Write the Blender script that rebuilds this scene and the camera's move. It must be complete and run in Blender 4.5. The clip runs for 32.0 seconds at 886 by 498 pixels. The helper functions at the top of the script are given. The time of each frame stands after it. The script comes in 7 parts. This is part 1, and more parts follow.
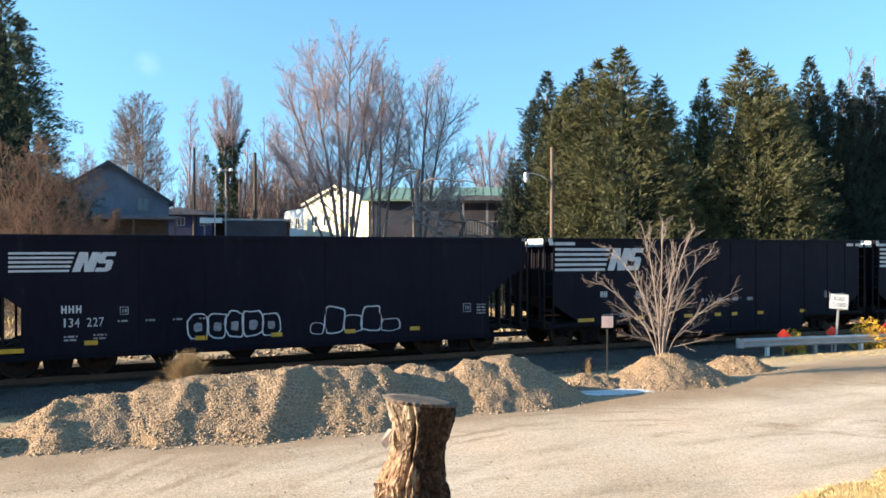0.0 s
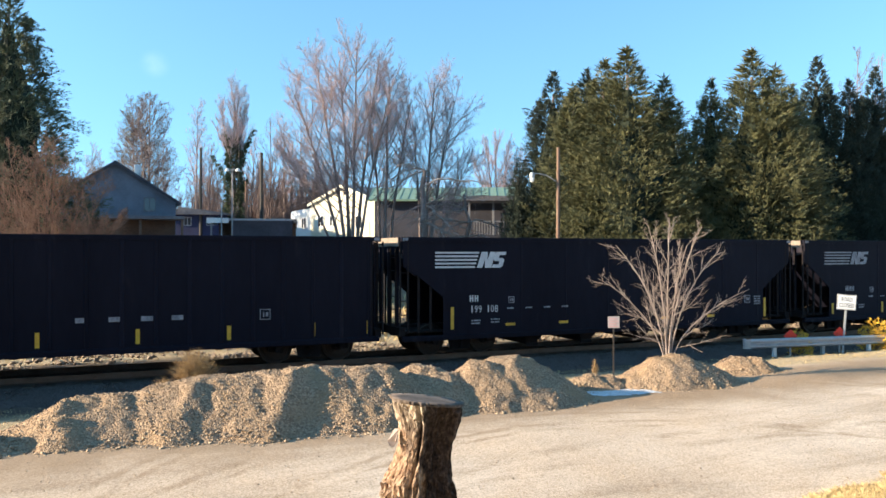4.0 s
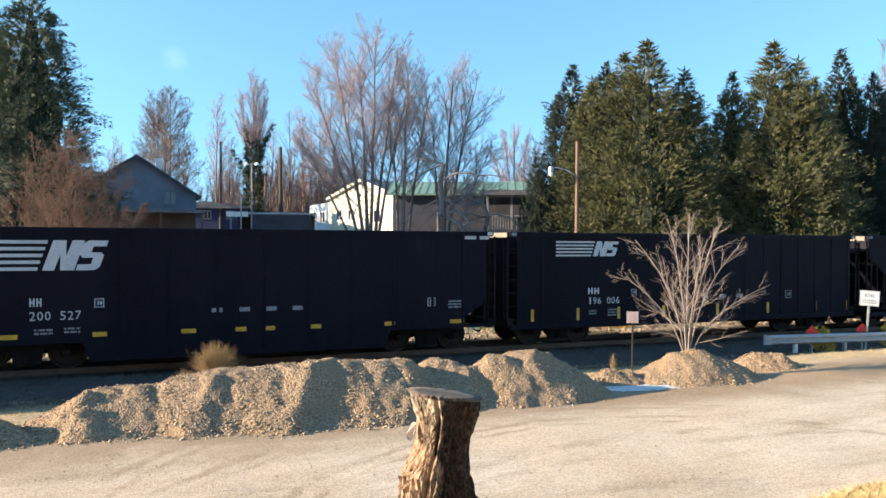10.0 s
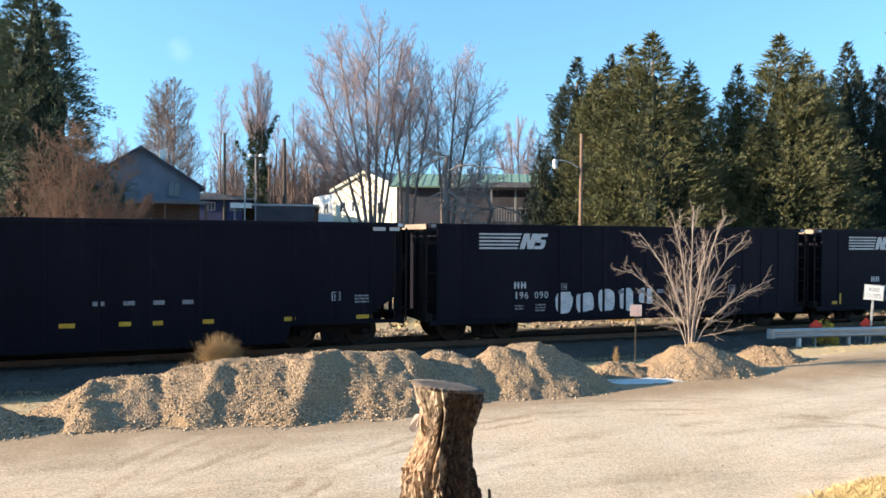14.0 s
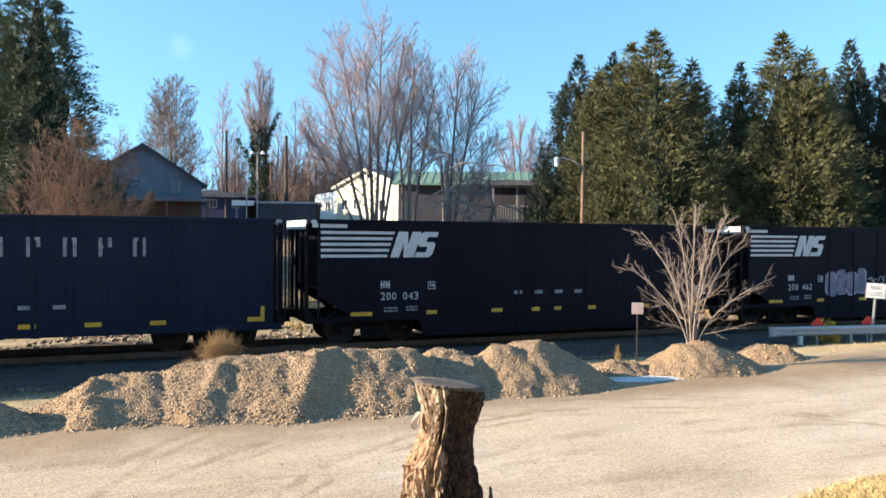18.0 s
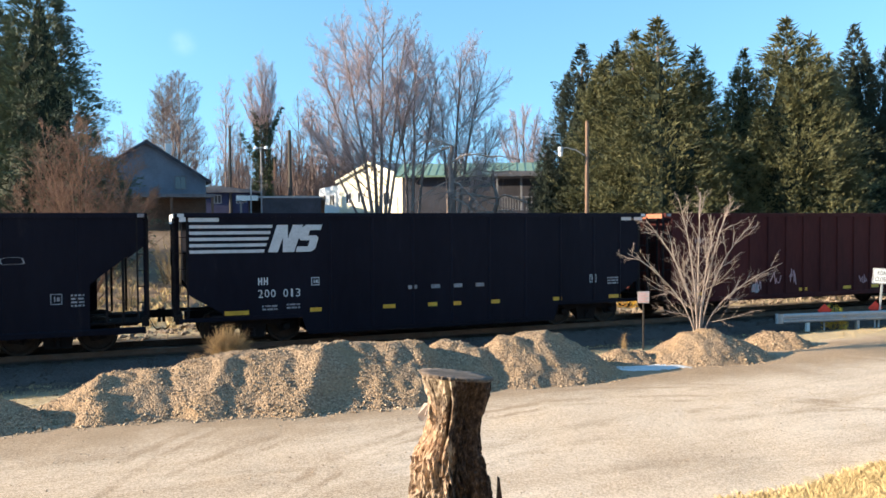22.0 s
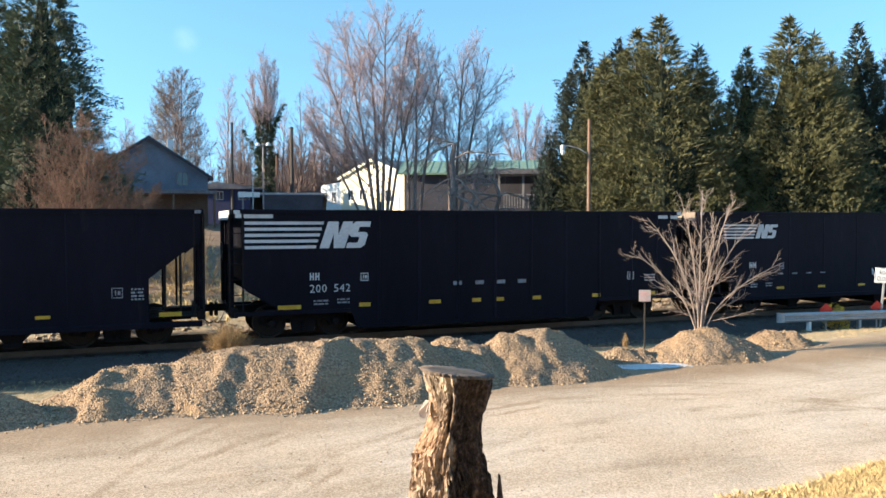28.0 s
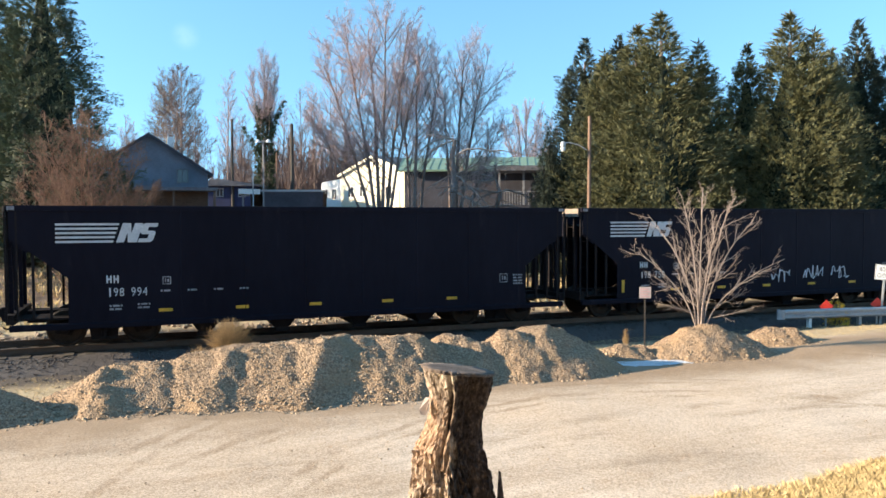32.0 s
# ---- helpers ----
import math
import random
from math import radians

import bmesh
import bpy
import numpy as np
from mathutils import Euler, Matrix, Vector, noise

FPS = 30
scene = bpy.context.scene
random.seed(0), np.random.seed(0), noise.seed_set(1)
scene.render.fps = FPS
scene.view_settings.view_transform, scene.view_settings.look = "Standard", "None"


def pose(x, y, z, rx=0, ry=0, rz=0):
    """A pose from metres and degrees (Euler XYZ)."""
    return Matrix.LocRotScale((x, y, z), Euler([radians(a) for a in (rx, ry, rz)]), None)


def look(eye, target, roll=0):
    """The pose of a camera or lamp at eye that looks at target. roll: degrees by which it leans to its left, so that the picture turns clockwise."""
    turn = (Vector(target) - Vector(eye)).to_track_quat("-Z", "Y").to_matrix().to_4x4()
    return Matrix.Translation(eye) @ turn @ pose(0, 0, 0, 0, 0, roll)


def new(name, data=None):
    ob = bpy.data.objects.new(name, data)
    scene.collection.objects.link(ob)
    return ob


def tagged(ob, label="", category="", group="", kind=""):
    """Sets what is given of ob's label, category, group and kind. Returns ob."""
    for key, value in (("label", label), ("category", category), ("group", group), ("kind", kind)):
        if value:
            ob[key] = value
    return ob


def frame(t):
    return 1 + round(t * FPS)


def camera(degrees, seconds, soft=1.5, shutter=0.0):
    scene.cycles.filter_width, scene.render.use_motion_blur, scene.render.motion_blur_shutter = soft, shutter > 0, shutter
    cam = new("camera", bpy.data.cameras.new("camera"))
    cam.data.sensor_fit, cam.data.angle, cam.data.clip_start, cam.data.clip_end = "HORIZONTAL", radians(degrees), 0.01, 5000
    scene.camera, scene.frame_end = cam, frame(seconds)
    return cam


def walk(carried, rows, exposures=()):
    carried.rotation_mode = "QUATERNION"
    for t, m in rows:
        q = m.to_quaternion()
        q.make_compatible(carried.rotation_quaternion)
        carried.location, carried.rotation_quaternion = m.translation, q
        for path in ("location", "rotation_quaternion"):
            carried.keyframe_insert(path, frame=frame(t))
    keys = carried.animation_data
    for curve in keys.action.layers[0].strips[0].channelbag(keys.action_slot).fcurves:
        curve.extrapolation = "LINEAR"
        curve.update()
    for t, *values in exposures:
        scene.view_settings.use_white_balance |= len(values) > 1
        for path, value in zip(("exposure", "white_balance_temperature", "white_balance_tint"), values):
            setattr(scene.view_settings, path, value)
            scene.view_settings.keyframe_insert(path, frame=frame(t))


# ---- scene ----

cam = camera(60, 32.0, soft=1.6)
walk(cam, [
    (0, pose(0.0040, -0.0030, 3.4003, 90.103, 0, 0.020) @ pose(0, 0, 0, 0, 0, -0.021)),
    (0.5, pose(0.0048, -0.0032, 3.4000, 90.123, 0, 0.065) @ pose(0, 0, 0, 0, 0, -0.019)),
    (1, pose(0.0048, -0.0036, 3.3994, 90.144, 0, 0.147) @ pose(0, 0, 0, 0, 0, -0.012)),
    (1.5, pose(0.0031, -0.0047, 3.3991, 90.158, 0, 0.206) @ pose(0, 0, 0, 0, 0, 0.006)),
    (2, pose(0.0011, -0.0054, 3.3996, 90.175, 0, 0.222) @ pose(0, 0, 0, 0, 0, 0.046)),
    (2.5, pose(0.0010, -0.0052, 3.3996, 90.191, 0, 0.233) @ pose(0, 0, 0, 0, 0, 0.098)),
    (3, pose(0.0016, -0.0047, 3.3987, 90.188, 0, 0.273) @ pose(0, 0, 0, 0, 0, 0.105)),
    (3.5, pose(0.0020, -0.0045, 3.3981, 90.172, 0, 0.312) @ pose(0, 0, 0, 0, 0, 0.072)),
    (5.5, pose(-0.0024, -0.0014, 3.3992, 89.930, 0, 1.218) @ pose(0, 0, 0, 0, 0, 0.013)),
    (6, pose(-0.0025, -0.0007, 3.3998, 89.983, 0, 1.325) @ pose(0, 0, 0, 0, 0, 0.026)),
    (6.5, pose(-0.0016, -0.0007, 3.4002, 90.041, 0, 1.445) @ pose(0, 0, 0, 0, 0, 0.042)),
    (7, pose(-0.0008, -0.0011, 3.3996, 90.053, 0, 1.518) @ pose(0, 0, 0, 0, 0, 0.065)),
    (7.5, pose(-0.0008, -0.0017, 3.3985, 90.059, 0, 1.563) @ pose(0, 0, 0, 0, 0, 0.089)),
    (8, pose(-0.0013, -0.0020, 3.3987, 90.070, 0, 1.574) @ pose(0, 0, 0, 0, 0, 0.099)),
    (8.5, pose(-0.0019, -0.0020, 3.3989, 90.051, 0, 1.553) @ pose(0, 0, 0, 0, 0, 0.112)),
    (9, pose(-0.0019, -0.0018, 3.3981, 89.997, 0, 1.559) @ pose(0, 0, 0, 0, 0, 0.145)),
    (9.5, pose(-0.0020, -0.0014, 3.3980, 89.873, 0, 1.660) @ pose(0, 0, 0, 0, 0, 0.180)),
    (10, pose(-0.0023, -0.0015, 3.3982, 89.677, 0, 1.814) @ pose(0, 0, 0, 0, 0, 0.208)),
    (10.5, pose(-0.0022, -0.0018, 3.3980, 89.492, 0, 1.931) @ pose(0, 0, 0, 0, 0, 0.235)),
    (11, pose(-0.0021, -0.0013, 3.3974, 89.377, 0, 1.989) @ pose(0, 0, 0, 0, 0, 0.288)),
    (11.5, pose(-0.0027, -0.0003, 3.3978, 89.309, 0, 1.995) @ pose(0, 0, 0, 0, 0, 0.375)),
    (12, pose(-0.0036, 0.0003, 3.3989, 89.268, 0, 1.986) @ pose(0, 0, 0, 0, 0, 0.433)),
    (12.5, pose(-0.0046, 0.0003, 3.3989, 89.242, 0, 1.991) @ pose(0, 0, 0, 0, 0, 0.436)),
    (13, pose(-0.0047, 0.0001, 3.3992, 89.199, 0, 2.013) @ pose(0, 0, 0, 0, 0, 0.423)),
    (13.5, pose(-0.0040, -0.0005, 3.3995, 89.142, 0, 2.039) @ pose(0, 0, 0, 0, 0, 0.430)),
    (14, pose(-0.0042, -0.0013, 3.3989, 89.096, 0, 2.073) @ pose(0, 0, 0, 0, 0, 0.456)),
    (14.5, pose(-0.0044, -0.0019, 3.3983, 89.073, 0, 2.101) @ pose(0, 0, 0, 0, 0, 0.470)),
    (16.5, pose(-0.0027, -0.0003, 3.3988, 89.011, 0, 2.165) @ pose(0, 0, 0, 0, 0, 0.535)),
    (17, pose(-0.0021, -0.0005, 3.3992, 88.986, 0, 2.166) @ pose(0, 0, 0, 0, 0, 0.520)),
    (17.5, pose(-0.0023, -0.0012, 3.3995, 88.953, 0, 2.178) @ pose(0, 0, 0, 0, 0, 0.502)),
    (18, pose(-0.0029, -0.0011, 3.3988, 88.923, 0, 2.195) @ pose(0, 0, 0, 0, 0, 0.517)),
    (18.5, pose(-0.0032, -0.0007, 3.3972, 88.913, 0, 2.281) @ pose(0, 0, 0, 0, 0, 0.512)),
    (19, pose(-0.0035, -0.0005, 3.3960, 88.906, 0, 2.446) @ pose(0, 0, 0, 0, 0, 0.354)),
    (19.5, pose(-0.0032, -0.0004, 3.3958, 88.867, 0, 2.551) @ pose(0, 0, 0, 0, 0, 0.101)),
    (20, pose(-0.0020, -0.0003, 3.3947, 88.789, 0, 2.577) @ pose(0, 0, 0, 0, 0, -0.116)),
    (20.5, pose(-0.0011, -0.0005, 3.3941, 88.638, 0, 2.587) @ pose(0, 0, 0, 0, 0, -0.287)),
    (21, pose(-0.0006, -0.0003, 3.3942, 88.472, 0, 2.584) @ pose(0, 0, 0, 0, 0, -0.387)),
    (21.5, pose(0.0001, 0.0007, 3.3942, 88.371, 0, 2.568) @ pose(0, 0, 0, 0, 0, -0.406)),
    (22, pose(0.0003, 0.0004, 3.3948, 88.329, 0, 2.567) @ pose(0, 0, 0, 0, 0, -0.375)),
    (22.5, pose(-0.0011, -0.0004, 3.3956, 88.320, 0, 2.574) @ pose(0, 0, 0, 0, 0, -0.290)),
    (23, pose(-0.0021, -0.0006, 3.3957, 88.320, 0, 2.563) @ pose(0, 0, 0, 0, 0, -0.185)),
    (23.5, pose(-0.0016, -0.0010, 3.3958, 88.302, 0, 2.562) @ pose(0, 0, 0, 0, 0, -0.130)),
    (24, pose(-0.0007, -0.0011, 3.3955, 88.272, 0, 2.572) @ pose(0, 0, 0, 0, 0, -0.129)),
    (24.5, pose(-0.0012, -0.0007, 3.3952, 88.242, 0, 2.581) @ pose(0, 0, 0, 0, 0, -0.141)),
    (25, pose(-0.0025, -0.0006, 3.3947, 88.203, 0, 2.601) @ pose(0, 0, 0, 0, 0, -0.121)),
    (25.5, pose(-0.0025, -0.0008, 3.3941, 88.170, 0, 2.620) @ pose(0, 0, 0, 0, 0, -0.096)),
    (27.5, pose(0.0002, -0.0004, 3.3937, 88.152, 0, 2.718) @ pose(0, 0, 0, 0, 0, -0.095)),
    (28, pose(-0.0016, -0.0004, 3.3935, 88.141, 0, 2.685) @ pose(0, 0, 0, 0, 0, -0.106)),
    (28.5, pose(-0.0029, 0.0001, 3.3934, 88.111, 0, 2.645) @ pose(0, 0, 0, 0, 0, -0.110)),
    (29, pose(-0.0031, -0.0006, 3.3942, 88.071, 0, 2.637) @ pose(0, 0, 0, 0, 0, -0.100)),
    (29.5, pose(-0.0032, -0.0015, 3.3942, 88.023, 0, 2.658) @ pose(0, 0, 0, 0, 0, -0.102)),
    (30, pose(-0.0026, -0.0016, 3.3939, 87.979, 0, 2.681) @ pose(0, 0, 0, 0, 0, -0.113)),
    (30.5, pose(-0.0022, -0.0014, 3.3940, 87.948, 0, 2.688) @ pose(0, 0, 0, 0, 0, -0.124)),
    (31, pose(-0.0029, -0.0006, 3.3943, 87.912, 0, 2.690) @ pose(0, 0, 0, 0, 0, -0.143)),
    (31.5, pose(-0.0033, 0.0008, 3.3953, 87.894, 0, 2.699) @ pose(0, 0, 0, 0, 0, -0.152)),
    (32, pose(-0.0025, 0.0020, 3.3964, 87.906, 0, 2.704) @ pose(0, 0, 0, 0, 0, -0.132)),
])

# ---- world, sun ----
SUN_FROM = Vector((-0.98, -0.19, 0.305)).normalized()
world = bpy.data.worlds.new("sky")
scene.world = world
world.use_nodes = True
wn, wl = world.node_tree.nodes, world.node_tree.links
sky = wn.new("ShaderNodeTexSky")
sky.sky_type = "NISHITA"
sky.sun_disc = False
sky.sun_elevation = math.asin(SUN_FROM.z)
sky.sun_rotation = math.atan2(SUN_FROM.x, SUN_FROM.y)
sky.air_density, sky.dust_density, sky.ozone_density = 1.0, 0.1, 2.5
# a clear, dry winter sky: its blue reaches well down towards the horizon
tc, lift, unit = wn.new("ShaderNodeTexCoord"), wn.new("ShaderNodeVectorMath"), wn.new("ShaderNodeVectorMath")
lift.operation, unit.operation = "ADD", "NORMALIZE"
lift.inputs[1].default_value = (0, 0, 0.22)
wl.new(tc.outputs["Generated"], lift.inputs[0])
wl.new(lift.outputs[0], unit.inputs[0])
wl.new(unit.outputs[0], sky.inputs[0])
deep = wn.new("ShaderNodeHueSaturation")
deep.inputs["Hue"].default_value, deep.inputs["Saturation"].default_value = 0.484, 1.08
wl.new(sky.outputs[0], deep.inputs["Color"])
# one faint shred of cloud
way, near, shred, fade, cloud = wn.new("ShaderNodeVectorMath"), wn.new("ShaderNodeMapRange"), wn.new("ShaderNodeTexNoise"), wn.new("ShaderNodeMath"), wn.new("ShaderNodeMix")
way.operation, fade.operation, cloud.data_type = "DISTANCE", "MULTIPLY", "RGBA"
way.inputs[1].default_value = Vector((-0.385, 1.0, 0.2435)).normalized()
wl.new(tc.outputs["Generated"], way.inputs[0])
near.interpolation_type = "SMOOTHSTEP"
near.inputs["From Min"].default_value, near.inputs["From Max"].default_value = 0.020, 0.0
wl.new(way.outputs["Value"], near.inputs[0])
shred.inputs["Scale"].default_value, shred.inputs["Detail"].default_value = 60, 5
wl.new(tc.outputs["Generated"], shred.inputs[0])
soft = wn.new("ShaderNodeMath")
soft.operation = "MULTIPLY"
soft.inputs[1].default_value = 0.10
wl.new(near.outputs[0], soft.inputs[0])
wl.new(soft.outputs[0], fade.inputs[0])
wl.new(shred.outputs[0], fade.inputs[1])
wl.new(fade.outputs[0], cloud.inputs[0])
wl.new(deep.outputs[0], cloud.inputs[6])
cloud.inputs[7].default_value = (7.0, 7.2, 7.6, 1)
wl.new(cloud.outputs[2], wn["Background"].inputs[0])
wn["Background"].inputs[1].default_value = 0.142
sun = new("sun", bpy.data.lights.new("sun", "SUN"))
sun.data.energy, sun.data.angle, sun.data.color = 5.0, radians(0.53), (1.0, 0.82, 0.59)
sun.matrix_world = look((-60, -10, 40), Vector((-60, -10, 40)) - SUN_FROM)
scene.view_settings.exposure = 1.55


# ---- building helpers ----
class Geo:
    """Collects plain verts and faces of one part."""

    def __init__(self):
        self.v, self.f = [], []

    def add(self, verts, faces):
        n = len(self.v)
        self.v.extend(tuple(p) for p in verts)
        self.f.extend(tuple(i + n for i in f) for f in faces)
        return self

    def box(self, x0, x1, y0, y1, z0, z1):
        v = [(x, y, z) for z in (z0, z1) for y in (y0, y1) for x in (x0, x1)]
        return self.add(v, [(0, 2, 3, 1), (4, 5, 7, 6), (0, 1, 5, 4), (2, 6, 7, 3), (0, 4, 6, 2), (1, 3, 7, 5)])

    def prism(self, poly, a, b, axis="y"):
        """A polygon of (u, w) pairs drawn out from a to b along the axis."""
        n = len(poly)

        def at(u, w, k):
            return {"y": (u, k, w), "x": (k, u, w), "z": (u, w, k)}[axis]
        v = [at(u, w, a) for u, w in poly] + [at(u, w, b) for u, w in poly]
        f = [tuple(range(n)), tuple(range(2 * n - 1, n - 1, -1))]
        f += [(i, i + n, (i + 1) % n + n, (i + 1) % n) for i in range(n)]
        return self.add(v, f)

    def tube(self, p, q, r, r2=None, n=6, caps=True):
        p, q = Vector(p), Vector(q)
        r2 = r if r2 is None else r2
        d = (q - p).normalized() if (q - p).length > 1e-9 else Vector((0, 0, 1))
        a = d.orthogonal().normalized()
        b = d.cross(a)
        ring = [(a * math.cos(k * math.tau / n) + b * math.sin(k * math.tau / n)) for k in range(n)]
        v = [p + o * r for o in ring] + [q + o * r2 for o in ring]
        f = [(k, (k + 1) % n, (k + 1) % n + n, k + n) for k in range(n)]
        if caps:
            f += [tuple(range(n - 1, -1, -1)), tuple(range(n, 2 * n))]
        return self.add(v, f)

    def lathe(self, profile, c=(0, 0, 0), axis="y", n=20):
        """Rings of (radius, along) about an axis through c."""
        v, f, m = [], [], len(profile)
        for r, k in profile:
            for i in range(n):
                u, w = r * math.cos(i * math.tau / n), r * math.sin(i * math.tau / n)
                o = {"y": (u, k, w), "z": (u, w, k), "x": (k, u, w)}[axis]
                v.append((c[0] + o[0], c[1] + o[1], c[2] + o[2]))
        for j in range(m - 1):
            for i in range(n):
                a, b = j * n + i, j * n + (i + 1) % n
                f.append((a, b, b + n, a + n))
        f += [tuple(range(n - 1, -1, -1)), tuple(range((m - 1) * n, m * n))]
        return self.add(v, f)

    def mesh(self, name, material, smooth=False):
        me = bpy.data.meshes.new(name)
        me.from_pydata(self.v, [], self.f)
        me.validate()
        bm = bmesh.new()
        bm.from_mesh(me)
        if len(bm.faces) < 20000:
            bmesh.ops.recalc_face_normals(bm, faces=bm.faces)
        bm.to_mesh(me)
        bm.free()
        if material:
            me.materials.append(material)
        if smooth:
            me.polygons.foreach_set("use_smooth", [True] * len(me.polygons))
        return me


def part(name, geo, material, parent, label="", smooth=False):
    """One mesh object under a thing or part; geo is a Geo or a ready mesh."""
    me = geo.mesh(name, material, smooth) if isinstance(geo, Geo) else geo
    ob = new(name, me)
    ob.parent = parent
    if label:
        ob["label"] = label
    return ob


def thing(name, label, category, m=None, group="", kind=""):
    ob = new(name)
    if m is not None:
        ob.matrix_basis = m
    return tagged(ob, label, category, group, kind)


def solid(name, geo, material, label, category, kind="", smooth=False, group=""):
    """A thing of a single mesh."""
    ob = new(name, geo.mesh(name, material, smooth))
    return tagged(ob, label, category, group, kind)


# ---- materials ----
def surface(name, c1, c2, rough=0.8, big=0.6, fine=14.0, mix_fine=0.5, bump=0.3, metal=0.0, c3=None, c3_at=0.62, vary=0.0, dist=0.01, stretch=(1, 1, 1), spec=0.4, island=0.0):
    """A rough surface in two tones at two scales, with relief; c3 marks stains, vary differs from object to object."""
    m = bpy.data.materials.new(name)
    m.use_nodes = True
    n, l = m.node_tree.nodes, m.node_tree.links
    p = n["Principled BSDF"]
    tc, mp = n.new("ShaderNodeTexCoord"), n.new("ShaderNodeMapping")
    mp.inputs["Scale"].default_value = stretch
    l.new(tc.outputs["Object"], mp.inputs[0])

    def noise_at(scale, detail=6):
        t = n.new("ShaderNodeTexNoise")
        t.inputs["Scale"].default_value, t.inputs["Detail"].default_value = scale, detail
        t.inputs["Roughness"].default_value = 0.6
        l.new(mp.outputs[0], t.inputs[0])
        return t
    a, b = noise_at(big), noise_at(fine, 8)
    add = n.new("ShaderNodeMix")
    add.inputs[0].default_value = mix_fine
    l.new(a.outputs[0], add.inputs[2])
    l.new(b.outputs[0], add.inputs[3])
    ramp = n.new("ShaderNodeValToRGB")
    e = ramp.color_ramp.elements
    e[0].position, e[1].position = 0.36, 0.64
    e[0].color, e[1].color = (*c1, 1), (*c2, 1)
    l.new(add.outputs[0], ramp.inputs[0])
    out = ramp.outputs[0]
    if c3:
        s = noise_at(big * 2.7, 10)
        r2 = n.new("ShaderNodeValToRGB")
        r2.color_ramp.elements[0].position, r2.color_ramp.elements[1].position = c3_at, c3_at + 0.12
        r2.color_ramp.elements[0].color, r2.color_ramp.elements[1].color = (0, 0, 0, 1), (1, 1, 1, 1)
        l.new(s.outputs[0], r2.inputs[0])
        mx = n.new("ShaderNodeMix")
        mx.data_type = "RGBA"
        l.new(r2.outputs[0], mx.inputs[0])
        l.new(out, mx.inputs[6])
        mx.inputs[7].default_value = (*c3, 1)
        out = mx.outputs[2]
    if vary or island:
        if vary:
            src = n.new("ShaderNodeObjectInfo").outputs["Random"]
        else:
            src = n.new("ShaderNodeNewGeometry").outputs["Random Per Island"]
        amount = vary or island
        hs, mr = n.new("ShaderNodeHueSaturation"), n.new("ShaderNodeMapRange")
        mr.inputs["To Min"].default_value, mr.inputs["To Max"].default_value = 1 - amount, 1 + amount
        l.new(src, mr.inputs[0])
        l.new(mr.outputs[0], hs.inputs["Value"])
        l.new(out, hs.inputs["Color"])
        out = hs.outputs[0]
    l.new(out, p.inputs["Base Color"])
    p.inputs["Roughness"].default_value, p.inputs["Metallic"].default_value = rough, metal
    p.inputs["Specular IOR Level"].default_value = spec
    if bump:
        bp = n.new("ShaderNodeBump")
        bp.inputs["Strength"].default_value, bp.inputs["Distance"].default_value = bump, dist
        l.new(b.outputs[0], bp.inputs["Height"])
        l.new(bp.outputs[0], p.inputs["Normal"])
    return m


def glass_mat(name, tint):
    m = bpy.data.materials.new(name)
    m.use_nodes = True
    p = m.node_tree.nodes["Principled BSDF"]
    p.inputs["Base Color"].default_value = (*tint, 1)
    p.inputs["Roughness"].default_value, p.inputs["Specular IOR Level"].default_value = 0.08, 0.8
    return m


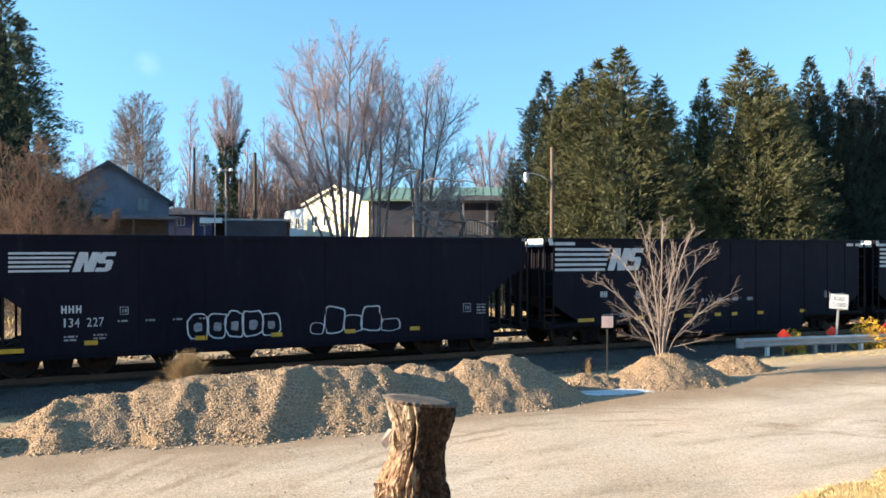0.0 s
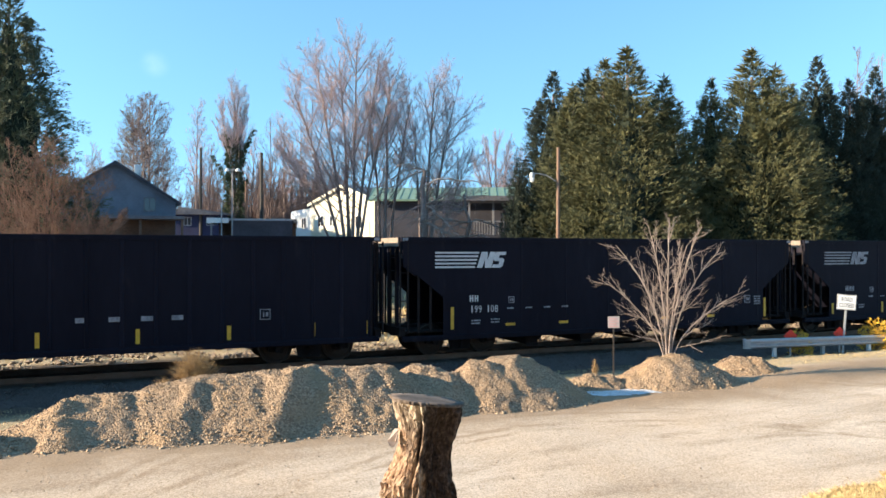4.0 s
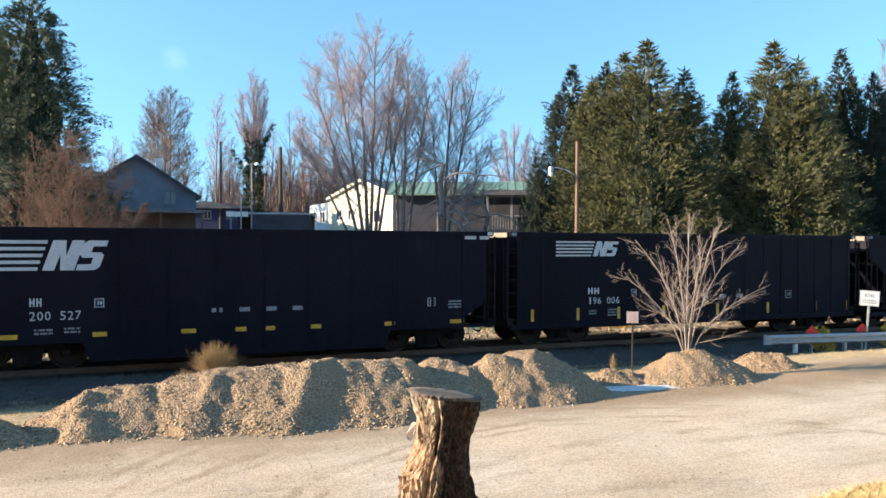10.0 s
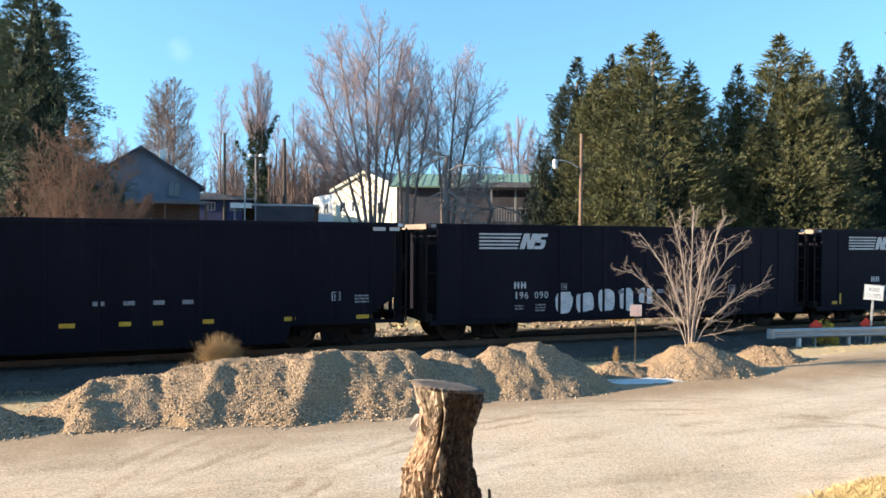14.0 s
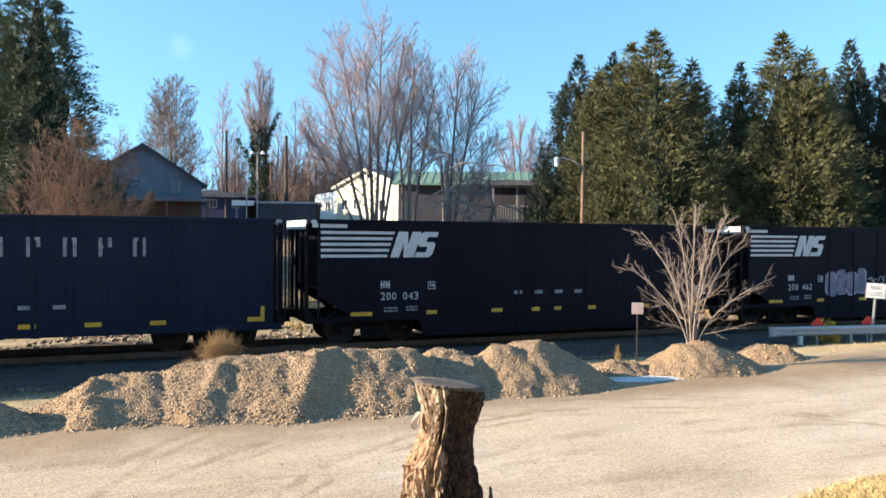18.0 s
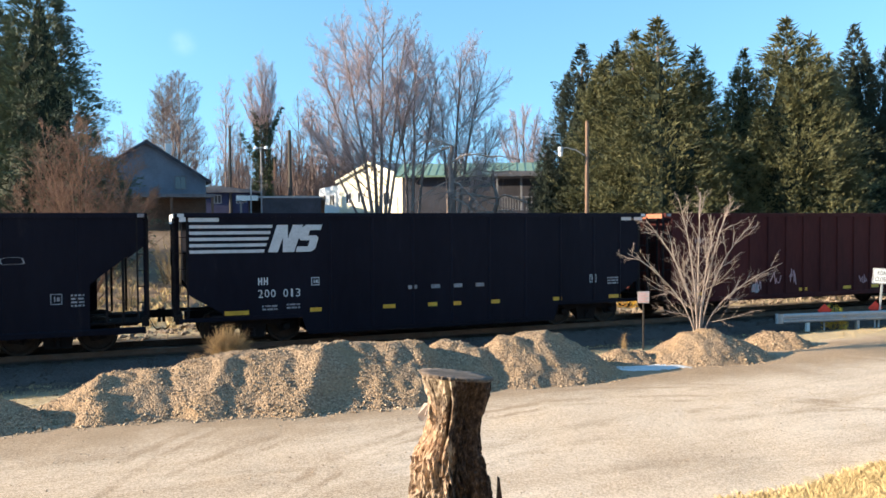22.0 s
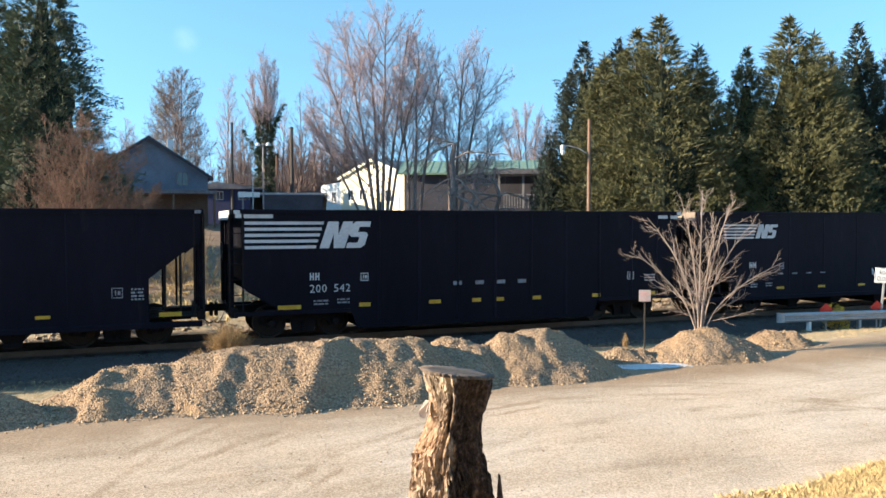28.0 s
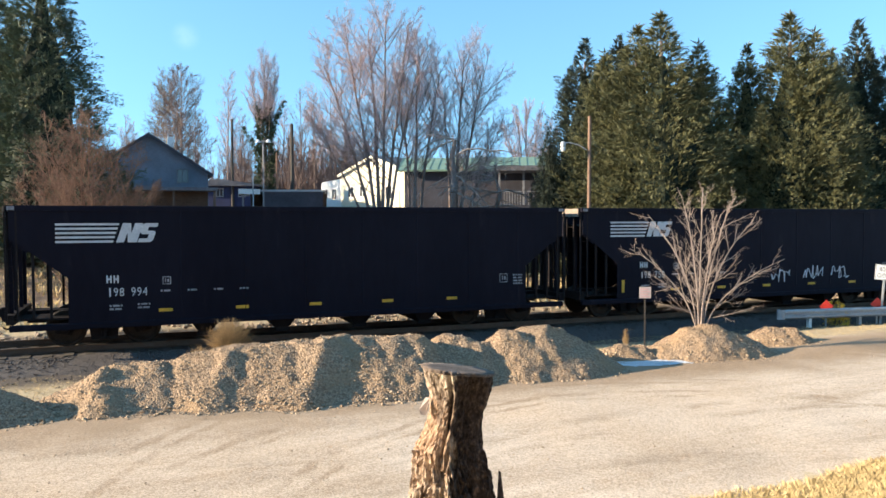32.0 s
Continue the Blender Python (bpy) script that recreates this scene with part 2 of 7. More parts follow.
def grains(name, c1, c2, scale, depth):
    """Coarse loose gravel: single stones in their own tone, with earth between and drifts of fines."""
    m = bpy.data.materials.new(name)
    m.use_nodes = True
    n, l = m.node_tree.nodes, m.node_tree.links
    p = n["Principled BSDF"]
    pos = n.new("ShaderNodeNewGeometry").outputs["Position"]
    warp = n.new("ShaderNodeTexNoise")
    warp.inputs["Scale"].default_value, warp.inputs["Detail"].default_value = 1.3, 8
    l.new(pos, warp.inputs[0])
    cell = n.new("ShaderNodeTexVoronoi")
    cell.inputs["Scale"].default_value = scale
    l.new(pos, cell.inputs["Vector"])
    fine = n.new("ShaderNodeTexVoronoi")
    fine.inputs["Scale"].default_value = scale * 2.6
    l.new(pos, fine.inputs["Vector"])
    tone = n.new("ShaderNodeSeparateColor")
    l.new(cell.outputs["Color"], tone.inputs[0])
    tone2 = n.new("ShaderNodeSeparateColor")
    l.new(fine.outputs["Color"], tone2.inputs[0])
    blend = n.new("ShaderNodeMix")
    blend.inputs[0].default_value = 0.5
    l.new(tone.outputs[0], blend.inputs[2])
    l.new(tone2.outputs[0], blend.inputs[3])
    ramp = n.new("ShaderNodeValToRGB")
    ramp.color_ramp.elements[0].position, ramp.color_ramp.elements[1].position = 0.12, 0.85
    ramp.color_ramp.elements[0].color, ramp.color_ramp.elements[1].color = (*c1, 1), (*c2, 1)
    l.new(blend.outputs[0], ramp.inputs[0])
    drift = n.new("ShaderNodeValToRGB")
    drift.color_ramp.elements[0].position, drift.color_ramp.elements[1].position = 0.46, 0.66
    drift.color_ramp.elements[0].color, drift.color_ramp.elements[1].color = (0, 0, 0, 1), (0.75, 0.75, 0.75, 1)
    l.new(warp.outputs[0], drift.inputs[0])
    mx = n.new("ShaderNodeMix")
    mx.data_type = "RGBA"
    l.new(drift.outputs[0], mx.inputs[0])
    l.new(ramp.outputs[0], mx.inputs[6])
    mx.inputs[7].default_value = (c2[0] * 0.72, c2[1] * 0.68, c2[2] * 0.62, 1)
    l.new(mx.outputs[2], p.inputs["Base Color"])
    p.inputs["Roughness"].default_value, p.inputs["Specular IOR Level"].default_value = 0.95, 0.2
    hgt = n.new("ShaderNodeMath")
    hgt.operation = "ADD"
    l.new(cell.outputs["Distance"], hgt.inputs[0])
    l.new(tone.outputs[1], hgt.inputs[1])
    bp = n.new("ShaderNodeBump")
    bp.invert = True
    bp.inputs["Strength"].default_value, bp.inputs["Distance"].default_value = 0.8, depth
    l.new(hgt.outputs[0], bp.inputs["Height"])
    l.new(bp.outputs[0], p.inputs["Normal"])
    return m


M = {}
M["gravel"] = surface("packed_gravel", (0.34, 0.29, 0.225), (0.50, 0.44, 0.355), 0.95, 0.35, 26, 0.55, 0.6, c3=(0.27, 0.215, 0.155), c3_at=0.60, dist=0.02)
M["heap"] = grains("heap_gravel", (0.125, 0.083, 0.056), (0.45, 0.325, 0.215), 30, 0.026)
M["stone"] = surface("loose_stone", (0.24, 0.17, 0.11), (0.44, 0.335, 0.23), 0.9, 3, 30, 0.5, 0.4, island=0.35)
M["frost"] = surface("old_frost", (0.42, 0.44, 0.46), (0.80, 0.82, 0.84), 0.7, 2.0, 16, 0.5, 0.3, c3=(0.36, 0.32, 0.27), c3_at=0.58)
M["ballast"] = surface("track_ballast", (0.038, 0.032, 0.030), (0.115, 0.098, 0.090), 0.95, 1.0, 24, 0.7, 0.9, dist=0.03)
M["riprap"] = surface("riprap_stone", (0.17, 0.125, 0.09), (0.38, 0.295, 0.22), 0.9, 1.5, 14, 0.5, 0.6, island=0.3)
M["drygrass"] = surface("dry_grass", (0.42, 0.31, 0.15), (0.60, 0.47, 0.26), 0.9, 1.5, 40, 0.5, 0.3, island=0.18)
M["tie"] = surface("creosote_tie", (0.035, 0.028, 0.022), (0.085, 0.07, 0.055), 0.9, 2, 20, 0.5, 0.5, stretch=(1, 6, 6), vary=0.3)
M["rail"] = surface("rail_steel", (0.10, 0.065, 0.045), (0.17, 0.12, 0.09), 0.6, 3, 30, 0.5, 0.2, metal=0.6)
M["carblack"] = surface("black_car_paint", (0.0055, 0.0053, 0.0105), (0.0100, 0.0098, 0.0170), 0.62, 0.5, 6, 0.4, 0.08, c3=(0.024, 0.020, 0.025), c3_at=0.60, stretch=(1, 1, 0.25), vary=0.18, spec=0.08)
M["carblue"] = surface("faded_dark_blue_paint", (0.008, 0.012, 0.026), (0.016, 0.022, 0.038), 0.6, 0.5, 6, 0.4, 0.08, c3=(0.05, 0.045, 0.05), c3_at=0.63, stretch=(1, 1, 0.25), spec=0.08)
M["carred"] = surface("oxide_red_paint", (0.036, 0.011, 0.012), (0.070, 0.020, 0.019), 0.7, 0.5, 7, 0.4, 0.1, c3=(0.035, 0.012, 0.012), c3_at=0.56, stretch=(1, 1, 0.25), spec=0.08)
M["under"] = surface("grimy_steel", (0.013, 0.011, 0.012), (0.028, 0.023, 0.023), 0.8, 1.5, 18, 0.5, 0.3, metal=0.2, spec=0.08)
M["wheel"] = surface("wheel_steel", (0.022, 0.018, 0.015), (0.05, 0.04, 0.034), 0.55, 3, 20, 0.5, 0.2, metal=0.6)
M["white"] = surface("dusty_white_paint", (0.40, 0.41, 0.43), (0.60, 0.60, 0.61), 0.7, 2.5, 20, 0.5, 0.05, c3=(0.36, 0.36, 0.38), c3_at=0.64)
M["fadewhite"] = surface("faded_lettering_paint", (0.12, 0.12, 0.14), (0.36, 0.36, 0.38), 0.8, 5, 25, 0.5, 0.05)
M["yellow"] = surface("yellow_reflector", (0.45, 0.25, 0.025), (0.68, 0.40, 0.045), 0.45, 5, 30, 0.4, 0.05)
# two lighter car colours with sunlight painted in, for the end plates
M["sunlitsteel"] = surface("sunlit_pale_steel", (0.17, 0.135, 0.105), (0.30, 0.24, 0.19), 0.8, 2, 16, 0.5, 0.1)
M["sunlitoxide"] = surface("sunlit_oxide_red_steel", (0.25, 0.085, 0.05), (0.38, 0.15, 0.085), 0.8, 2, 16, 0.5, 0.1)
M["ghost"] = surface("worn_away_lettering", (0.02, 0.02, 0.026), (0.26, 0.26, 0.28), 0.8, 9, 25, 0.4, 0.05)
M["spray"] = surface("grey_spray_paint", (0.42, 0.43, 0.46), (0.68, 0.69, 0.72), 0.8, 4, 14, 0.5, 0.05)
M["rosewhite"] = surface("rose_faded_white", (0.16, 0.115, 0.105), (0.34, 0.26, 0.24), 0.8, 5, 25, 0.5, 0.05)
M["mauve"] = surface("mauve_grey_spray_paint", (0.10, 0.09, 0.13), (0.27, 0.25, 0.33), 0.8, 4, 14, 0.5, 0.05)
M["spraypink"] = surface("pink_spray_paint", (0.34, 0.20, 0.22), (0.62, 0.44, 0.46), 0.8, 6, 18, 0.5, 0.05)

M["bark"] = surface("grey_bark", (0.12, 0.085, 0.075), (0.29, 0.225, 0.20), 0.9, 3, 20, 0.5, 0.5, stretch=(1, 1, 0.3))
M["twig"] = surface("winter_twigs", (0.31, 0.22, 0.225), (0.52, 0.40, 0.40), 0.9, 0.5, 8, 0.4, 0)
M["fartwig"] = surface("far_wood_twigs", (0.10, 0.07, 0.065), (0.19, 0.14, 0.13), 0.9, 0.3, 4, 0.4, 0)
M["redtwig"] = surface("red_brown_twigs", (0.15, 0.085, 0.06), (0.27, 0.165, 0.115), 0.9, 0.5, 8, 0.4, 0)
M["tantwig"] = surface("tan_twigs", (0.15, 0.115, 0.07), (0.27, 0.21, 0.13), 0.9, 0.5, 8, 0.4, 0)
M["palebark"] = surface("pale_bark", (0.20, 0.155, 0.135), (0.40, 0.325, 0.285), 0.85, 4, 25, 0.5, 0.3)
M["ivy"] = surface("ivy_leaves", (0.03, 0.045, 0.022), (0.07, 0.09, 0.04), 0.6, 1, 6, 0.5, 0, island=0.4)
M["cypress"] = surface("cypress_sprays", (0.050, 0.058, 0.028), (0.165, 0.158, 0.070), 0.65, 0.5, 1.6, 0.5, 0, island=0.22)
M["spruce"] = surface("dark_spruce_sprays", (0.048, 0.066, 0.044), (0.13, 0.15, 0.082), 0.65, 0.4, 3, 0.45, 0, island=0.45)
M["shadedarkcypress"] = surface("shade_dark_cypress_sprays", (0.016, 0.026, 0.020), (0.045, 0.058, 0.038), 0.7, 0.4, 3, 0.45, 0, island=0.3)
M["core"] = surface("painted_inner_shade", (0.010, 0.016, 0.009), (0.022, 0.03, 0.016), 0.9, 1, 6, 0.5, 0)
M["brushtwig"] = surface("dry_brush", (0.22, 0.145, 0.075), (0.42, 0.29, 0.14), 0.9, 1, 9, 0.4, 0, island=0.3)
M["siding_blue"] = surface("pale_blue_siding", (0.115, 0.135, 0.175), (0.175, 0.205, 0.255), 0.7, 1, 8, 0.3, 0.05)
M["siding_cream"] = surface("cream_siding", (0.74, 0.68, 0.52), (0.84, 0.79, 0.64), 0.7, 0.6, 8, 0.3, 0.05)
M["siding_white"] = surface("white_metal_siding", (0.76, 0.76, 0.74), (0.86, 0.86, 0.84), 0.5, 1, 8, 0.3, 0.05)
M["siding_grey"] = surface("grey_siding", (0.038, 0.038, 0.05), (0.066, 0.066, 0.084), 0.7, 1, 8, 0.3, 0.05)
M["blue_wall"] = surface("bright_blue_wall", (0.009, 0.014, 0.055), (0.016, 0.025, 0.085), 0.6, 1, 8, 0.3, 0.05)
M["roof_green"] = surface("green_metal_roof", (0.13, 0.21, 0.15), (0.20, 0.29, 0.21), 0.45, 1, 6, 0.3, 0.05)
M["roof_dark"] = surface("grey_shingle_roof", (0.10, 0.10, 0.11), (0.20, 0.20, 0.22), 0.9, 2, 12, 0.5, 0.3)
M["brown_wall"] = surface("brown_wall", (0.09, 0.06, 0.045), (0.16, 0.11, 0.08), 0.8, 1, 8, 0.4, 0.1)
M["pane"] = glass_mat("window_pane", (0.03, 0.035, 0.045))
M["polewood"] = surface("weathered_orange_pole", (0.11, 0.065, 0.045), (0.26, 0.165, 0.115), 0.85, 3, 20, 0.5, 0.3, stretch=(1, 1, 0.15))
M["darkpole"] = surface("dark_creosote_pole", (0.035, 0.03, 0.028), (0.08, 0.07, 0.06), 0.85, 3, 20, 0.5, 0.3, stretch=(1, 1, 0.15))
M["galv"] = surface("galvanized_steel", (0.30, 0.32, 0.34), (0.46, 0.48, 0.50), 0.5, 3, 18, 0.5, 0.1, metal=0.35)
M["signwhite"] = surface("white_sign_sheet", (0.70, 0.72, 0.74), (0.82, 0.83, 0.84), 0.5, 5, 20, 0.4, 0.02)
M["signblack"] = surface("black_sign_ink", (0.02, 0.02, 0.02), (0.035, 0.035, 0.035), 0.6, 5, 20, 0.4, 0)
M["signred"] = surface("red_reflective_sheet", (0.55, 0.03, 0.02), (0.72, 0.06, 0.04), 0.45, 5, 20, 0.4, 0.02)
M["signpink"] = surface("faded_pink_print", (0.55, 0.30, 0.30), (0.66, 0.42, 0.42), 0.6, 5, 20, 0.4, 0)
M["yellowleaf"] = surface("yellow_autumn_leaves", (0.62, 0.34, 0.03), (0.85, 0.58, 0.08), 0.7, 4, 15, 0.4, 0, island=0.4)
M["stumptop"] = surface("grey_cut_wood", (0.075, 0.055, 0.045), (0.22, 0.17, 0.135), 0.9, 6, 30, 0.5, 0.6, stretch=(0.4, 1, 1))
M["signdull"] = surface("weathered_notice_sheet", (0.40, 0.36, 0.36), (0.54, 0.49, 0.49), 0.7, 5, 20, 0.4, 0.02)
M["postgrey"] = surface("grey_painted_post", (0.20, 0.20, 0.21), (0.30, 0.30, 0.31), 0.6, 3, 18, 0.5, 0.1)

# ---- plan: the track runs straight, 23.8 degrees off the camera's cross line ----
TRACK = radians(23.8)
ALONG = Vector((math.cos(TRACK), math.sin(TRACK), 0))
ACROSS = Vector((-math.sin(TRACK), math.cos(TRACK), 0))
NEAR = Vector((0, 22.633, 0))
HALF = 1.57
RAIL_TOP = 0.25


def on_track(s, across=0.0, z=0.0):
    """A point s metres along the track, across from its centre line (away from the camera)."""
    return NEAR + ALONG * s + ACROSS * (HALF + across) + Vector((0, 0, z))


def smooth(a, b, x):
    k = min(1.0, max(0.0, (x - a) / (b - a)))
    return k * k * (3 - 2 * k)


def beyond(x, y):
    """Distance behind the track's centre line."""
    return (Vector((x, y, 0)) - NEAR).dot(ACROSS) - HALF


def bank(x, y):
    """How far inside the grass bank by the camera."""
    return (x - 2.97) * 0.513 + (y - 9.35) * -0.858


def ground_z(x, y):
    p, d = beyond(x, y), bank(x, y)
    z = 0.0
    if d > -0.6:
        z += 1.72 * smooth(-0.6, 8.0, d)
    if p > 5:
        z += 3.4 * smooth(5, 42, p) + 12 * smooth(60, 240, p)
    if -9 < p < 9:
        z -= 0.10 * smooth(-9, -4.5, p) * (1 - smooth(5, 9, p))
    z += 0.13 * smooth(7.5, 10.5, x) * smooth(-9, -6.5, p) * (1 - smooth(-4.6, -3.3, p))
    z += 0.035 * noise.noise((x * 0.35, y * 0.35, 0)) * smooth(0, 6, abs(p))
    z += 0.012 * noise.noise((x * 1.7, y * 1.7, 3))
    return z


def steps(spans):
    out = []
    for a, b, d in spans:
        n = max(1, round((b - a) / d))
        out += [a + (b - a) * i / n for i in range(n)]
    return out + [spans[-1][1]]


def ground():
    xs = steps([(-2600, -600, 400), (-600, -120, 40), (-120, -30, 6), (-30, -12, 0.9), (-12, 14, 0.28), (14, 32, 0.9), (32, 120, 6), (120, 600, 40), (600, 2600, 400)])
    ys = steps([(-600, -60, 90), (-60, -6, 6), (-6, 6, 0.5), (6, 26, 0.28), (26, 45, 1.0), (45, 120, 5), (120, 600, 40), (600, 3200, 400)])
    g = Geo()
    g.v = [(x, y, ground_z(x, y)) for y in ys for x in xs]
    w = len(xs)
    g.f = [(j * w + i, j * w + i + 1, (j + 1) * w + i + 1, (j + 1) * w + i) for j in range(len(ys) - 1) for i in range(w - 1)]
    me = g.mesh("ground", M["lot"], True)
    return tagged(new("ground", me), "pale packed gravel lot with dry grass strips and a straw bank", "ground", kind="structure")


def lot_material():
    """Packed gravel, with straw past soft uneven edges on the bank and along the track."""
    m = bpy.data.materials.new("lot_ground")
    m.use_nodes = True
    n, l = m.node_tree.nodes, m.node_tree.links
    p = n["Principled BSDF"]
    pos = n.new("ShaderNodeNewGeometry").outputs["Position"]

    def tex(scale, detail=8, stretch=None):
        t = n.new("ShaderNodeTexNoise")
        t.inputs["Scale"].default_value, t.inputs["Detail"].default_value, t.inputs["Roughness"].default_value = scale, detail, 0.62
        if stretch:
            mp = n.new("ShaderNodeMapping")
            mp.vector_type = "TEXTURE"
            mp.inputs["Rotation"].default_value = (0, 0, radians(stretch[3]))
            mp.inputs["Scale"].default_value = stretch[:3]
            l.new(pos, mp.inputs[0])
            l.new(mp.outputs[0], t.inputs[0])
        else:
            l.new(pos, t.inputs[0])
        return t.outputs[0]

    def ramp(src, a, b, c1, c2):
        r = n.new("ShaderNodeValToRGB")
        r.color_ramp.elements[0].position, r.color_ramp.elements[1].position = a, b
        r.color_ramp.elements[0].color, r.color_ramp.elements[1].color = (*c1, 1), (*c2, 1)
        l.new(src, r.inputs[0])
        return r.outputs[0]

    def mix(fac, a, b):
        x = n.new("ShaderNodeMix")
        x.data_type = "RGBA"
        l.new(fac, x.inputs[0])
        l.new(a, x.inputs[6])
        l.new(b, x.inputs[7])
        return x.outputs[2]

    def math_node(op, a, b):
        x = n.new("ShaderNodeMath")
        x.operation = op
        for k, v in enumerate((a, b)):
            if isinstance(v, (int, float)):
                x.inputs[k].default_value = v
            else:
                l.new(v, x.inputs[k])
        return x.outputs[0]

    def along(v, off):
        d = n.new("ShaderNodeVectorMath")
        d.operation = "DOT_PRODUCT"
        l.new(pos, d.inputs[0])
        d.inputs[1].default_value = v
        return math_node("SUBTRACT", d.outputs["Value"], off)
    fine = tex(38)
    cells = n.new("ShaderNodeTexVoronoi")
    cells.inputs["Scale"].default_value = 52
    l.new(pos, cells.inputs["Vector"])
    part_tone = n.new("ShaderNodeSeparateColor")
    l.new(cells.outputs["Color"], part_tone.inputs[0])
    fine = math_node("ADD", math_node("MULTIPLY", fine, 0.55), math_node("MULTIPLY", part_tone.outputs[0], 0.45))
    gravel = ramp(fine, 0.3, 0.72, (0.43, 0.32, 0.225), (0.70, 0.56, 0.42))
    pale = ramp(fine, 0.3, 0.72, (0.53, 0.43, 0.335), (0.83, 0.70, 0.565))
    gravel = mix(ramp(tex(0.16, 5), 0.40, 0.62, (0, 0, 0), (1, 1, 1)), gravel, pale)
    dirt = ramp(fine, 0.3, 0.7, (0.24, 0.165, 0.105), (0.47, 0.35, 0.24))
    # wheel-worn streaks lie along the lot, turning from right to left
    streak = ramp(tex(0.5, 9, (3.2, 0.8, 1, 24)), 0.47, 0.66, (0, 0, 0), (0.6, 0.6, 0.6))
    ruts = ramp(tex(0.9, 9, (5.0, 0.6, 1, 30)), 0.53, 0.66, (0, 0, 0), (0.5, 0.5, 0.5))
    pebbles = ramp(tex(7.0, 6), 0.56, 0.70, (0, 0, 0), (0.3, 0.3, 0.3))
    gravel = mix(pebbles, gravel, ramp(fine, 0.3, 0.7, (0.24, 0.175, 0.12), (0.52, 0.42, 0.31)))
    col = mix(ruts, mix(streak, gravel, dirt), ramp(fine, 0.3, 0.72, (0.27, 0.185, 0.115), (0.56, 0.42, 0.285)))
    damp = ramp(tex(0.8, 7, (4.0, 0.7, 1, 12)), 0.55, 0.70, (0, 0, 0), (0.5, 0.5, 0.5))
    col = mix(damp, col, ramp(fine, 0.3, 0.7, (0.23, 0.175, 0.12), (0.42, 0.33, 0.24)))
    # wheel tracks sweep round from the lower corner
    for cx, cy, r, wide in ((4.0, 8.0, 8.55, 0.13), (4.0, 8.0, 8.15, 0.10), (4.4, 8.3, 7.1, 0.13), (4.4, 8.3, 6.7, 0.10), (6.0, 9.5, 11.3, 0.15), (6.0, 9.5, 10.85, 0.12), (9.0, 2.0, 13.2, 0.2), (9.0, 2.0, 12.5, 0.16)):
        away = n.new("ShaderNodeVectorMath")
        away.operation = "DISTANCE"
        l.new(pos, away.inputs[0])
        away.inputs[1].default_value = (cx, cy, 0)
        off_line = math_node("ABSOLUTE", math_node("ADD", math_node("SUBTRACT", away.outputs["Value"], r), math_node("MULTIPLY", math_node("SUBTRACT", tex(1.1, 5), 0.5), 0.5)), 0)
        worn = math_node("MULTIPLY", ramp(math_node("DIVIDE", off_line, wide), 0.35, 1.0, (0.75, 0.75, 0.75), (0, 0, 0)), ramp(tex(0.55, 6), 0.46, 0.60, (0, 0, 0), (1, 1, 1)))
        col = mix(worn, col, dirt)
    # dirt dragged along the foot of the heaps
    foot = along((0.429, -0.903, 0), -7.0 * 0.429 - 12.9 * 0.903)
    edge = math_node("ABSOLUTE", math_node("SUBTRACT", foot, math_node("MULTIPLY", math_node("SUBTRACT", tex(0.7, 6), 0.5), 2.4)), 0)
    col = mix(ramp(math_node("DIVIDE", edge, 2.4), 0.3, 1.0, (0.85, 0.85, 0.85), (0, 0, 0)), col, ramp(tex(28), 0.3, 0.7, (0.17, 0.11, 0.065), (0.42, 0.30, 0.19)))
    # dirt tracked over the lot's lower corner
    reach = math_node("ADD", along((-0.08, -0.03, 0), -0.25), math_node("MULTIPLY", math_node("SUBTRACT", tex(0.45, 9, (2.5, 0.9, 1, 24)), 0.5), 2.4))
    col = mix(ramp(reach, 0.35, 0.75, (0, 0, 0), (0.75, 0.75, 0.75)), col, dirt)
    straw = ramp(tex(20), 0.3, 0.7, (0.37, 0.275, 0.14), (0.60, 0.47, 0.27))
    wob = math_node("MULTIPLY", math_node("SUBTRACT", tex(1.2, 8), 0.5), 2.2)
    onbank = math_node("ADD", along((0.513, -0.858, 0), 2.97 * 0.513 - 9.35 * 0.858), wob)
    a = ramp(onbank, 0.0, 0.35, (0, 0, 0), (1, 1, 1))
    col = mix(a, col, straw)
    off = NEAR.dot(ACROSS) + HALF
    near_track = math_node("ADD", along(tuple(ACROSS), off - 6.0), wob)
    b = ramp(near_track, 0.0, 0.8, (0, 0, 0), (1, 1, 1))
    straw2 = ramp(tex(9), 0.3, 0.7, (0.34, 0.26, 0.15), (0.56, 0.44, 0.28))
    col = mix(b, col, straw2)
    # cinders and coal dust beside the track, darkened to paint in the train's shadow
    bed = math_node("ABSOLUTE", math_node("ADD", along(tuple(ACROSS), off), math_node("MULTIPLY", wob, 0.5)), 0)
    col = mix(ramp(math_node("DIVIDE", bed, 10.0), 0.36, 0.44, (0.95, 0.95, 0.95), (0, 0, 0)), col, ramp(fine, 0.3, 0.7, (0.042, 0.033, 0.028), (0.125, 0.098, 0.082)))
    far = math_node("SUBTRACT", along(tuple(ACROSS), off + 9.0), math_node("MULTIPLY", wob, 2.0))
    c = ramp(far, 0.0, 1.0, (0, 0, 0), (1, 1, 1))
    col = mix(c, col, ramp(tex(0.8), 0.3, 0.7, (0.15, 0.105, 0.075), (0.27, 0.195, 0.135)))
    l.new(col, p.inputs["Base Color"])
    p.inputs["Roughness"].default_value, p.inputs["Specular IOR Level"].default_value = 0.95, 0.25
    bp = n.new("ShaderNodeBump")
    bp.inputs["Strength"].default_value, bp.inputs["Distance"].default_value = 0.7, 0.02
    l.new(fine, bp.inputs["Height"])
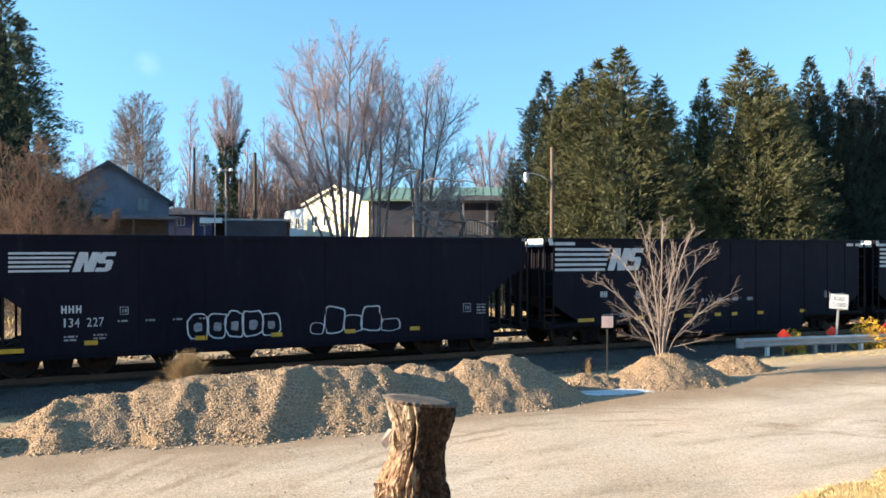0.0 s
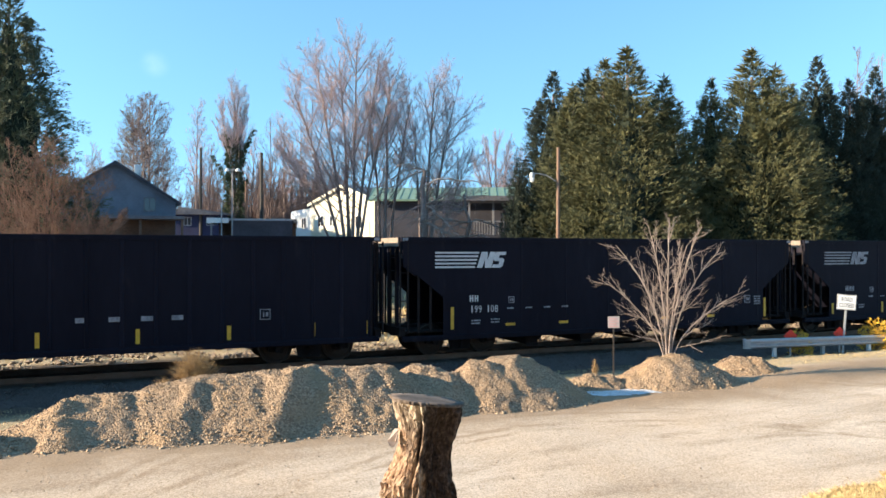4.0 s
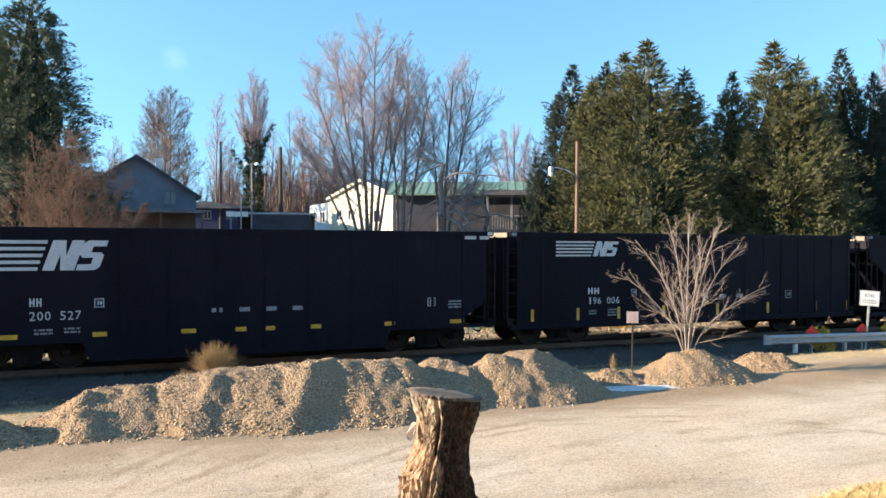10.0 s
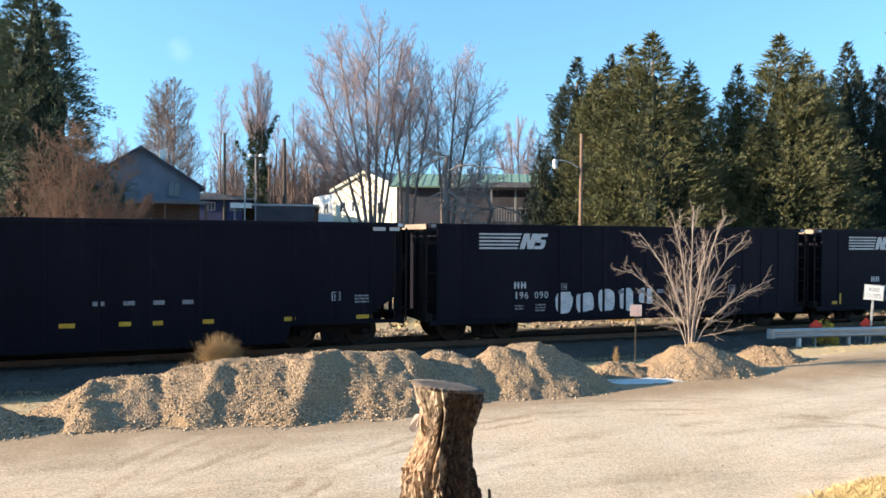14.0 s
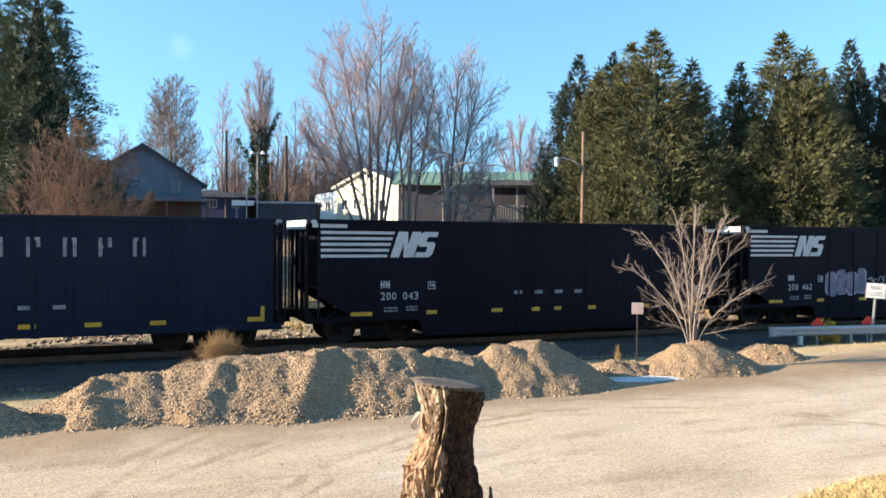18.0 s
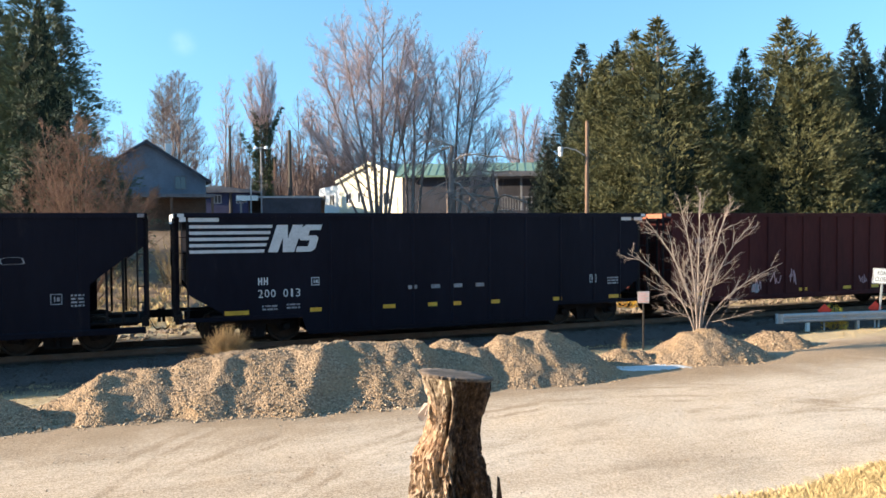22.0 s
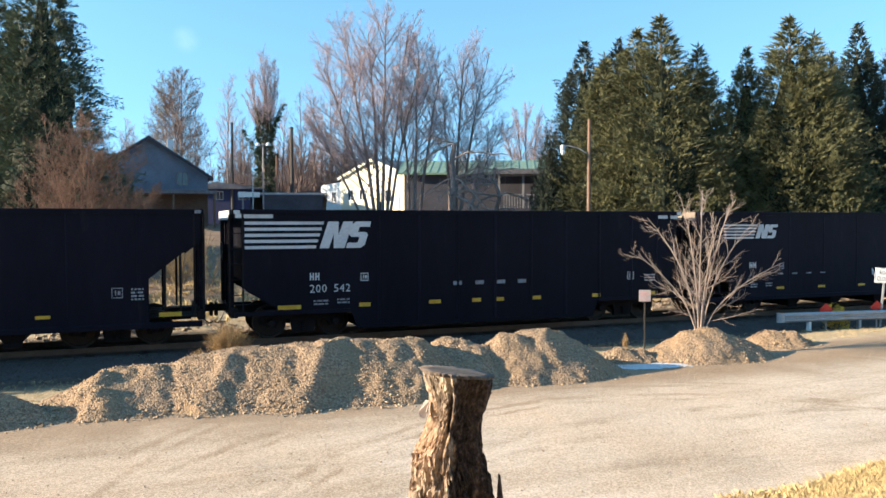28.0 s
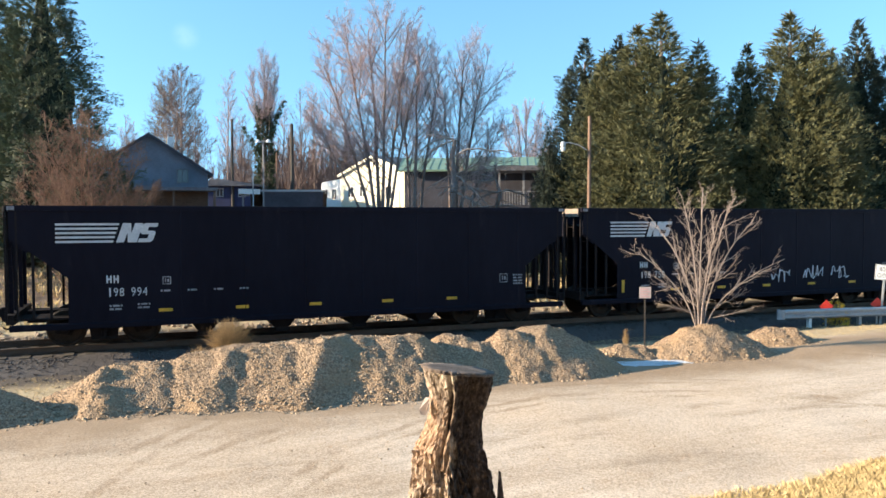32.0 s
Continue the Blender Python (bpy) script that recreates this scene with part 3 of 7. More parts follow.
    l.new(bp.outputs[0], p.inputs["Normal"])
    return m


M["lot"] = lot_material()
ground()


def skylight_screen():
    """An unseen plain wall behind the camera, added to keep off sky light."""
    g = Geo().box(-14, 26, -4.3, -4.0, 1.2, 8.2)
    tagged(new("wall_south", g.mesh("wall_south", M["brown_wall"])), "unseen plain brown wall added behind the camera to block sky light", "wall", kind="structure")


skylight_screen()


# ---- gravel heaps ----
def repose(x, y, bumps):
    """Height of overlapping dumped heaps; each bump is x, y, height, slope, flat top."""
    best = -1.0
    for bx, by, h, k, flat in bumps:
        d = math.hypot(x - bx, (y - by) * 1.05)
        z = h - k * max(0.0, d - flat) - 0.02 * d
        if z > best:
            best = z
    return best


def spur_offset(x, spurs):
    """How far the dumped loads stand forward: each swells slowly and breaks off sharply on its far side."""
    o = 0.0
    for at, out, wide in spurs:
        u = x - at
        if -wide < u <= 0:
            o += out * (1 + u / wide) ** 1.5
        elif 0 < u < 0.4:
            o += out * (1 - smooth(0, 0.4, u))
    return o


def heap_height(x, y, bumps, seed, rough=0.07, spurs=()):
    wx = x + 0.14 * noise.noise((x * 1.1, y * 1.1, seed)) + 0.06 * noise.noise((x * 4, y * 4, seed))
    wy = y + 0.14 * noise.noise((x * 1.1, y * 1.1, seed + 9)) + 0.06 * noise.noise((x * 4, y * 4, seed + 9))
    if spurs:
        wy += spur_offset(x + 0.10 * noise.noise((y * 1.7, x * 0.4, seed)), spurs)
    h = repose(wx, wy, bumps)
    if h > 0:
        # gullies run down the faces
        h += rough * 1.3 * noise.noise((x * 1.3, y * 0.7, seed + 2)) * min(1, h * 2)
        h += 0.020 * noise.noise((x * 5, y * 2, seed)) + 0.012 * noise.noise((x * 10, y * 10, seed)) + 0.022 * noise.noise((x * 21, y * 21, seed))
    return h


def heap(label, key, x0, x1, y0, y1, step, seed):
    g = Geo()
    nx, ny = round((x1 - x0) / step), round((y1 - y0) / step)
    top = {}
    for j in range(ny + 1):
        for i in range(nx + 1):
            x, y = x0 + i * step, y0 + j * step
            h = heap_height(x, y, HEAPS[key], seed, spurs=SPURS.get(key, ()))
            top[i, j] = ground_z(x, y) + max(h, -0.06) if h > -0.3 else None
    ids = {}
    for j in range(ny):
        for i in range(nx):
            c = [(i, j), (i + 1, j), (i + 1, j + 1), (i, j + 1)]
            if any(top[k] is None for k in c):
                continue
            f = []
            for k in c:
                if k not in ids:
                    ids[k] = len(g.v)
                    g.v.append((x0 + k[0] * step, y0 + k[1] * step, top[k]))
                f.append(ids[k])
            g.f.append(tuple(f))
    AREAS.append((key, seed, x0, x1, y0, y1))
    return solid("gravel_heap", g, M["heap"], label, "gravel heap", smooth=True, group="gravel heaps by the lot")


AREAS = []
SPURS = {"long": [(-4.95, 0.12, 0.4), (-3.15, 0.30, 1.2), (-1.2, 0.24, 0.9)], "middle": [(0.05, 0.18, 0.5)]}
HEAPS = {
    "left": [(-7.05, 14.0, 0.74, 0.72, 0.03), (-6.85, 13.6, 0.52, 0.74, 0.03), (-6.7, 13.25, 0.3, 0.7, 0.05)],
    "edge": [(-8.75, 12.95, 0.66, 0.62, 0.12), (-10.0, 12.7, 0.8, 0.55, 0.4), (-8.1, 12.9, 0.30, 0.5, 0.1)],
    "long": [(-6.85, 14.5, 0.72, 0.48, 0.2), (-6.45, 14.75, 0.76, 0.48, 0.3), (-6.0, 15.0, 0.74, 0.5, 0.3), (-5.5, 15.15, 0.84, 0.52, 0.4), (-5.0, 15.3, 0.88, 0.54, 0.45), (-4.5, 15.45, 0.91, 0.54, 0.45), (-4.0, 15.6, 0.94, 0.54, 0.45), (-3.5, 15.78, 1.0, 0.56, 0.4), (-3.05, 15.95, 1.07, 0.58, 0.32), (-2.6, 16.1, 1.03, 0.58, 0.38), (-2.1, 16.3, 1.0, 0.58, 0.38), (-1.6, 16.55, 0.97, 0.58, 0.3)],
    "middle": [(-0.55, 17.35, 0.90, 0.55, 0.25), (0.0, 17.4, 0.74, 0.55, 0.2)],
    "tall": [(0.72, 17.45, 0.95, 0.66, 0.2), (1.25, 17.9, 1.0, 0.62, 0.3), (1.75, 18.1, 0.92, 0.6, 0.2)],
    "low": [(3.6, 19.6, 0.34, 0.6, 0.15), (4.1, 19.7, 0.28, 0.55, 0.1)],
    "tree": [(5.55, 20.1, 0.66, 0.55, 0.25), (6.0, 20.3, 0.76, 0.58, 0.2), (6.4, 20.3, 0.60, 0.55, 0.2), (6.9, 20.3, 0.4, 0.6, 0.1)],
    "end": [(8.2, 22.0, 0.46, 0.6, 0.1), (8.7, 22.0, 0.38, 0.6, 0.15)],
}
heap("small pointed heap of tan gravel beside the lot", "left", -9, -5.2, 12.0, 16.0, 0.05, 1)
heap("low heap of brown dirt and gravel at the lot's edge", "edge", -13, -6.8, 10.8, 14.6, 0.07, 2)
heap("long windrow of dumped tan gravel and stones", "long", -8.6, 0.6, 12.4, 18.6, 0.045, 3)
heap("rounded heap of coarse tan gravel", "middle", -2.6, 2.0, 15.0, 19, 0.05, 4)
heap("tall smooth-sided heap of tan gravel", "tall", -1.2, 4.0, 15.8, 20.2, 0.05, 5)
heap("low spread heap of gravel and dirt", "low", 2.6, 5.2, 18.6, 20.8, 0.06, 6)
heap("pale gravel heap round a small bare tree", "tree", 3.6, 8.4, 18.2, 22.2, 0.06, 7)
heap("small pale gravel heap by the guardrail", "end", 7.0, 10, 20.6, 23.4, 0.06, 8)


def rock(g, c, r, rnd, flat=0.7):
    """A small broken stone."""
    o = [(1, 0, 0), (-1, 0, 0), (0, 1, 0), (0, -1, 0), (0, 0, 1), (0, 0, -1)]
    e = Euler((rnd.uniform(0, 6), rnd.uniform(0, 6), rnd.uniform(0, 6))).to_matrix()
    v = []
    for p in o:
        q = e @ (Vector(p) * r * rnd.uniform(0.65, 1.25))
        v.append((c[0] + q.x, c[1] + q.y, c[2] + q.z * flat))
    g.add(v, [(0, 2, 4), (2, 1, 4), (1, 3, 4), (3, 0, 4), (2, 0, 5), (1, 2, 5), (3, 1, 5), (0, 3, 5)])


def loose_stones():
    rnd = random.Random(5)
    g = Geo()
    allb = [b for v in HEAPS.values() for b in v]
    for i in range(46000):
        key, seed, x0, x1, y0, y1 = AREAS[i % len(AREAS)] if i % 3 else AREAS[2]
        x, y = rnd.uniform(x0, x1), rnd.uniform(y0, y1)
        # coarse stones gather in drifts and towards the foot
        if noise.noise((x * 0.9, y * 0.9, 31)) < rnd.uniform(-0.6, 0.35):
            continue
        h = heap_height(x, y, HEAPS[key], seed, spurs=SPURS.get(key, ()))
        if h < -0.12 or h + 0.03 < max(heap_height(x, y, HEAPS[k], sd, spurs=SPURS.get(k, ())) for k, sd, a0, a1, b0, b1 in AREAS if a0 < x < a1 and b0 < y < b1):
            continue
        r = rnd.choice((0.011, 0.014, 0.018, 0.026)) * rnd.uniform(0.7, 1.4) * (1.7 if h < 0.15 and rnd.random() < 0.3 else 1)
        rock(g, (x, y, ground_z(x, y) + max(0, h) + r * 0.25), r, rnd)
    for i in range(8000):
        x, y = rnd.uniform(-10, 14), rnd.uniform(8.6, 21)
        if repose(x, y, allb) > -0.1:
            continue
        r = rnd.choice((0.006, 0.008, 0.010, 0.010, 0.016)) * rnd.uniform(0.7, 1.3)
        rock(g, (x, y, ground_z(x, y) + r * 0.2), r, rnd)
    me = bpy.data.meshes.new("stones")
    me.from_pydata(g.v, [], g.f)
    me.materials.append(M["stone"])
    tagged(new("loose_gravel", me), "loose tan stones strewn on the heaps and lot", "gravel", kind="stuff")


loose_stones()


def frost_patch():
    """A thin sheet of old frost lies where the tall heap keeps off the sun."""
    g = Geo()
    nx, ny = 44, 26
    ids = {}
    for j in range(ny + 1):
        for i in range(nx + 1):
            x, y = 3.05 + 2.2 * i / nx, 18.0 + 1.35 * j / ny
            e = 1 - ((x - 4.15 - 0.35 * (y - 18.7)) / 1.0) ** 2 - ((y - 18.72) / 0.5) ** 2 + 0.75 * noise.noise((x * 2.4, y * 3.4, 5)) + 0.35 * noise.noise((x * 8, y * 8, 5))
            ids[i, j] = len(g.v) if e > 0 else None
            if e > 0:
                g.v.append((x, y, ground_z(x, y) + 0.005 + 0.012 * min(1, e)))
    for j in range(ny):
        for i in range(nx):
            f = [ids[i, j], ids[i + 1, j], ids[i + 1, j + 1], ids[i, j + 1]]
            if None not in f:
                g.f.append(tuple(f))
    solid("frost_patch", g, M["frost"], "thin white frost in the heap's shade", "frost", smooth=True)


frost_patch()


# ---- track ----
def track():
    rot = Matrix.Rotation(TRACK, 4, "Z")
    base = Matrix.Translation(on_track(0)) @ rot
    g = Geo()
    xs = steps([(-420, -40, 10), (-40, 40, 0.35), (40, 420, 10)])
    prof = [(-3.4, -0.16), (-2.5, -0.02), (-1.75, 0.055), (-0.9, 0.065), (0, 0.06), (0.9, 0.065), (1.75, 0.055), (2.5, -0.02), (3.4, -0.16)]
    for x in xs:
        for y, z in prof:
            w = noise.noise((x * 1.3, y * 3, 1)) * 0.03 + noise.noise((x * 5, y * 7, 1)) * 0.02
            g.v.append((x, y + w, z + w))
    k = len(prof)
    g.f = [(i * k + j, (i + 1) * k + j, (i + 1) * k + j + 1, i * k + j + 1) for i in range(len(xs) - 1) for j in range(k - 1)]
    bed = new("ballast_bed", g.mesh("ballast", M["ballast"], True))
    bed.matrix_basis = base
    tagged(bed, "grey crushed-stone ballast under the railway track", "ballast", kind="structure")
    for side in (-1, 1):
        r = thing("rail", "rust-brown steel rail spiked to wooden ties", "rail", base @ Matrix.Translation((0, side * 0.755, 0)), "rails of the track", "structure")
        part("rail_head", Geo().prism([(-0.037, 0.215), (0.037, 0.215), (0.037, 0.243), (0.028, 0.25), (-0.028, 0.25), (-0.037, 0.243)], -420, 420, "x"), M["rail"], r)
        part("rail_web", Geo().box(-420, 420, -0.009, 0.009, 0.105, 0.214), M["rail"], r)
        part("rail_foot", Geo().prism([(-0.07, 0.085), (0.07, 0.085), (0.07, 0.095), (0.012, 0.106), (-0.012, 0.106), (-0.07, 0.095)], -420, 420, "x"), M["rail"], r)
    ties = thing("railway_ties", "dark creosoted wooden ties in a row", "railway ties", base, kind="structure")
    me = Geo().prism([(-0.115, -0.08), (0.115, -0.08), (0.115, 0.075), (0.105, 0.083), (-0.105, 0.083), (-0.115, 0.075)], -1.3, 1.3, "y").mesh("tie", M["tie"])
    rnd = random.Random(2)
    for i in range(-100, 160):
        t = part("tie", me, None, ties)
        t.matrix_basis = pose(i * 0.5 + rnd.uniform(-0.03, 0.03), rnd.uniform(-0.04, 0.04), rnd.uniform(-0.008, 0.004), 0, 0, rnd.uniform(-1.2, 1.2))
    g = Geo()
    for i in list(range(-840, -100)) + list(range(160, 840)):
        g.box(i * 0.5 - 0.115, i * 0.5 + 0.115, -1.3, 1.3, -0.08, 0.08)
    rest = part("far_ties", g, M["tie"], ties)
    rest["kind"] = "stuff"


track()

# ---- the coal train ----
WHEEL_R = 0.457
Y_SHEET = 1.545


def writing(text, width, height, mat_key, name="lettering"):
    """Flat raised characters of the given overall size, standing upright, lower left at the origin, facing -y."""
    cu = bpy.data.curves.new(name, "FONT")
    cu.body, cu.size, cu.extrude, cu.resolution_u = text, 1.0, 0.0, 2
    tmp = new("tmp", cu)
    bpy.context.view_layer.update()
    me = bpy.data.meshes.new_from_object(tmp)
    bpy.data.objects.remove(tmp)
    bpy.data.curves.remove(cu)
    co = [v.co.copy() for v in me.vertices]
    x0, x1 = min(c.x for c in co), max(c.x for c in co)
    y0, y1 = min(c.y for c in co), max(c.y for c in co)
    for v, c in zip(me.vertices, co):
        v.co = ((c.x - x0) / (x1 - x0) * width, 0, (c.y - y0) / (y1 - y0) * height)
    me.materials.clear()
    me.materials.append(M[mat_key])
    return me


TRUCK_MESH = {}


def truck_meshes():
    g = Geo()
    # cast side frame: a bowed bar over two journal boxes with a spring window
    g.prism([(-1.12, 0.62), (-1.12, 0.86), (-0.62, 0.90), (-0.35, 1.02), (0.35, 1.02), (0.62, 0.90), (1.12, 0.86), (1.12, 0.62), (0.75, 0.56), (0.68, 0.72), (0.36, 0.78), (0.30, 0.42), (-0.30, 0.42), (-0.36, 0.78), (-0.68, 0.72), (-0.75, 0.56)], -0.07, 0.07)
    TRUCK_MESH["frame"] = g.mesh("side_frame", M["under"])
    g = Geo()
    for k in (0,):
        g.lathe([(0.06, 0.46), (0.075, 0.50), (0.06, 0.54), (0.075, 0.58), (0.06, 0.62), (0.075, 0.66), (0.06, 0.70)], (k, -0.11, 0), "z", 8)
    TRUCK_MESH["spring"] = g.mesh("spring", M["under"])
    TRUCK_MESH["bolster"] = Geo().prism([(-1.0, 0.72), (-0.8, 0.62), (0.8, 0.62), (1.0, 0.72), (1.0, 0.86), (0.4, 0.98), (-0.4, 0.98), (-1.0, 0.86)], -0.16, 0.16, "x").mesh("bolster", M["under"])
    g = Geo().lathe([(0.08, -0.99), (0.08, -0.80), (0.10, -0.795), (0.30, -0.80), (0.38, -0.79), (0.40, -0.815), (WHEEL_R, -0.815), (WHEEL_R + 0.002, -0.735), (WHEEL_R + 0.028, -0.715), (WHEEL_R + 0.026, -0.685), (0.40, -0.68), (0.37, -0.72), (0.12, -0.70), (0.085, -0.66),
                     (0.085, 0.66), (0.12, 0.70), (0.37, 0.72), (0.40, 0.68), (WHEEL_R + 0.026, 0.685), (WHEEL_R + 0.028, 0.715), (WHEEL_R + 0.002, 0.735), (WHEEL_R, 0.815), (0.40, 0.815), (0.38, 0.79), (0.30, 0.80), (0.10, 0.795), (0.08, 0.80), (0.08, 0.99)], (0, 0, 0), "y", 24)
    for k in range(3):
        # chalk-pale balance marks let the turning show
        a = k * math.tau / 3 + 0.4
        g.box(0.2 * math.cos(a) - 0.05, 0.2 * math.cos(a) + 0.05, -0.81, -0.79, 0.2 * math.sin(a) - 0.02, 0.2 * math.sin(a) + 0.02)
    TRUCK_MESH["wheelset"] = g.mesh("wheelset", M["wheel"])
    TRUCK_MESH["cap"] = Geo().lathe([(0.02, -0.17), (0.09, -0.16), (0.11, -0.10), (0.11, 0.05)], (0, 0, 0), "y", 10).mesh("journal_cap", M["under"])


truck_meshes()
TURNING = []


def truck(car, x, u):
    t = new("truck")
    t.parent = car
    t.matrix_basis = Matrix.Translation((x, 0, 0))
    for s in (-1, 1):
        f = part("side_frame", TRUCK_MESH["frame"], None, t)
        f.matrix_basis = pose(0, s * 1.0, 0)
        f = part("spring", TRUCK_MESH["spring"], None, t)
        f.matrix_basis = pose(0, s * 1.0, 0, 0, 0, 0 if s < 0 else 180)
        for k in (-0.89, 0.89):
            f = part("journal_cap", TRUCK_MESH["cap"], None, t)
            f.matrix_basis = pose(k, s * 1.08, RAIL_TOP + WHEEL_R, 0, 0, 0 if s < 0 else 180)
    part("bolster", TRUCK_MESH["bolster"], None, t)
    for k in (-0.89, 0.89):
        w = part("wheelset", TRUCK_MESH["wheelset"], None, t)
        TURNING.append((w, k, u))


def ladder(car, x, y, z0, z1, w, axis, mat):
    g = Geo()
    for k in (-w / 2, w / 2):
        if axis == "x":
            g.box(x + k - 0.022, x + k + 0.022, y - 0.022, y + 0.022, z0, z1)
        else:
            g.box(x - 0.022, x + 0.022, y + k - 0.022, y + k + 0.022, z0, z1)
    n = int((z1 - z0) / 0.40)
    for i in range(n + 1):
        z = z0 + 0.12 + i * (z1 - z0 - 0.2) / max(1, n)
        a = (x - w / 2, y, z) if axis == "x" else (x, y - w / 2, z)
        b = (x + w / 2, y, z) if axis == "x" else (x, y + w / 2, z)
        g.tube(a, b, 0.012, n=5)
    part("ladder", g, mat, car)


def plate(car, name, x0, x1, z0, z1, mat_key, y=None, thick=0.006, label=""):
    y = -(Y_SHEET + 0.002) if y is None else y
    return part(name, Geo().box(x0, x1, y - thick, y, z0, z1), M[mat_key], car, label)


def emblem(car, x, z, w, h, y, mat_key="white"):
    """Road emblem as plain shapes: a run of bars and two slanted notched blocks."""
    t = 0.006
    lean = 0.24 * h
    bar = h / 9
    for i in range(5):
        z1 = z + h - i * 2 * bar
        k = (z1 - bar / 2 - z) / h
        end = w * 0.555 + lean * k * 1.4
        part("emblem_bar", Geo().prism([(x, z1 - bar), (x + end - lean * 0.1, z1 - bar), (x + end, z1), (x, z1)], y - t, y), M[mat_key], car)

    def slant(pts):
        return [(x + u * w + lean * v * 1.4, z + v * h) for u, v in pts]
    part("emblem_block", Geo().prism(slant([(0.585, 0), (0.66, 0), (0.665, 0.52), (0.70, 0), (0.79, 0), (0.79, 1), (0.71, 1), (0.705, 0.48), (0.67, 1), (0.585, 1)]), y - t, y), M[mat_key], car)
    part("emblem_block", Geo().prism(slant([(0.80, 0), (0.925, 0), (0.95, 0.12), (0.95, 0.5), (0.925, 0.6), (0.86, 0.6), (0.86, 0.8), (0.945, 0.8), (0.945, 1), (0.815, 1), (0.79, 0.9), (0.79, 0.52), (0.815, 0.42), (0.885, 0.42), (0.885, 0.2), (0.80, 0.2)]), y - t, y), M[mat_key], car)


def marks(car, x, n, z, h, w, mat_key="white"):
    """Owner's initials as plain upright bars."""
    for i in range(n):
        k = x + i * (w * 1.35)
        part("initial_bar", Geo().box(k, k + w * 0.3, -(Y_SHEET + 0.006), -(Y_SHEET + 0.002), z, z + h).box(k + w * 0.7, k + w, -(Y_SHEET + 0.006), -(Y_SHEET + 0.002), z, z + h).box(k + w * 0.3, k + w * 0.7, -(Y_SHEET + 0.006), -(Y_SHEET + 0.002), z + h * 0.4, z + h * 0.62), M[mat_key], car)


def number(car, text, x, z, w, h, mat_key="white", y=None):
    """The car's number, each digit a part."""
    step = w / len(text)
    for i, ch in enumerate(text):
        if ch != " ":
            wide = step * (0.30 if ch == "1" else 0.78)
            ob = part("digit", writing(ch, wide, h, mat_key), None, car)
            ob.matrix_basis = Matrix.Translation((x + step * (i + 0.5) - wide / 2, -(Y_SHEET + 0.006) if y is None else y, z))


def small_print(car, x, z, w, rows, mat_key="fadewhite"):
    for i in range(rows):
        g = Geo()
        k = 0.0
        while k < w - 0.03:
            d = 0.05 + 0.05 * ((i * 7 + int(k * 100)) % 3)
            g.box(x + k, x + min(w, k + d), -(Y_SHEET + 0.006), -(Y_SHEET + 0.002), z - i * 0.085, z - i * 0.085 + 0.045)
            k += d + 0.03
        part("small_print", g, M[mat_key], car)


def panel_mark(car, x, z, s, mat_key="white"):
    y = Y_SHEET + 0.003
    g = Geo().box(x, x + s, -y - 0.004, -y, z, z + 0.02).box(x, x + s, -y - 0.004, -y, z + s - 0.02, z + s)
    g.box(x, x + 0.02, -y - 0.004, -y, z + 0.02, z + s - 0.02).box(x + s - 0.02, x + s, -y - 0.004, -y, z + 0.02, z + s - 0.02)
    g.box(x + s * 0.3, x + s * 0.42, -y - 0.004, -y, z + s * 0.25, z + s * 0.75).box(x + s * 0.55, x + s * 0.8, -y - 0.004, -y, z + s * 0.3, z + s * 0.7)
    part("stencil_mark", g, M[mat_key], car)


def blob(car, x, z, w, h, mat_key, seed, ring=False):
    """A sprayed shape, filled or as an outline."""
    n, y = 26, Y_SHEET + 0.003
    pts = []
    for i in range(n):
        a = i * math.tau / n
        c, s = math.cos(a), math.sin(a)
        r = 1 + 0.22 * noise.noise((c * 1.6 + seed, s * 1.6, seed))
        pts.append((x + w / 2 + w / 2 * math.copysign(abs(c) ** 0.55, c) * r, z + h / 2 + h / 2 * math.copysign(abs(s) ** 0.55, s) * r))
    if not ring:
        return part("graffiti", Geo().prism(pts, -y - 0.004, -y), M[mat_key], car, "sprayed patch of pale paint")
    g = Geo()
    cx, cz = x + w / 2, z + h / 2
    inner = [(cx + (u - cx) * (1 - 0.13), cz + (v - cz) * (1 - 0.10)) for u, v in pts]
    g.v = [(u, -y - 0.004, v) for u, v in pts] + [(u, -y - 0.004, v) for u, v in inner]
    g.f = [(i, (i + 1) % n, (i + 1) % n + n, i + n) for i in range(n)]
    part("graffiti", g, M[mat_key], car, "sprayed outline of pale paint")


def coupler(car, x, d):
    g = Geo().box(min(x, x + d * 0.42), max(x, x + d * 0.42), -0.09, 0.09, 0.98, 1.18)
    g.prism([(x + d * 0.22, 1.22), (x + d * 0.30, 1.22), (x + d * 0.30, 0.86), (x + d * 0.22, 0.86)], -0.16, 0.16)
    part("coupler", g, M["under"], car)
    g = Geo()
    n = 8
    for i in range(7):
        m = Vector((x + d * 0.05 * i, 0.28 - 0.04 * i, 0.95 - 0.32 * math.sin(i / 6 * math.pi * 0.7)))
        g.v += [(m.x, m.y + 0.025 * math.cos(k * math.tau / n), m.z + 0.025 * math.sin(k * math.tau / n)) for k in range(n)]
    g.f = [(j * n + k, j * n + (k + 1) % n, (j + 1) * n + (k + 1) % n, (j + 1) * n + k) for j in range(6) for k in range(n)]
    part("air_hose", g, M["under"], car)


CARS = []


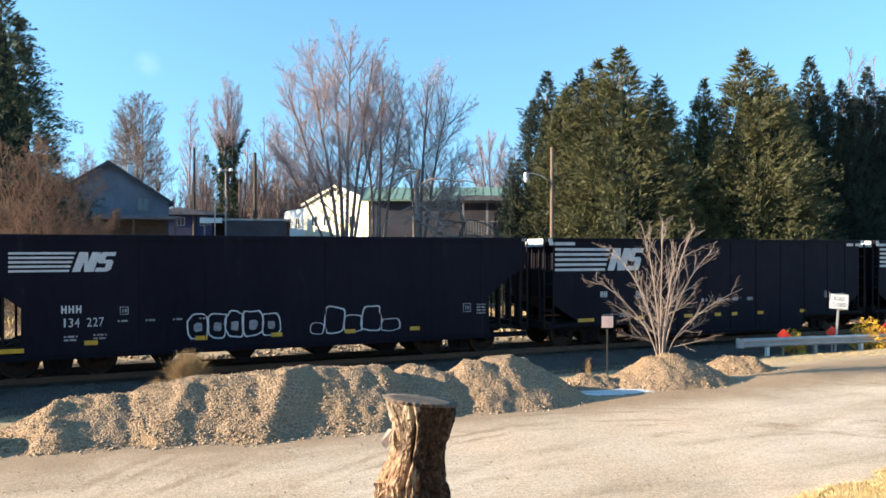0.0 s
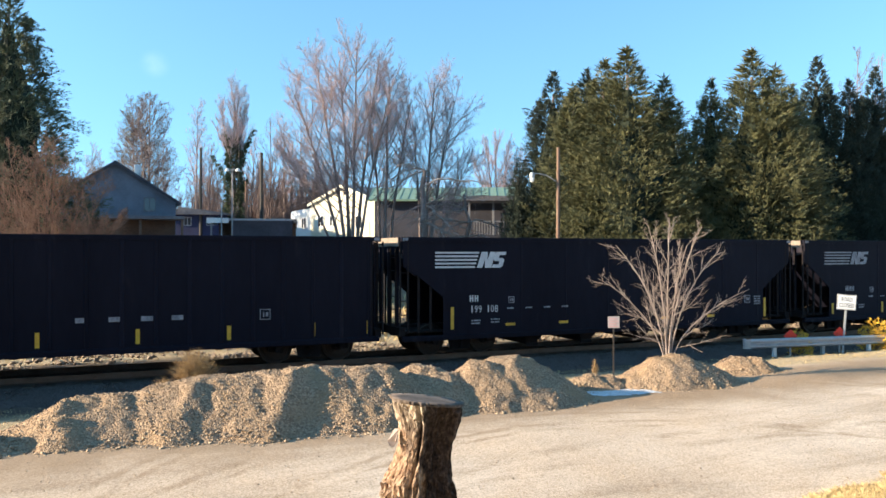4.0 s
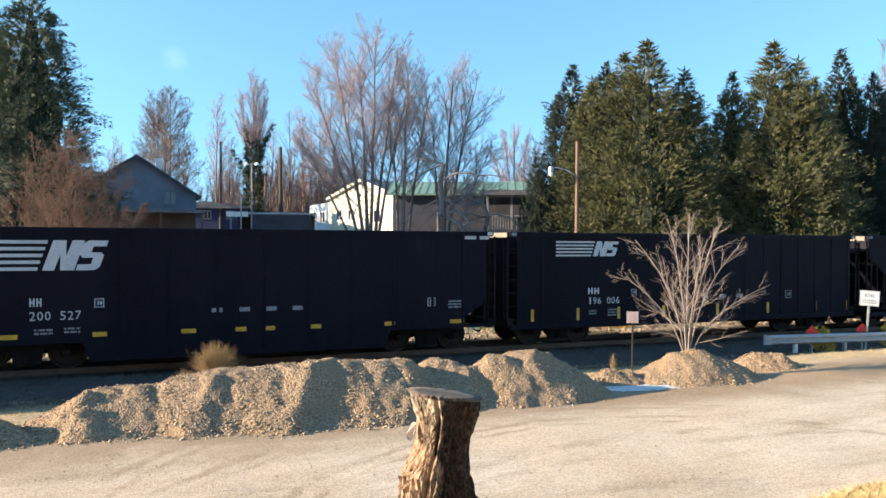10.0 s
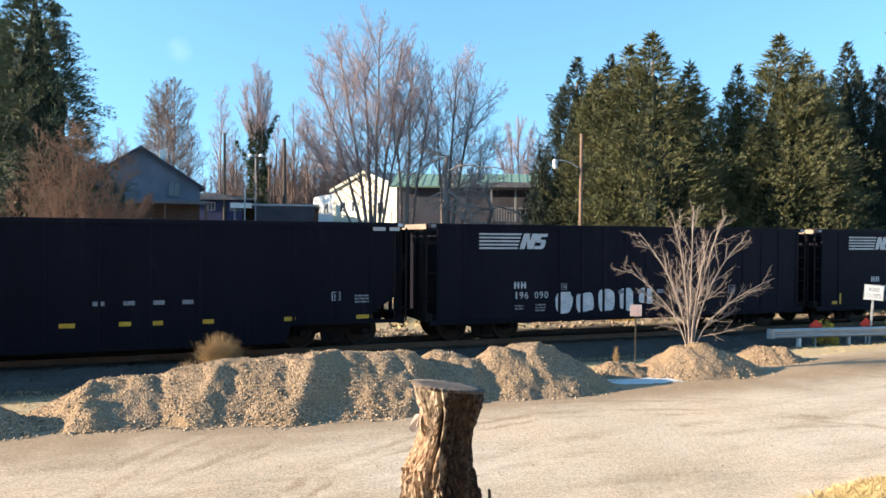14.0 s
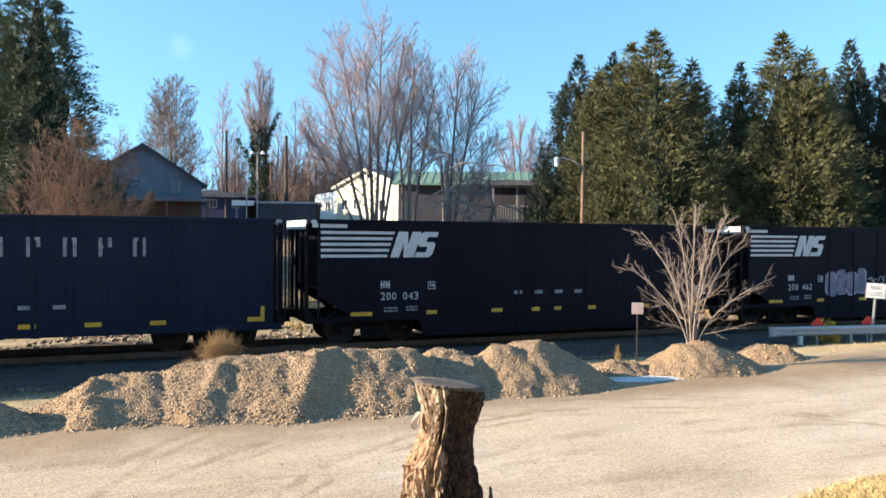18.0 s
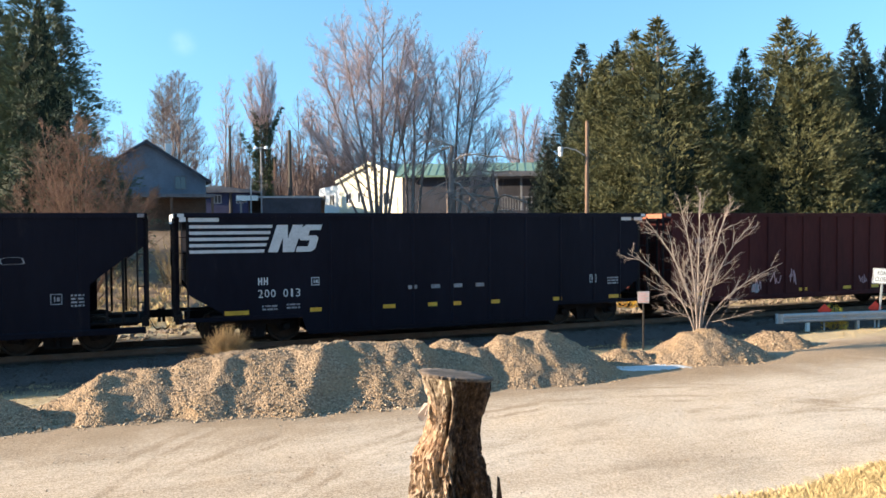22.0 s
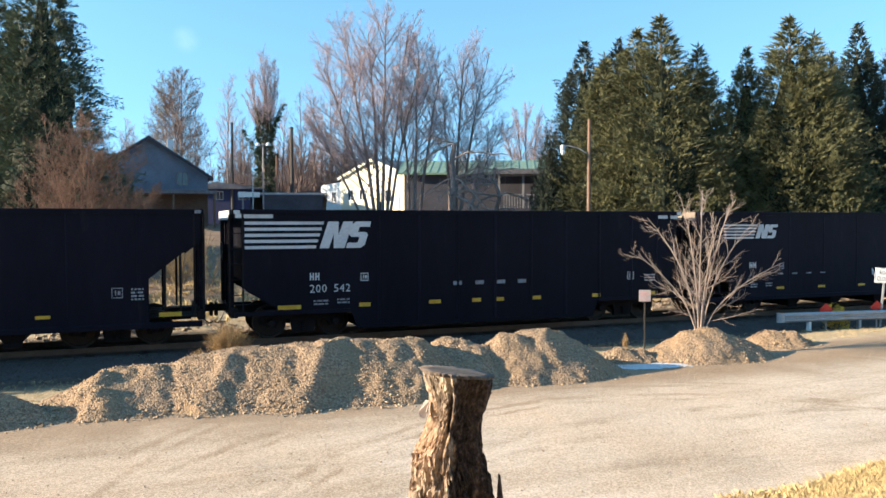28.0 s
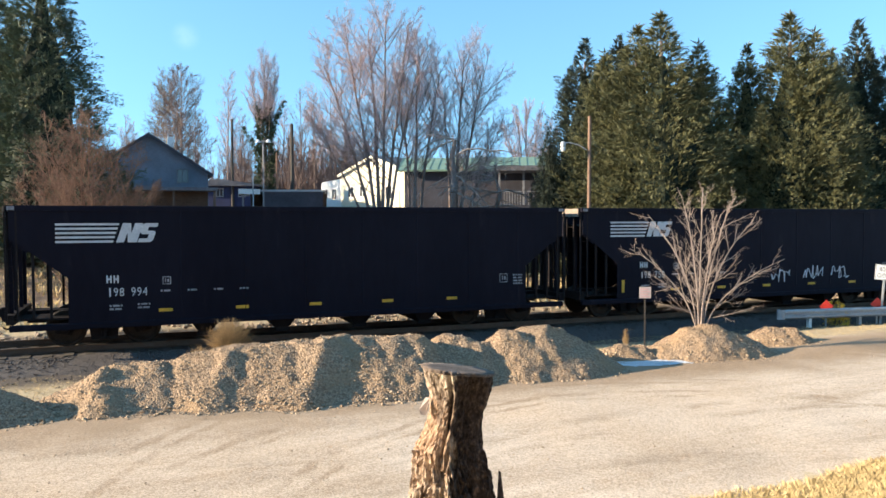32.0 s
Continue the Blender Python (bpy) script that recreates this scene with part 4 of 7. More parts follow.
def car(style, u, label, mat, number_text="", initials=2, extra=None, faded=False, bars=True):
    """One hopper or gondola; u is its trailing end along the train."""
    L = {"g": 14.45, "n": 14.45, "r": 14.5, "h": 15.25}[style]
    c = thing("hopper_car" if style == "h" else "gondola_car", label, "railway car", group="cars of the coal train")
    body, h = M[mat], L / 2
    T, yo = 3.79, Y_SHEET

    def X(o):
        return o - h
    CARS.append((c, u + h))
    # the side sheets
    if style == "g":
        outline = [(0.30, T - 0.08), (0.30, 1.75), (0.42, 1.62), (1.15, 1.18), (1.25, 1.0), (3.25, 1.0), (3.4, 0.56), (L - 3.4, 0.56), (L - 3.25, 1.0), (L - 1.25, 1.0), (L - 1.15, 1.18), (L - 0.42, 1.62), (L - 0.30, 1.75), (L - 0.30, T - 0.08)]
    elif style == "h":
        outline = [(0.12, T - 0.08), (0.12, 3.02), (1.38, 2.02), (1.38, 0.84), (L - 1.38, 0.84), (L - 1.38, 2.02), (L - 0.12, 3.02), (L - 0.12, T - 0.08)]
    else:
        outline = [(0.30, T - 0.08), (0.30, 0.92), (L - 0.30, 0.92), (L - 0.30, T - 0.08)]
    for s in (-1, 1):
        part("side_sheet", Geo().prism([(X(a), b) for a, b in outline], s * (yo - 0.012), s * yo), body, c)
        part("top_chord", Geo().prism([(s * (yo - 0.10), T - 0.12), (s * (yo + 0.035), T - 0.12), (s * (yo + 0.035), T - 0.015), (s * (yo + 0.02), T), (s * (yo - 0.085), T), (s * (yo - 0.10), T - 0.015)], X(0.06), X(L - 0.06), "x"), body, c)
        z = 0.92 if style in "nr" else 0.86
        if style != "g":
            part("side_sill", Geo().prism([(s * (yo - 0.08), z - 0.10), (s * (yo + 0.03), z - 0.10), (s * (yo + 0.03), z + 0.02), (s * (yo + 0.004), z + 0.05), (s * (yo - 0.08), z + 0.05)], X(0.1), X(L - 0.1), "x"), body, c)
        else:
            part("side_sill", Geo().box(X(3.42), X(L - 3.42), min(s * (yo - 0.05), s * (yo + 0.025)), max(s * (yo - 0.05), s * (yo + 0.025)), 0.50, 0.60), body, c)
            for a in (0.1, L - 3.25):
                part("bolster_sill", Geo().box(X(a), X(a + 3.15), min(s * (yo - 0.1), s * (yo + 0.02)), max(s * (yo - 0.1), s * (yo + 0.02)), 0.96, 1.06), body, c)
    # posts
    if style == "g":
        stations = [(k, 0.09, 0.022) for k in (4.05, 5.25, 6.45, 7.65, 8.85, 10.05, 11.25, 12.45, 13.4)]
    elif style == "h":
        stations = [(k, 0.05, 0.010) for k in (4.0, 5.6, 7.2, 8.8, 10.4, 12.0, 13.6)]
    else:
        stations = [(0.36 + 0.805 * k, 0.11, 0.05 if style == "r" else 0.024) for k in range(18)]
    for s in (-1, 1):
        for k, w, d in stations:
            if s < 0 and style == "n" and mat == "carblack" and 1.5 < k < 4.2:
                continue
            lo = 0.62 if style == "g" and 3.4 < k < L - 3.5 else (1.0 if style != "h" else 1.1)
            lo = lo if k < L - 1.4 else 2.15 if style == "h" else lo
            part("side_post", Geo().prism([(X(k - w / 2), s * yo), (X(k - w / 2 + 0.02), s * (yo + d)), (X(k + w / 2 - 0.02), s * (yo + d)), (X(k + w / 2), s * yo)], lo, T - 0.13, "z"), body, c)
    # ends, slope sheets and inside
    for e in (0, 1):
        def E(o):
            return X(o) if e == 0 else X(L - o)
        sg = -1 if e == 0 else 1
        inner = 0.55 if style in "nr" else 2.0 if style == "h" else 0.32
        part("end_sheet", Geo().prism([(E(inner), T - 0.1), (E(inner), 2.95 if style == "h" else 1.9 if style == "g" else 1.0), (E(inner + 0.02), 2.95 if style == "h" else 1.9 if style == "g" else 1.0), (E(inner + 0.02), T - 0.1)], -yo + 0.013, yo - 0.013), body, c)
        if style != "n" and style != "r":
            z0, o1, z1 = (2.97, 3.7, 1.05) if style == "h" else (1.92, 2.2, 1.05)
            part("slope_sheet", Geo().prism([(E(inner), z0), (E(o1), z1), (E(o1 + 0.03), z1), (E(inner + 0.03), z0)], -yo + 0.013, yo - 0.013), body, c)
        part("end_sill", Geo().prism([(E(0.02), 0.92), (E(0.20), 0.92), (E(0.20), 1.16), (E(0.02), 1.16)], -1.5, 1.5), M["under"], c)
        part("end_chord", Geo().box(min(E(0.03), E(0.16)), max(E(0.03), E(0.16)), -yo + 0.10, yo - 0.10, T - 0.14, T - 0.01), body, c)
        # sunward end only: a pale plate paints sunlight onto the end's top
        if e == 0:
            part("end_cap", Geo().box(E(-0.012), E(0.018), -yo + 0.08, yo - 0.08, T - (0.27 if style in "gh" else 0.17), T - 0.02), M["white" if style == "g" else "sunlitoxide" if style == "r" else "sunlitsteel"], c, "end plate coloured as if sunlit")
        for k in (-1.1, -0.4, 0.4, 1.1):
            part("end_stake", Geo().box(min(E(0.05), E(0.14)), max(E(0.05), E(0.14)), k - 0.05, k + 0.05, 1.17, T - 0.15), body, c)
        ladder(c, E(0.16) , -yo + 0.02, 1.0, T - 0.14, 0.34 if style != "h" else 0.24, "x", M["under"])
        ladder(c, E(0.03), -0.95, 1.17, T - 0.14, 0.42, "y", M["under"])
        ladder(c, E(0.03), 1.1, 1.17, T - 0.14, 0.36, "y", M["under"])
        if style == "h":
            for k, o in ((-yo + 0.06, 0.62), (-yo + 0.06, 1.0), (yo - 0.06, 0.62), (yo - 0.06, 1.0)):
                z = 3.0 - (o - 0.3) * 0.82
                part("slope_brace", Geo().box(min(E(o - 0.03), E(o + 0.03)), max(E(o - 0.03), E(o + 0.03)), k - 0.03, k + 0.03, 1.04, z), M["under"], c)
            part("end_deck", Geo().box(min(E(0.1), E(1.6)), max(E(0.1), E(1.6)), -1.35, 1.35, 0.99, 1.03), M["under"], c)
            for s in (-1, 1):
                part("corner_plate", Geo().prism([(E(0.12), 3.4), (E(0.12), 2.95), (E(0.5), 2.65), (E(0.7), 2.9)], s * (yo - 0.05), s * (yo - 0.02)), body, c)
        coupler(c, E(0.02), sg)
        truck(c, E(2.15) if style == "h" else E(2.0), (u, E(2.15) if style == "h" else E(2.0)))
    g = Geo().lathe([(0.02, 0), (0.26, 0), (0.28, 0.02), (0.26, 0.04), (0.24, 0.02)], (0, 0, 0), "x", 18)
    bw = part("brake_wheel", g, M["under"], c)
    bw.matrix_basis = Matrix.Translation((X(-0.02), 0.55, 2.6))
    part("center_sill", Geo().box(X(0.3), X(L - 0.3), -0.17, 0.17, 0.80, 1.12), M["under"], c)
    # floor, doors
    if style == "h":
        for k in (4.6, 6.63, 8.8, 10.75):
            part("hopper_bay", Geo().add([(X(k - 0.5), -1.35, 0.98), (X(k + 0.5), -1.35, 0.98), (X(k + 0.5), 1.35, 0.98), (X(k - 0.5), 1.35, 0.98), (X(k - 0.14), -1.1, 0.44), (X(k + 0.14), -1.1, 0.44), (X(k + 0.14), 1.1, 0.44), (X(k - 0.14), 1.1, 0.44)],
                                      [(0, 1, 2, 3), (7, 6, 5, 4), (0, 4, 5, 1), (1, 5, 6, 2), (2, 6, 7, 3), (3, 7, 4, 0)]), M["under"], c)
            part("bay_frame", Geo().box(X(k - 0.2), X(k + 0.2), -1.16, -1.1, 0.40, 0.50), M["under"], c)
    elif style == "g":
        part("floor_pan", Geo().box(X(3.45), X(L - 3.45), -yo + 0.05, yo - 0.05, 0.54, 0.60), M["under"], c)
        part("floor_pan", Geo().box(X(0.9), X(3.44), -yo + 0.05, yo - 0.05, 1.06, 1.10), M["under"], c)
        part("floor_pan", Geo().box(X(L - 3.44), X(L - 0.9), -yo + 0.05, yo - 0.05, 1.06, 1.10), M["under"], c)
    else:
        part("floor_pan", Geo().box(X(0.35), X(L - 0.35), -yo + 0.05, yo - 0.05, 0.93, 0.99), M["under"], c)
        for k in range(4, 15):
            o = 0.36 + 0.805 * k
            part("cross_bearer", Geo().prism([(-1.5, 0.91), (-1.5, 0.80), (-0.6, 0.68), (0.6, 0.68), (1.5, 0.80), (1.5, 0.91)], X(o - 0.06), X(o + 0.06), "x"), M["under"], c)
    # load of coal below the rim
    coal = Geo()
    nx, ny = 24, 5
    a0 = 0.75
    for j in range(ny + 1):
        for i in range(nx + 1):
            x, y = X(a0 + (L - 2 * a0) * i / nx), -yo + 0.03 + (2 * yo - 0.06) * j / ny
            coal.v.append((x, y, 3.32 + 0.12 * noise.noise((x * 0.8 + u, y, 0)) - 0.1 * (abs(i - nx / 2) / nx * 2) ** 3))
    coal.f = [(j * (nx + 1) + i, j * (nx + 1) + i + 1, (j + 1) * (nx + 1) + i + 1, (j + 1) * (nx + 1) + i) for j in range(ny) for i in range(nx)]
    part("coal_load", coal, M["under"], c, "heaped black coal")
    # markings on the near side
    if style == "g":
        emblem(c, X(0.38), 2.74, 3.40, 0.73, -(yo + 0.004))
        plate(c, "end_stripe", X(0.36), X(1.12), 3.56, 3.66, "white", label="white end stripe")
        plate(c, "end_stripe", X(0.14), X(0.30), 3.56, 3.68, "white", y=-(yo + 0.036), label="white end stripe")
        plate(c, "end_stripe", X(L - 0.98), X(L - 0.62), 3.56, 3.66, "white", label="white end stripe")
        plate(c, "end_stripe", X(L - 0.5), X(L - 0.2), 3.56, 3.66, "white", label="white end stripe")
        marks(c, X(2.10), 2, 1.87, 0.20, 0.11)
        small_print(c, X(2.2), 1.28, 0.40, 2)
        small_print(c, X(2.85), 1.30, 0.35, 2)
        panel_mark(c, X(3.52), 1.82, 0.22)
        for o, w in ((1.23, 0.62), (3.48, 0.32), (5.55, 0.36), (6.9, 0.28), (7.65, 0.28), (8.9, 0.28), (11.0, 0.3), (13.0, 0.45)):
            plate(c, "reflector", X(o), X(o + w), 1.10, 1.21, "yellow")
        for o in (6.3, 7.0, 7.7, 8.4):
            plate(c, "stencil_plate", X(o), X(o + 0.27), 1.62, 1.73, "fadewhite")
        panel_mark(c, X(12.3), 1.62, 0.24)
        small_print(c, X(12.95), 1.72, 0.4, 3)
    elif style == "h":
        emblem(c, X(1.12), 2.88, 2.32, 0.48, -(yo + 0.004), "fadewhite" if faded else "white")
        marks(c, X(2.24), initials, 1.87, 0.19, 0.12, "fadewhite" if faded else "white")
        small_print(c, X(2.3), 1.28, 0.3, 2)
        small_print(c, X(2.95), 1.30, 0.3, 2)
        panel_mark(c, X(3.55), 1.80, 0.2, "fadewhite")
        for o in (3.5, 4.15, 4.8, 5.45):
            small_print(c, X(o), 1.62, 0.24, 1)
        for o in (3.45, 5.35, 7.3, 9.35, 11.3) if bars else ():
            plate(c, "reflector", X(o), X(o + 0.33), 1.11, 1.19, "yellow")
        panel_mark(c, X(13.0), 1.56, 0.26, "fadewhite")
        small_print(c, X(13.45), 1.75, 0.3, 4)
    elif mat == "carblack":
        emblem(c, X(1.65), 3.05, 2.28, 0.47, -(yo + 0.004))
        marks(c, X(2.82), 2, 1.85, 0.20, 0.17)
        small_print(c, X(2.85), 1.30, 0.3, 2)
        small_print(c, X(3.55), 1.32, 0.35, 3)
        panel_mark(c, X(4.45), 1.78, 0.2, "fadewhite")
        for o in (0.78, 2.40, 3.92, 5.68, 7.92, 10.15, 12.4, 13.98) if bars else ():
            plate(c, "reflector", X(o), X(o + 0.10), 1.05, 1.42, "yellow")
        for o in (6.55, 7.3, 8.05, 8.78):
            plate(c, "stencil_plate", X(o), X(o + 0.28), 1.62, 1.74, "fadewhite")
        panel_mark(c, X(11.0), 1.55, 0.28, "fadewhite")
    if number_text:
        o, w = {"g": (2.08, 1.16), "h": (2.25, 0.95), "n": (2.81, 1.2), "r": (2.6, 1.1)}[style]
        if mat == "carblack":
            number(c, number_text, X(o), 1.535, w, 0.215, "fadewhite" if faded else "white")
    # white caps on the end corner
    for k in (0.10, L - 0.26):
        plate(c, "corner_cap", X(k), X(k + 0.16), T - 0.11, T - 0.02, "white" if style == "g" else "fadewhite", y=-(yo + 0.036), label="pale corner cap")
    if extra:
        extra(c, X, L)
    return c


def dark_letters(c, X, o, n, pitch, z, h, w, mat_key, y=None):
    """Big road-name characters as plain framed blocks."""
    y = -(Y_SHEET + 0.004) if y is None else y
    for i in range(n):
        k = X(o + i * pitch)
        g = Geo().box(k, k + w * 0.28, y - 0.004, y, z, z + h).box(k + w * 0.72, k + w, y - 0.004, y, z + (0.0 if i % 2 else h * 0.5), z + h).box(k + w * 0.28, k + w * 0.72, y - 0.004, y, z + h * (0.84 if i % 3 else 0.42), z + h * (1.0 if i % 3 else 0.58))
        part("letter_block", g, M[mat_key], c)


def yellow_bars(c, X, at, z0=1.05, z1=1.42):
    for o in at:
        plate(c, "reflector", X(o), X(o + 0.10), z0, z1, "yellow")


def yellow_rects(c, X, at, z=0.99, w=0.38):
    for o in at:
        plate(c, "reflector", X(o), X(o + w), z, z + 0.11, "yellow", y=-(Y_SHEET + 0.002))


def yellow_ells(c, X, at):
    for o, d in at:
        part("reflector", Geo().box(X(o), X(o + 0.10), -Y_SHEET - 0.008, -Y_SHEET - 0.002, 1.05, 1.45).box(min(X(o + 0.1), X(o + 0.1 + d * 0.38)) if d > 0 else X(o - 0.34), max(X(o + 0.1), X(o + 0.1 + d * 0.38)) if d > 0 else X(o), -Y_SHEET - 0.008, -Y_SHEET - 0.002, 1.05, 1.17), M["yellow"], c)


def tags_bubble(c, X, L):
    yellow_rects(c, X, (5.35, 7.3, 9.35, 11.3, 2.75), 1.08, 0.3)
    yellow_rects(c, X, (0.85,), 0.96, 0.6)
    for i, (o, w, h) in enumerate(((5.15, 0.55, 0.62), (5.65, 0.5, 0.66), (6.1, 0.5, 0.68), (6.55, 0.55, 0.7), (7.05, 0.5, 0.6))):
        blob(c, X(o), 1.12, w, h, "spray", i * 3.1, ring=True)
        blob(c, X(o + w * 0.3), 1.3, w * 0.4, h * 0.35, "fadewhite", i * 1.7)
    for i, (o, w, h) in enumerate(((8.35, 0.4, 0.3), (8.75, 0.6, 0.75), (9.3, 0.55, 0.5), (9.8, 0.65, 0.75), (10.4, 0.6, 0.35))):
        blob(c, X(o), 1.10, w, h, "spray", 20 + i * 2.3, ring=True)


def tags_patches(c, X, L):
    for i, (o, w, h) in enumerate(((4.25, 0.60, 0.62), (5.02, 0.60, 0.58), (5.80, 0.60, 0.72), (6.62, 0.50, 0.74), (7.36, 0.52, 0.52))):
        blob(c, X(o), 1.08 + (0.2 if i == 4 else 0), w, h, "spray", 5 + i * 4.7)


def tags_pink(c, X, L):
    for i, (o, w, h) in enumerate(((5.75, 0.42, 0.85), (6.2, 0.5, 0.62), (6.72, 0.5, 0.72), (7.25, 0.55, 0.82), (7.9, 0.6, 0.85))):
        blob(c, X(o), 1.12, w, h, "spraypink", 40 + i * 2.9, ring=i in (0, 3))
    for i, o in enumerate((9.9, 10.7)):
        blob(c, X(o), 1.45, 0.5, 0.45, "fadewhite", 60 + i, ring=True)
    blob(c, X(11.95), 2.55, 0.5, 0.18, "fadewhite", 77, ring=True)
    yellow_rects(c, X, (1.62,), 1.08, 0.36)


def tags_boxes(c, X, L):
    plate(c, "graffiti", X(8.0), X(8.58), 1.2, 1.55, "fadewhite", label="sprayed pale square")
    for i, o in enumerate((8.75, 9.55)):
        blob(c, X(o), 1.12, 0.65, 0.7, "fadewhite", 90 + i, ring=True)
    yellow_rects(c, X, (0.6, 14.1), 1.05, 0.55)


def scrawl(c, X, o, z, w, h, mat_key, seed):
    """A thin sprayed line that goes up and down."""
    rnd = random.Random(seed)
    g = Geo()
    n = 12
    p = Vector((X(o), -Y_SHEET - 0.006, z + h * 0.5))
    for i in range(n):
        q = Vector((X(o) + w * (i + 1) / n + rnd.uniform(-0.05, 0.05), -Y_SHEET - 0.006, z + rnd.uniform(0.0, h)))
        g.tube(p, q, 0.014, n=4)
        p = q
    part("graffiti", g, M[mat_key], c, "thin pale spray scrawl")


def tags_scrawl(c, X, L):
    for j, (o, z) in enumerate(((7.7, 1.2), (9.2, 1.3), (10.5, 1.3))):
        rnd = random.Random(30 + j)
        g = Geo()
        p = Vector((X(o), -Y_SHEET - 0.006, z + 0.3))
        for i in range(16):
            q = Vector((X(o) + 0.055 * i + rnd.uniform(-0.08, 0.08), -Y_SHEET - 0.006, z + rnd.uniform(0.0, 0.5)))
            g.tube(p, q, 0.016, n=4)
            p = q
        part("graffiti", g, M["spray"], c, "thin pale spray scrawl")
    yellow_bars(c, X, (1.55, 14.0), 1.1, 1.5)


def tags_line(c, X, L):
    rnd = random.Random(77)
    g = Geo()
    p = Vector((X(8.0), -Y_SHEET - 0.006, 1.5))
    for i in range(26):
        q = Vector((X(8.0) + 0.11 * i, -Y_SHEET - 0.006, 1.25 + rnd.uniform(0.0, 0.6)))
        g.tube(p, q, 0.018, n=4)
        p = q
    part("graffiti", g, M["spray"], c, "thin pale spray scrawl")


def tags_mural(c, X, L):
    for i, (o, w, h) in enumerate(((3.85, 0.62, 0.85), (4.4, 0.5, 0.95), (4.85, 0.6, 0.9), (5.4, 0.5, 0.98), (7.0, 0.55, 0.95), (7.5, 0.6, 1.0), (8.05, 0.5, 0.92), (8.5, 0.55, 1.02), (9.0, 0.4, 0.6))):
        blob(c, X(o), 1.30, w, h, "mauve", 120 + i * 1.9)
        blob(c, X(o + 0.04), 1.33, w * 0.92, h * 0.92, "spray", 120 + i * 1.9 + 0.4, ring=True)
    for i in range(3):
        scrawl(c, X, 5.95, 1.32 + 0.2 * i, 0.9, 0.3, "spray", 140 + i)


def tag_small(c, X, L):
    for i in range(3):
        blob(c, X(5.4 + i * 0.2), 1.5 - i * 0.13, 0.22, 0.26, "fadewhite", 150 + i, ring=True)


def old_hopper(c, X, L):
    dark_letters(c, X, 5.79, 8, 0.63, 2.93, 0.30, 0.20, "ghost")
    yellow_bars(c, X, (1.5, 4.2, 6.07, 7.39, 9.45, 10.9, 12.25), 1.02, 1.42)
    yellow_bars(c, X, (13.9,), 1.1, 1.62)
    tag_small(c, X, L)
    for i in range(3):
        blob(c, X(11.25 + i * 0.3), 1.2, 0.28, 0.4, "ghost", 170 + i, ring=True)


def southern_dark(c, X, L):
    dark_letters(c, X, 5.12, 8, 0.79, 2.78, 0.47, 0.30, "fadewhite")
    marks(c, X(2.72), 3, 1.83, 0.18, 0.15, "fadewhite")
    number(c, "139510", X(2.72), 1.47, 1.35, 0.2, "fadewhite")
    plate(c, "stencil_plate", X(2.75), X(3.4), 1.2, 1.3, "white")
    yellow_ells(c, X, ((1.6, 1), (13.8, -1)))
    yellow_rects(c, X, (5.1, 6.6, 8.1, 9.55, 11.05), 1.04)
    for o in (6.6, 7.35, 8.1, 8.85):
        plate(c, "stencil_plate", X(o), X(o + 0.28), 1.5, 1.6, "fadewhite")
    blob(c, X(4.35), 1.15, 0.36, 0.55, "spray", 31)


def red_plain(c, X, L):
    marks(c, X(1.25), 3, 2.78, 0.19, 0.15, "rosewhite")
    number(c, "139978", X(1.25), 2.48, 0.85, 0.19, "rosewhite", y=-(Y_SHEET + 0.056))
    yellow_rects(c, X, (1.2, 5.8, 7.9, 9.3, 10.65, 13.6), 1.04)
    for i, (o, z, w, h) in enumerate(((3.6, 1.08, 0.5, 0.5), (4.45, 1.25, 0.5, 0.55), (5.35, 1.25, 0.3, 0.6), (8.7, 1.2, 0.35, 0.35), (9.3, 1.15, 0.4, 0.45), (9.95, 1.25, 0.4, 0.35), (12.8, 1.15, 0.55, 0.5))):
        scrawl(c, X, o, z, w, h, "spraypink", 200 + i)
    blob(c, X(3.65), 1.05, 0.35, 0.3, "fadewhite", 208)
    blob(c, X(9.35), 1.15, 0.25, 0.3, "spraypink", 209)


def red_named(c, X, L):
    dark_letters(c, X, 4.6, 8, 0.805, 2.82, 0.45, 0.32, "rosewhite")
    number(c, "139793", X(5.55), 2.36, 4.2, 0.26, "rosewhite", y=-(Y_SHEET + 0.056))
    yellow_ells(c, X, ((1.2, 1), (13.6, -1)))
    yellow_rects(c, X, (3.95, 6.3, 8.65, 11.0), 1.04)
    plate(c, "stencil_plate", X(7.0), X(7.5), 1.22, 1.35, "fadewhite")
    plate(c, "stencil_plate", X(7.9), X(8.2), 1.15, 1.3, "fadewhite")


def patch_079(c, X, L):
    yellow_ells(c, X, ((1.2, -1),))
    yellow_rects(c, X, (5.2, 7.4, 9.7), 1.04, 0.26)


BLACK_G = "black gondola car with white stripes emblem and yellow reflectors"
BLACK_N = "black ribbed gondola car with small white emblem and yellow reflectors"
BLACK_H = "black open hopper car with sloped ends and white emblem"
car("g", 18.44, BLACK_G, "carblack")
car("g", 3.49, BLACK_G, "carblack")
car("h", -12.34, "black open hopper car with outlined graffiti on its side", "carblack", "134 227", 3, tags_bubble, bars=False)
car("h", -28.16, "old black hopper car with worn, faded lettering", "carblack", "", 3, old_hopper, faded=True, bars=False)
car("h", -43.97, BLACK_H, "carblack", "199 108", 2, lambda c, X, L: yellow_bars(c, X, (1.62, 13.9), 1.06, 1.72))
car("n", -58.92, BLACK_N, "carblack")
car("g", -73.84, BLACK_G, "carblack", "200 039")
car("h", -89.61, "black open hopper car with a small graffiti scrawl", "carblack", "198 957", 2, tag_small)
car("n", -104.61, BLACK_N, "carblack", "196 006")
car("g", -119.51, BLACK_G, "carblack", "200 527")
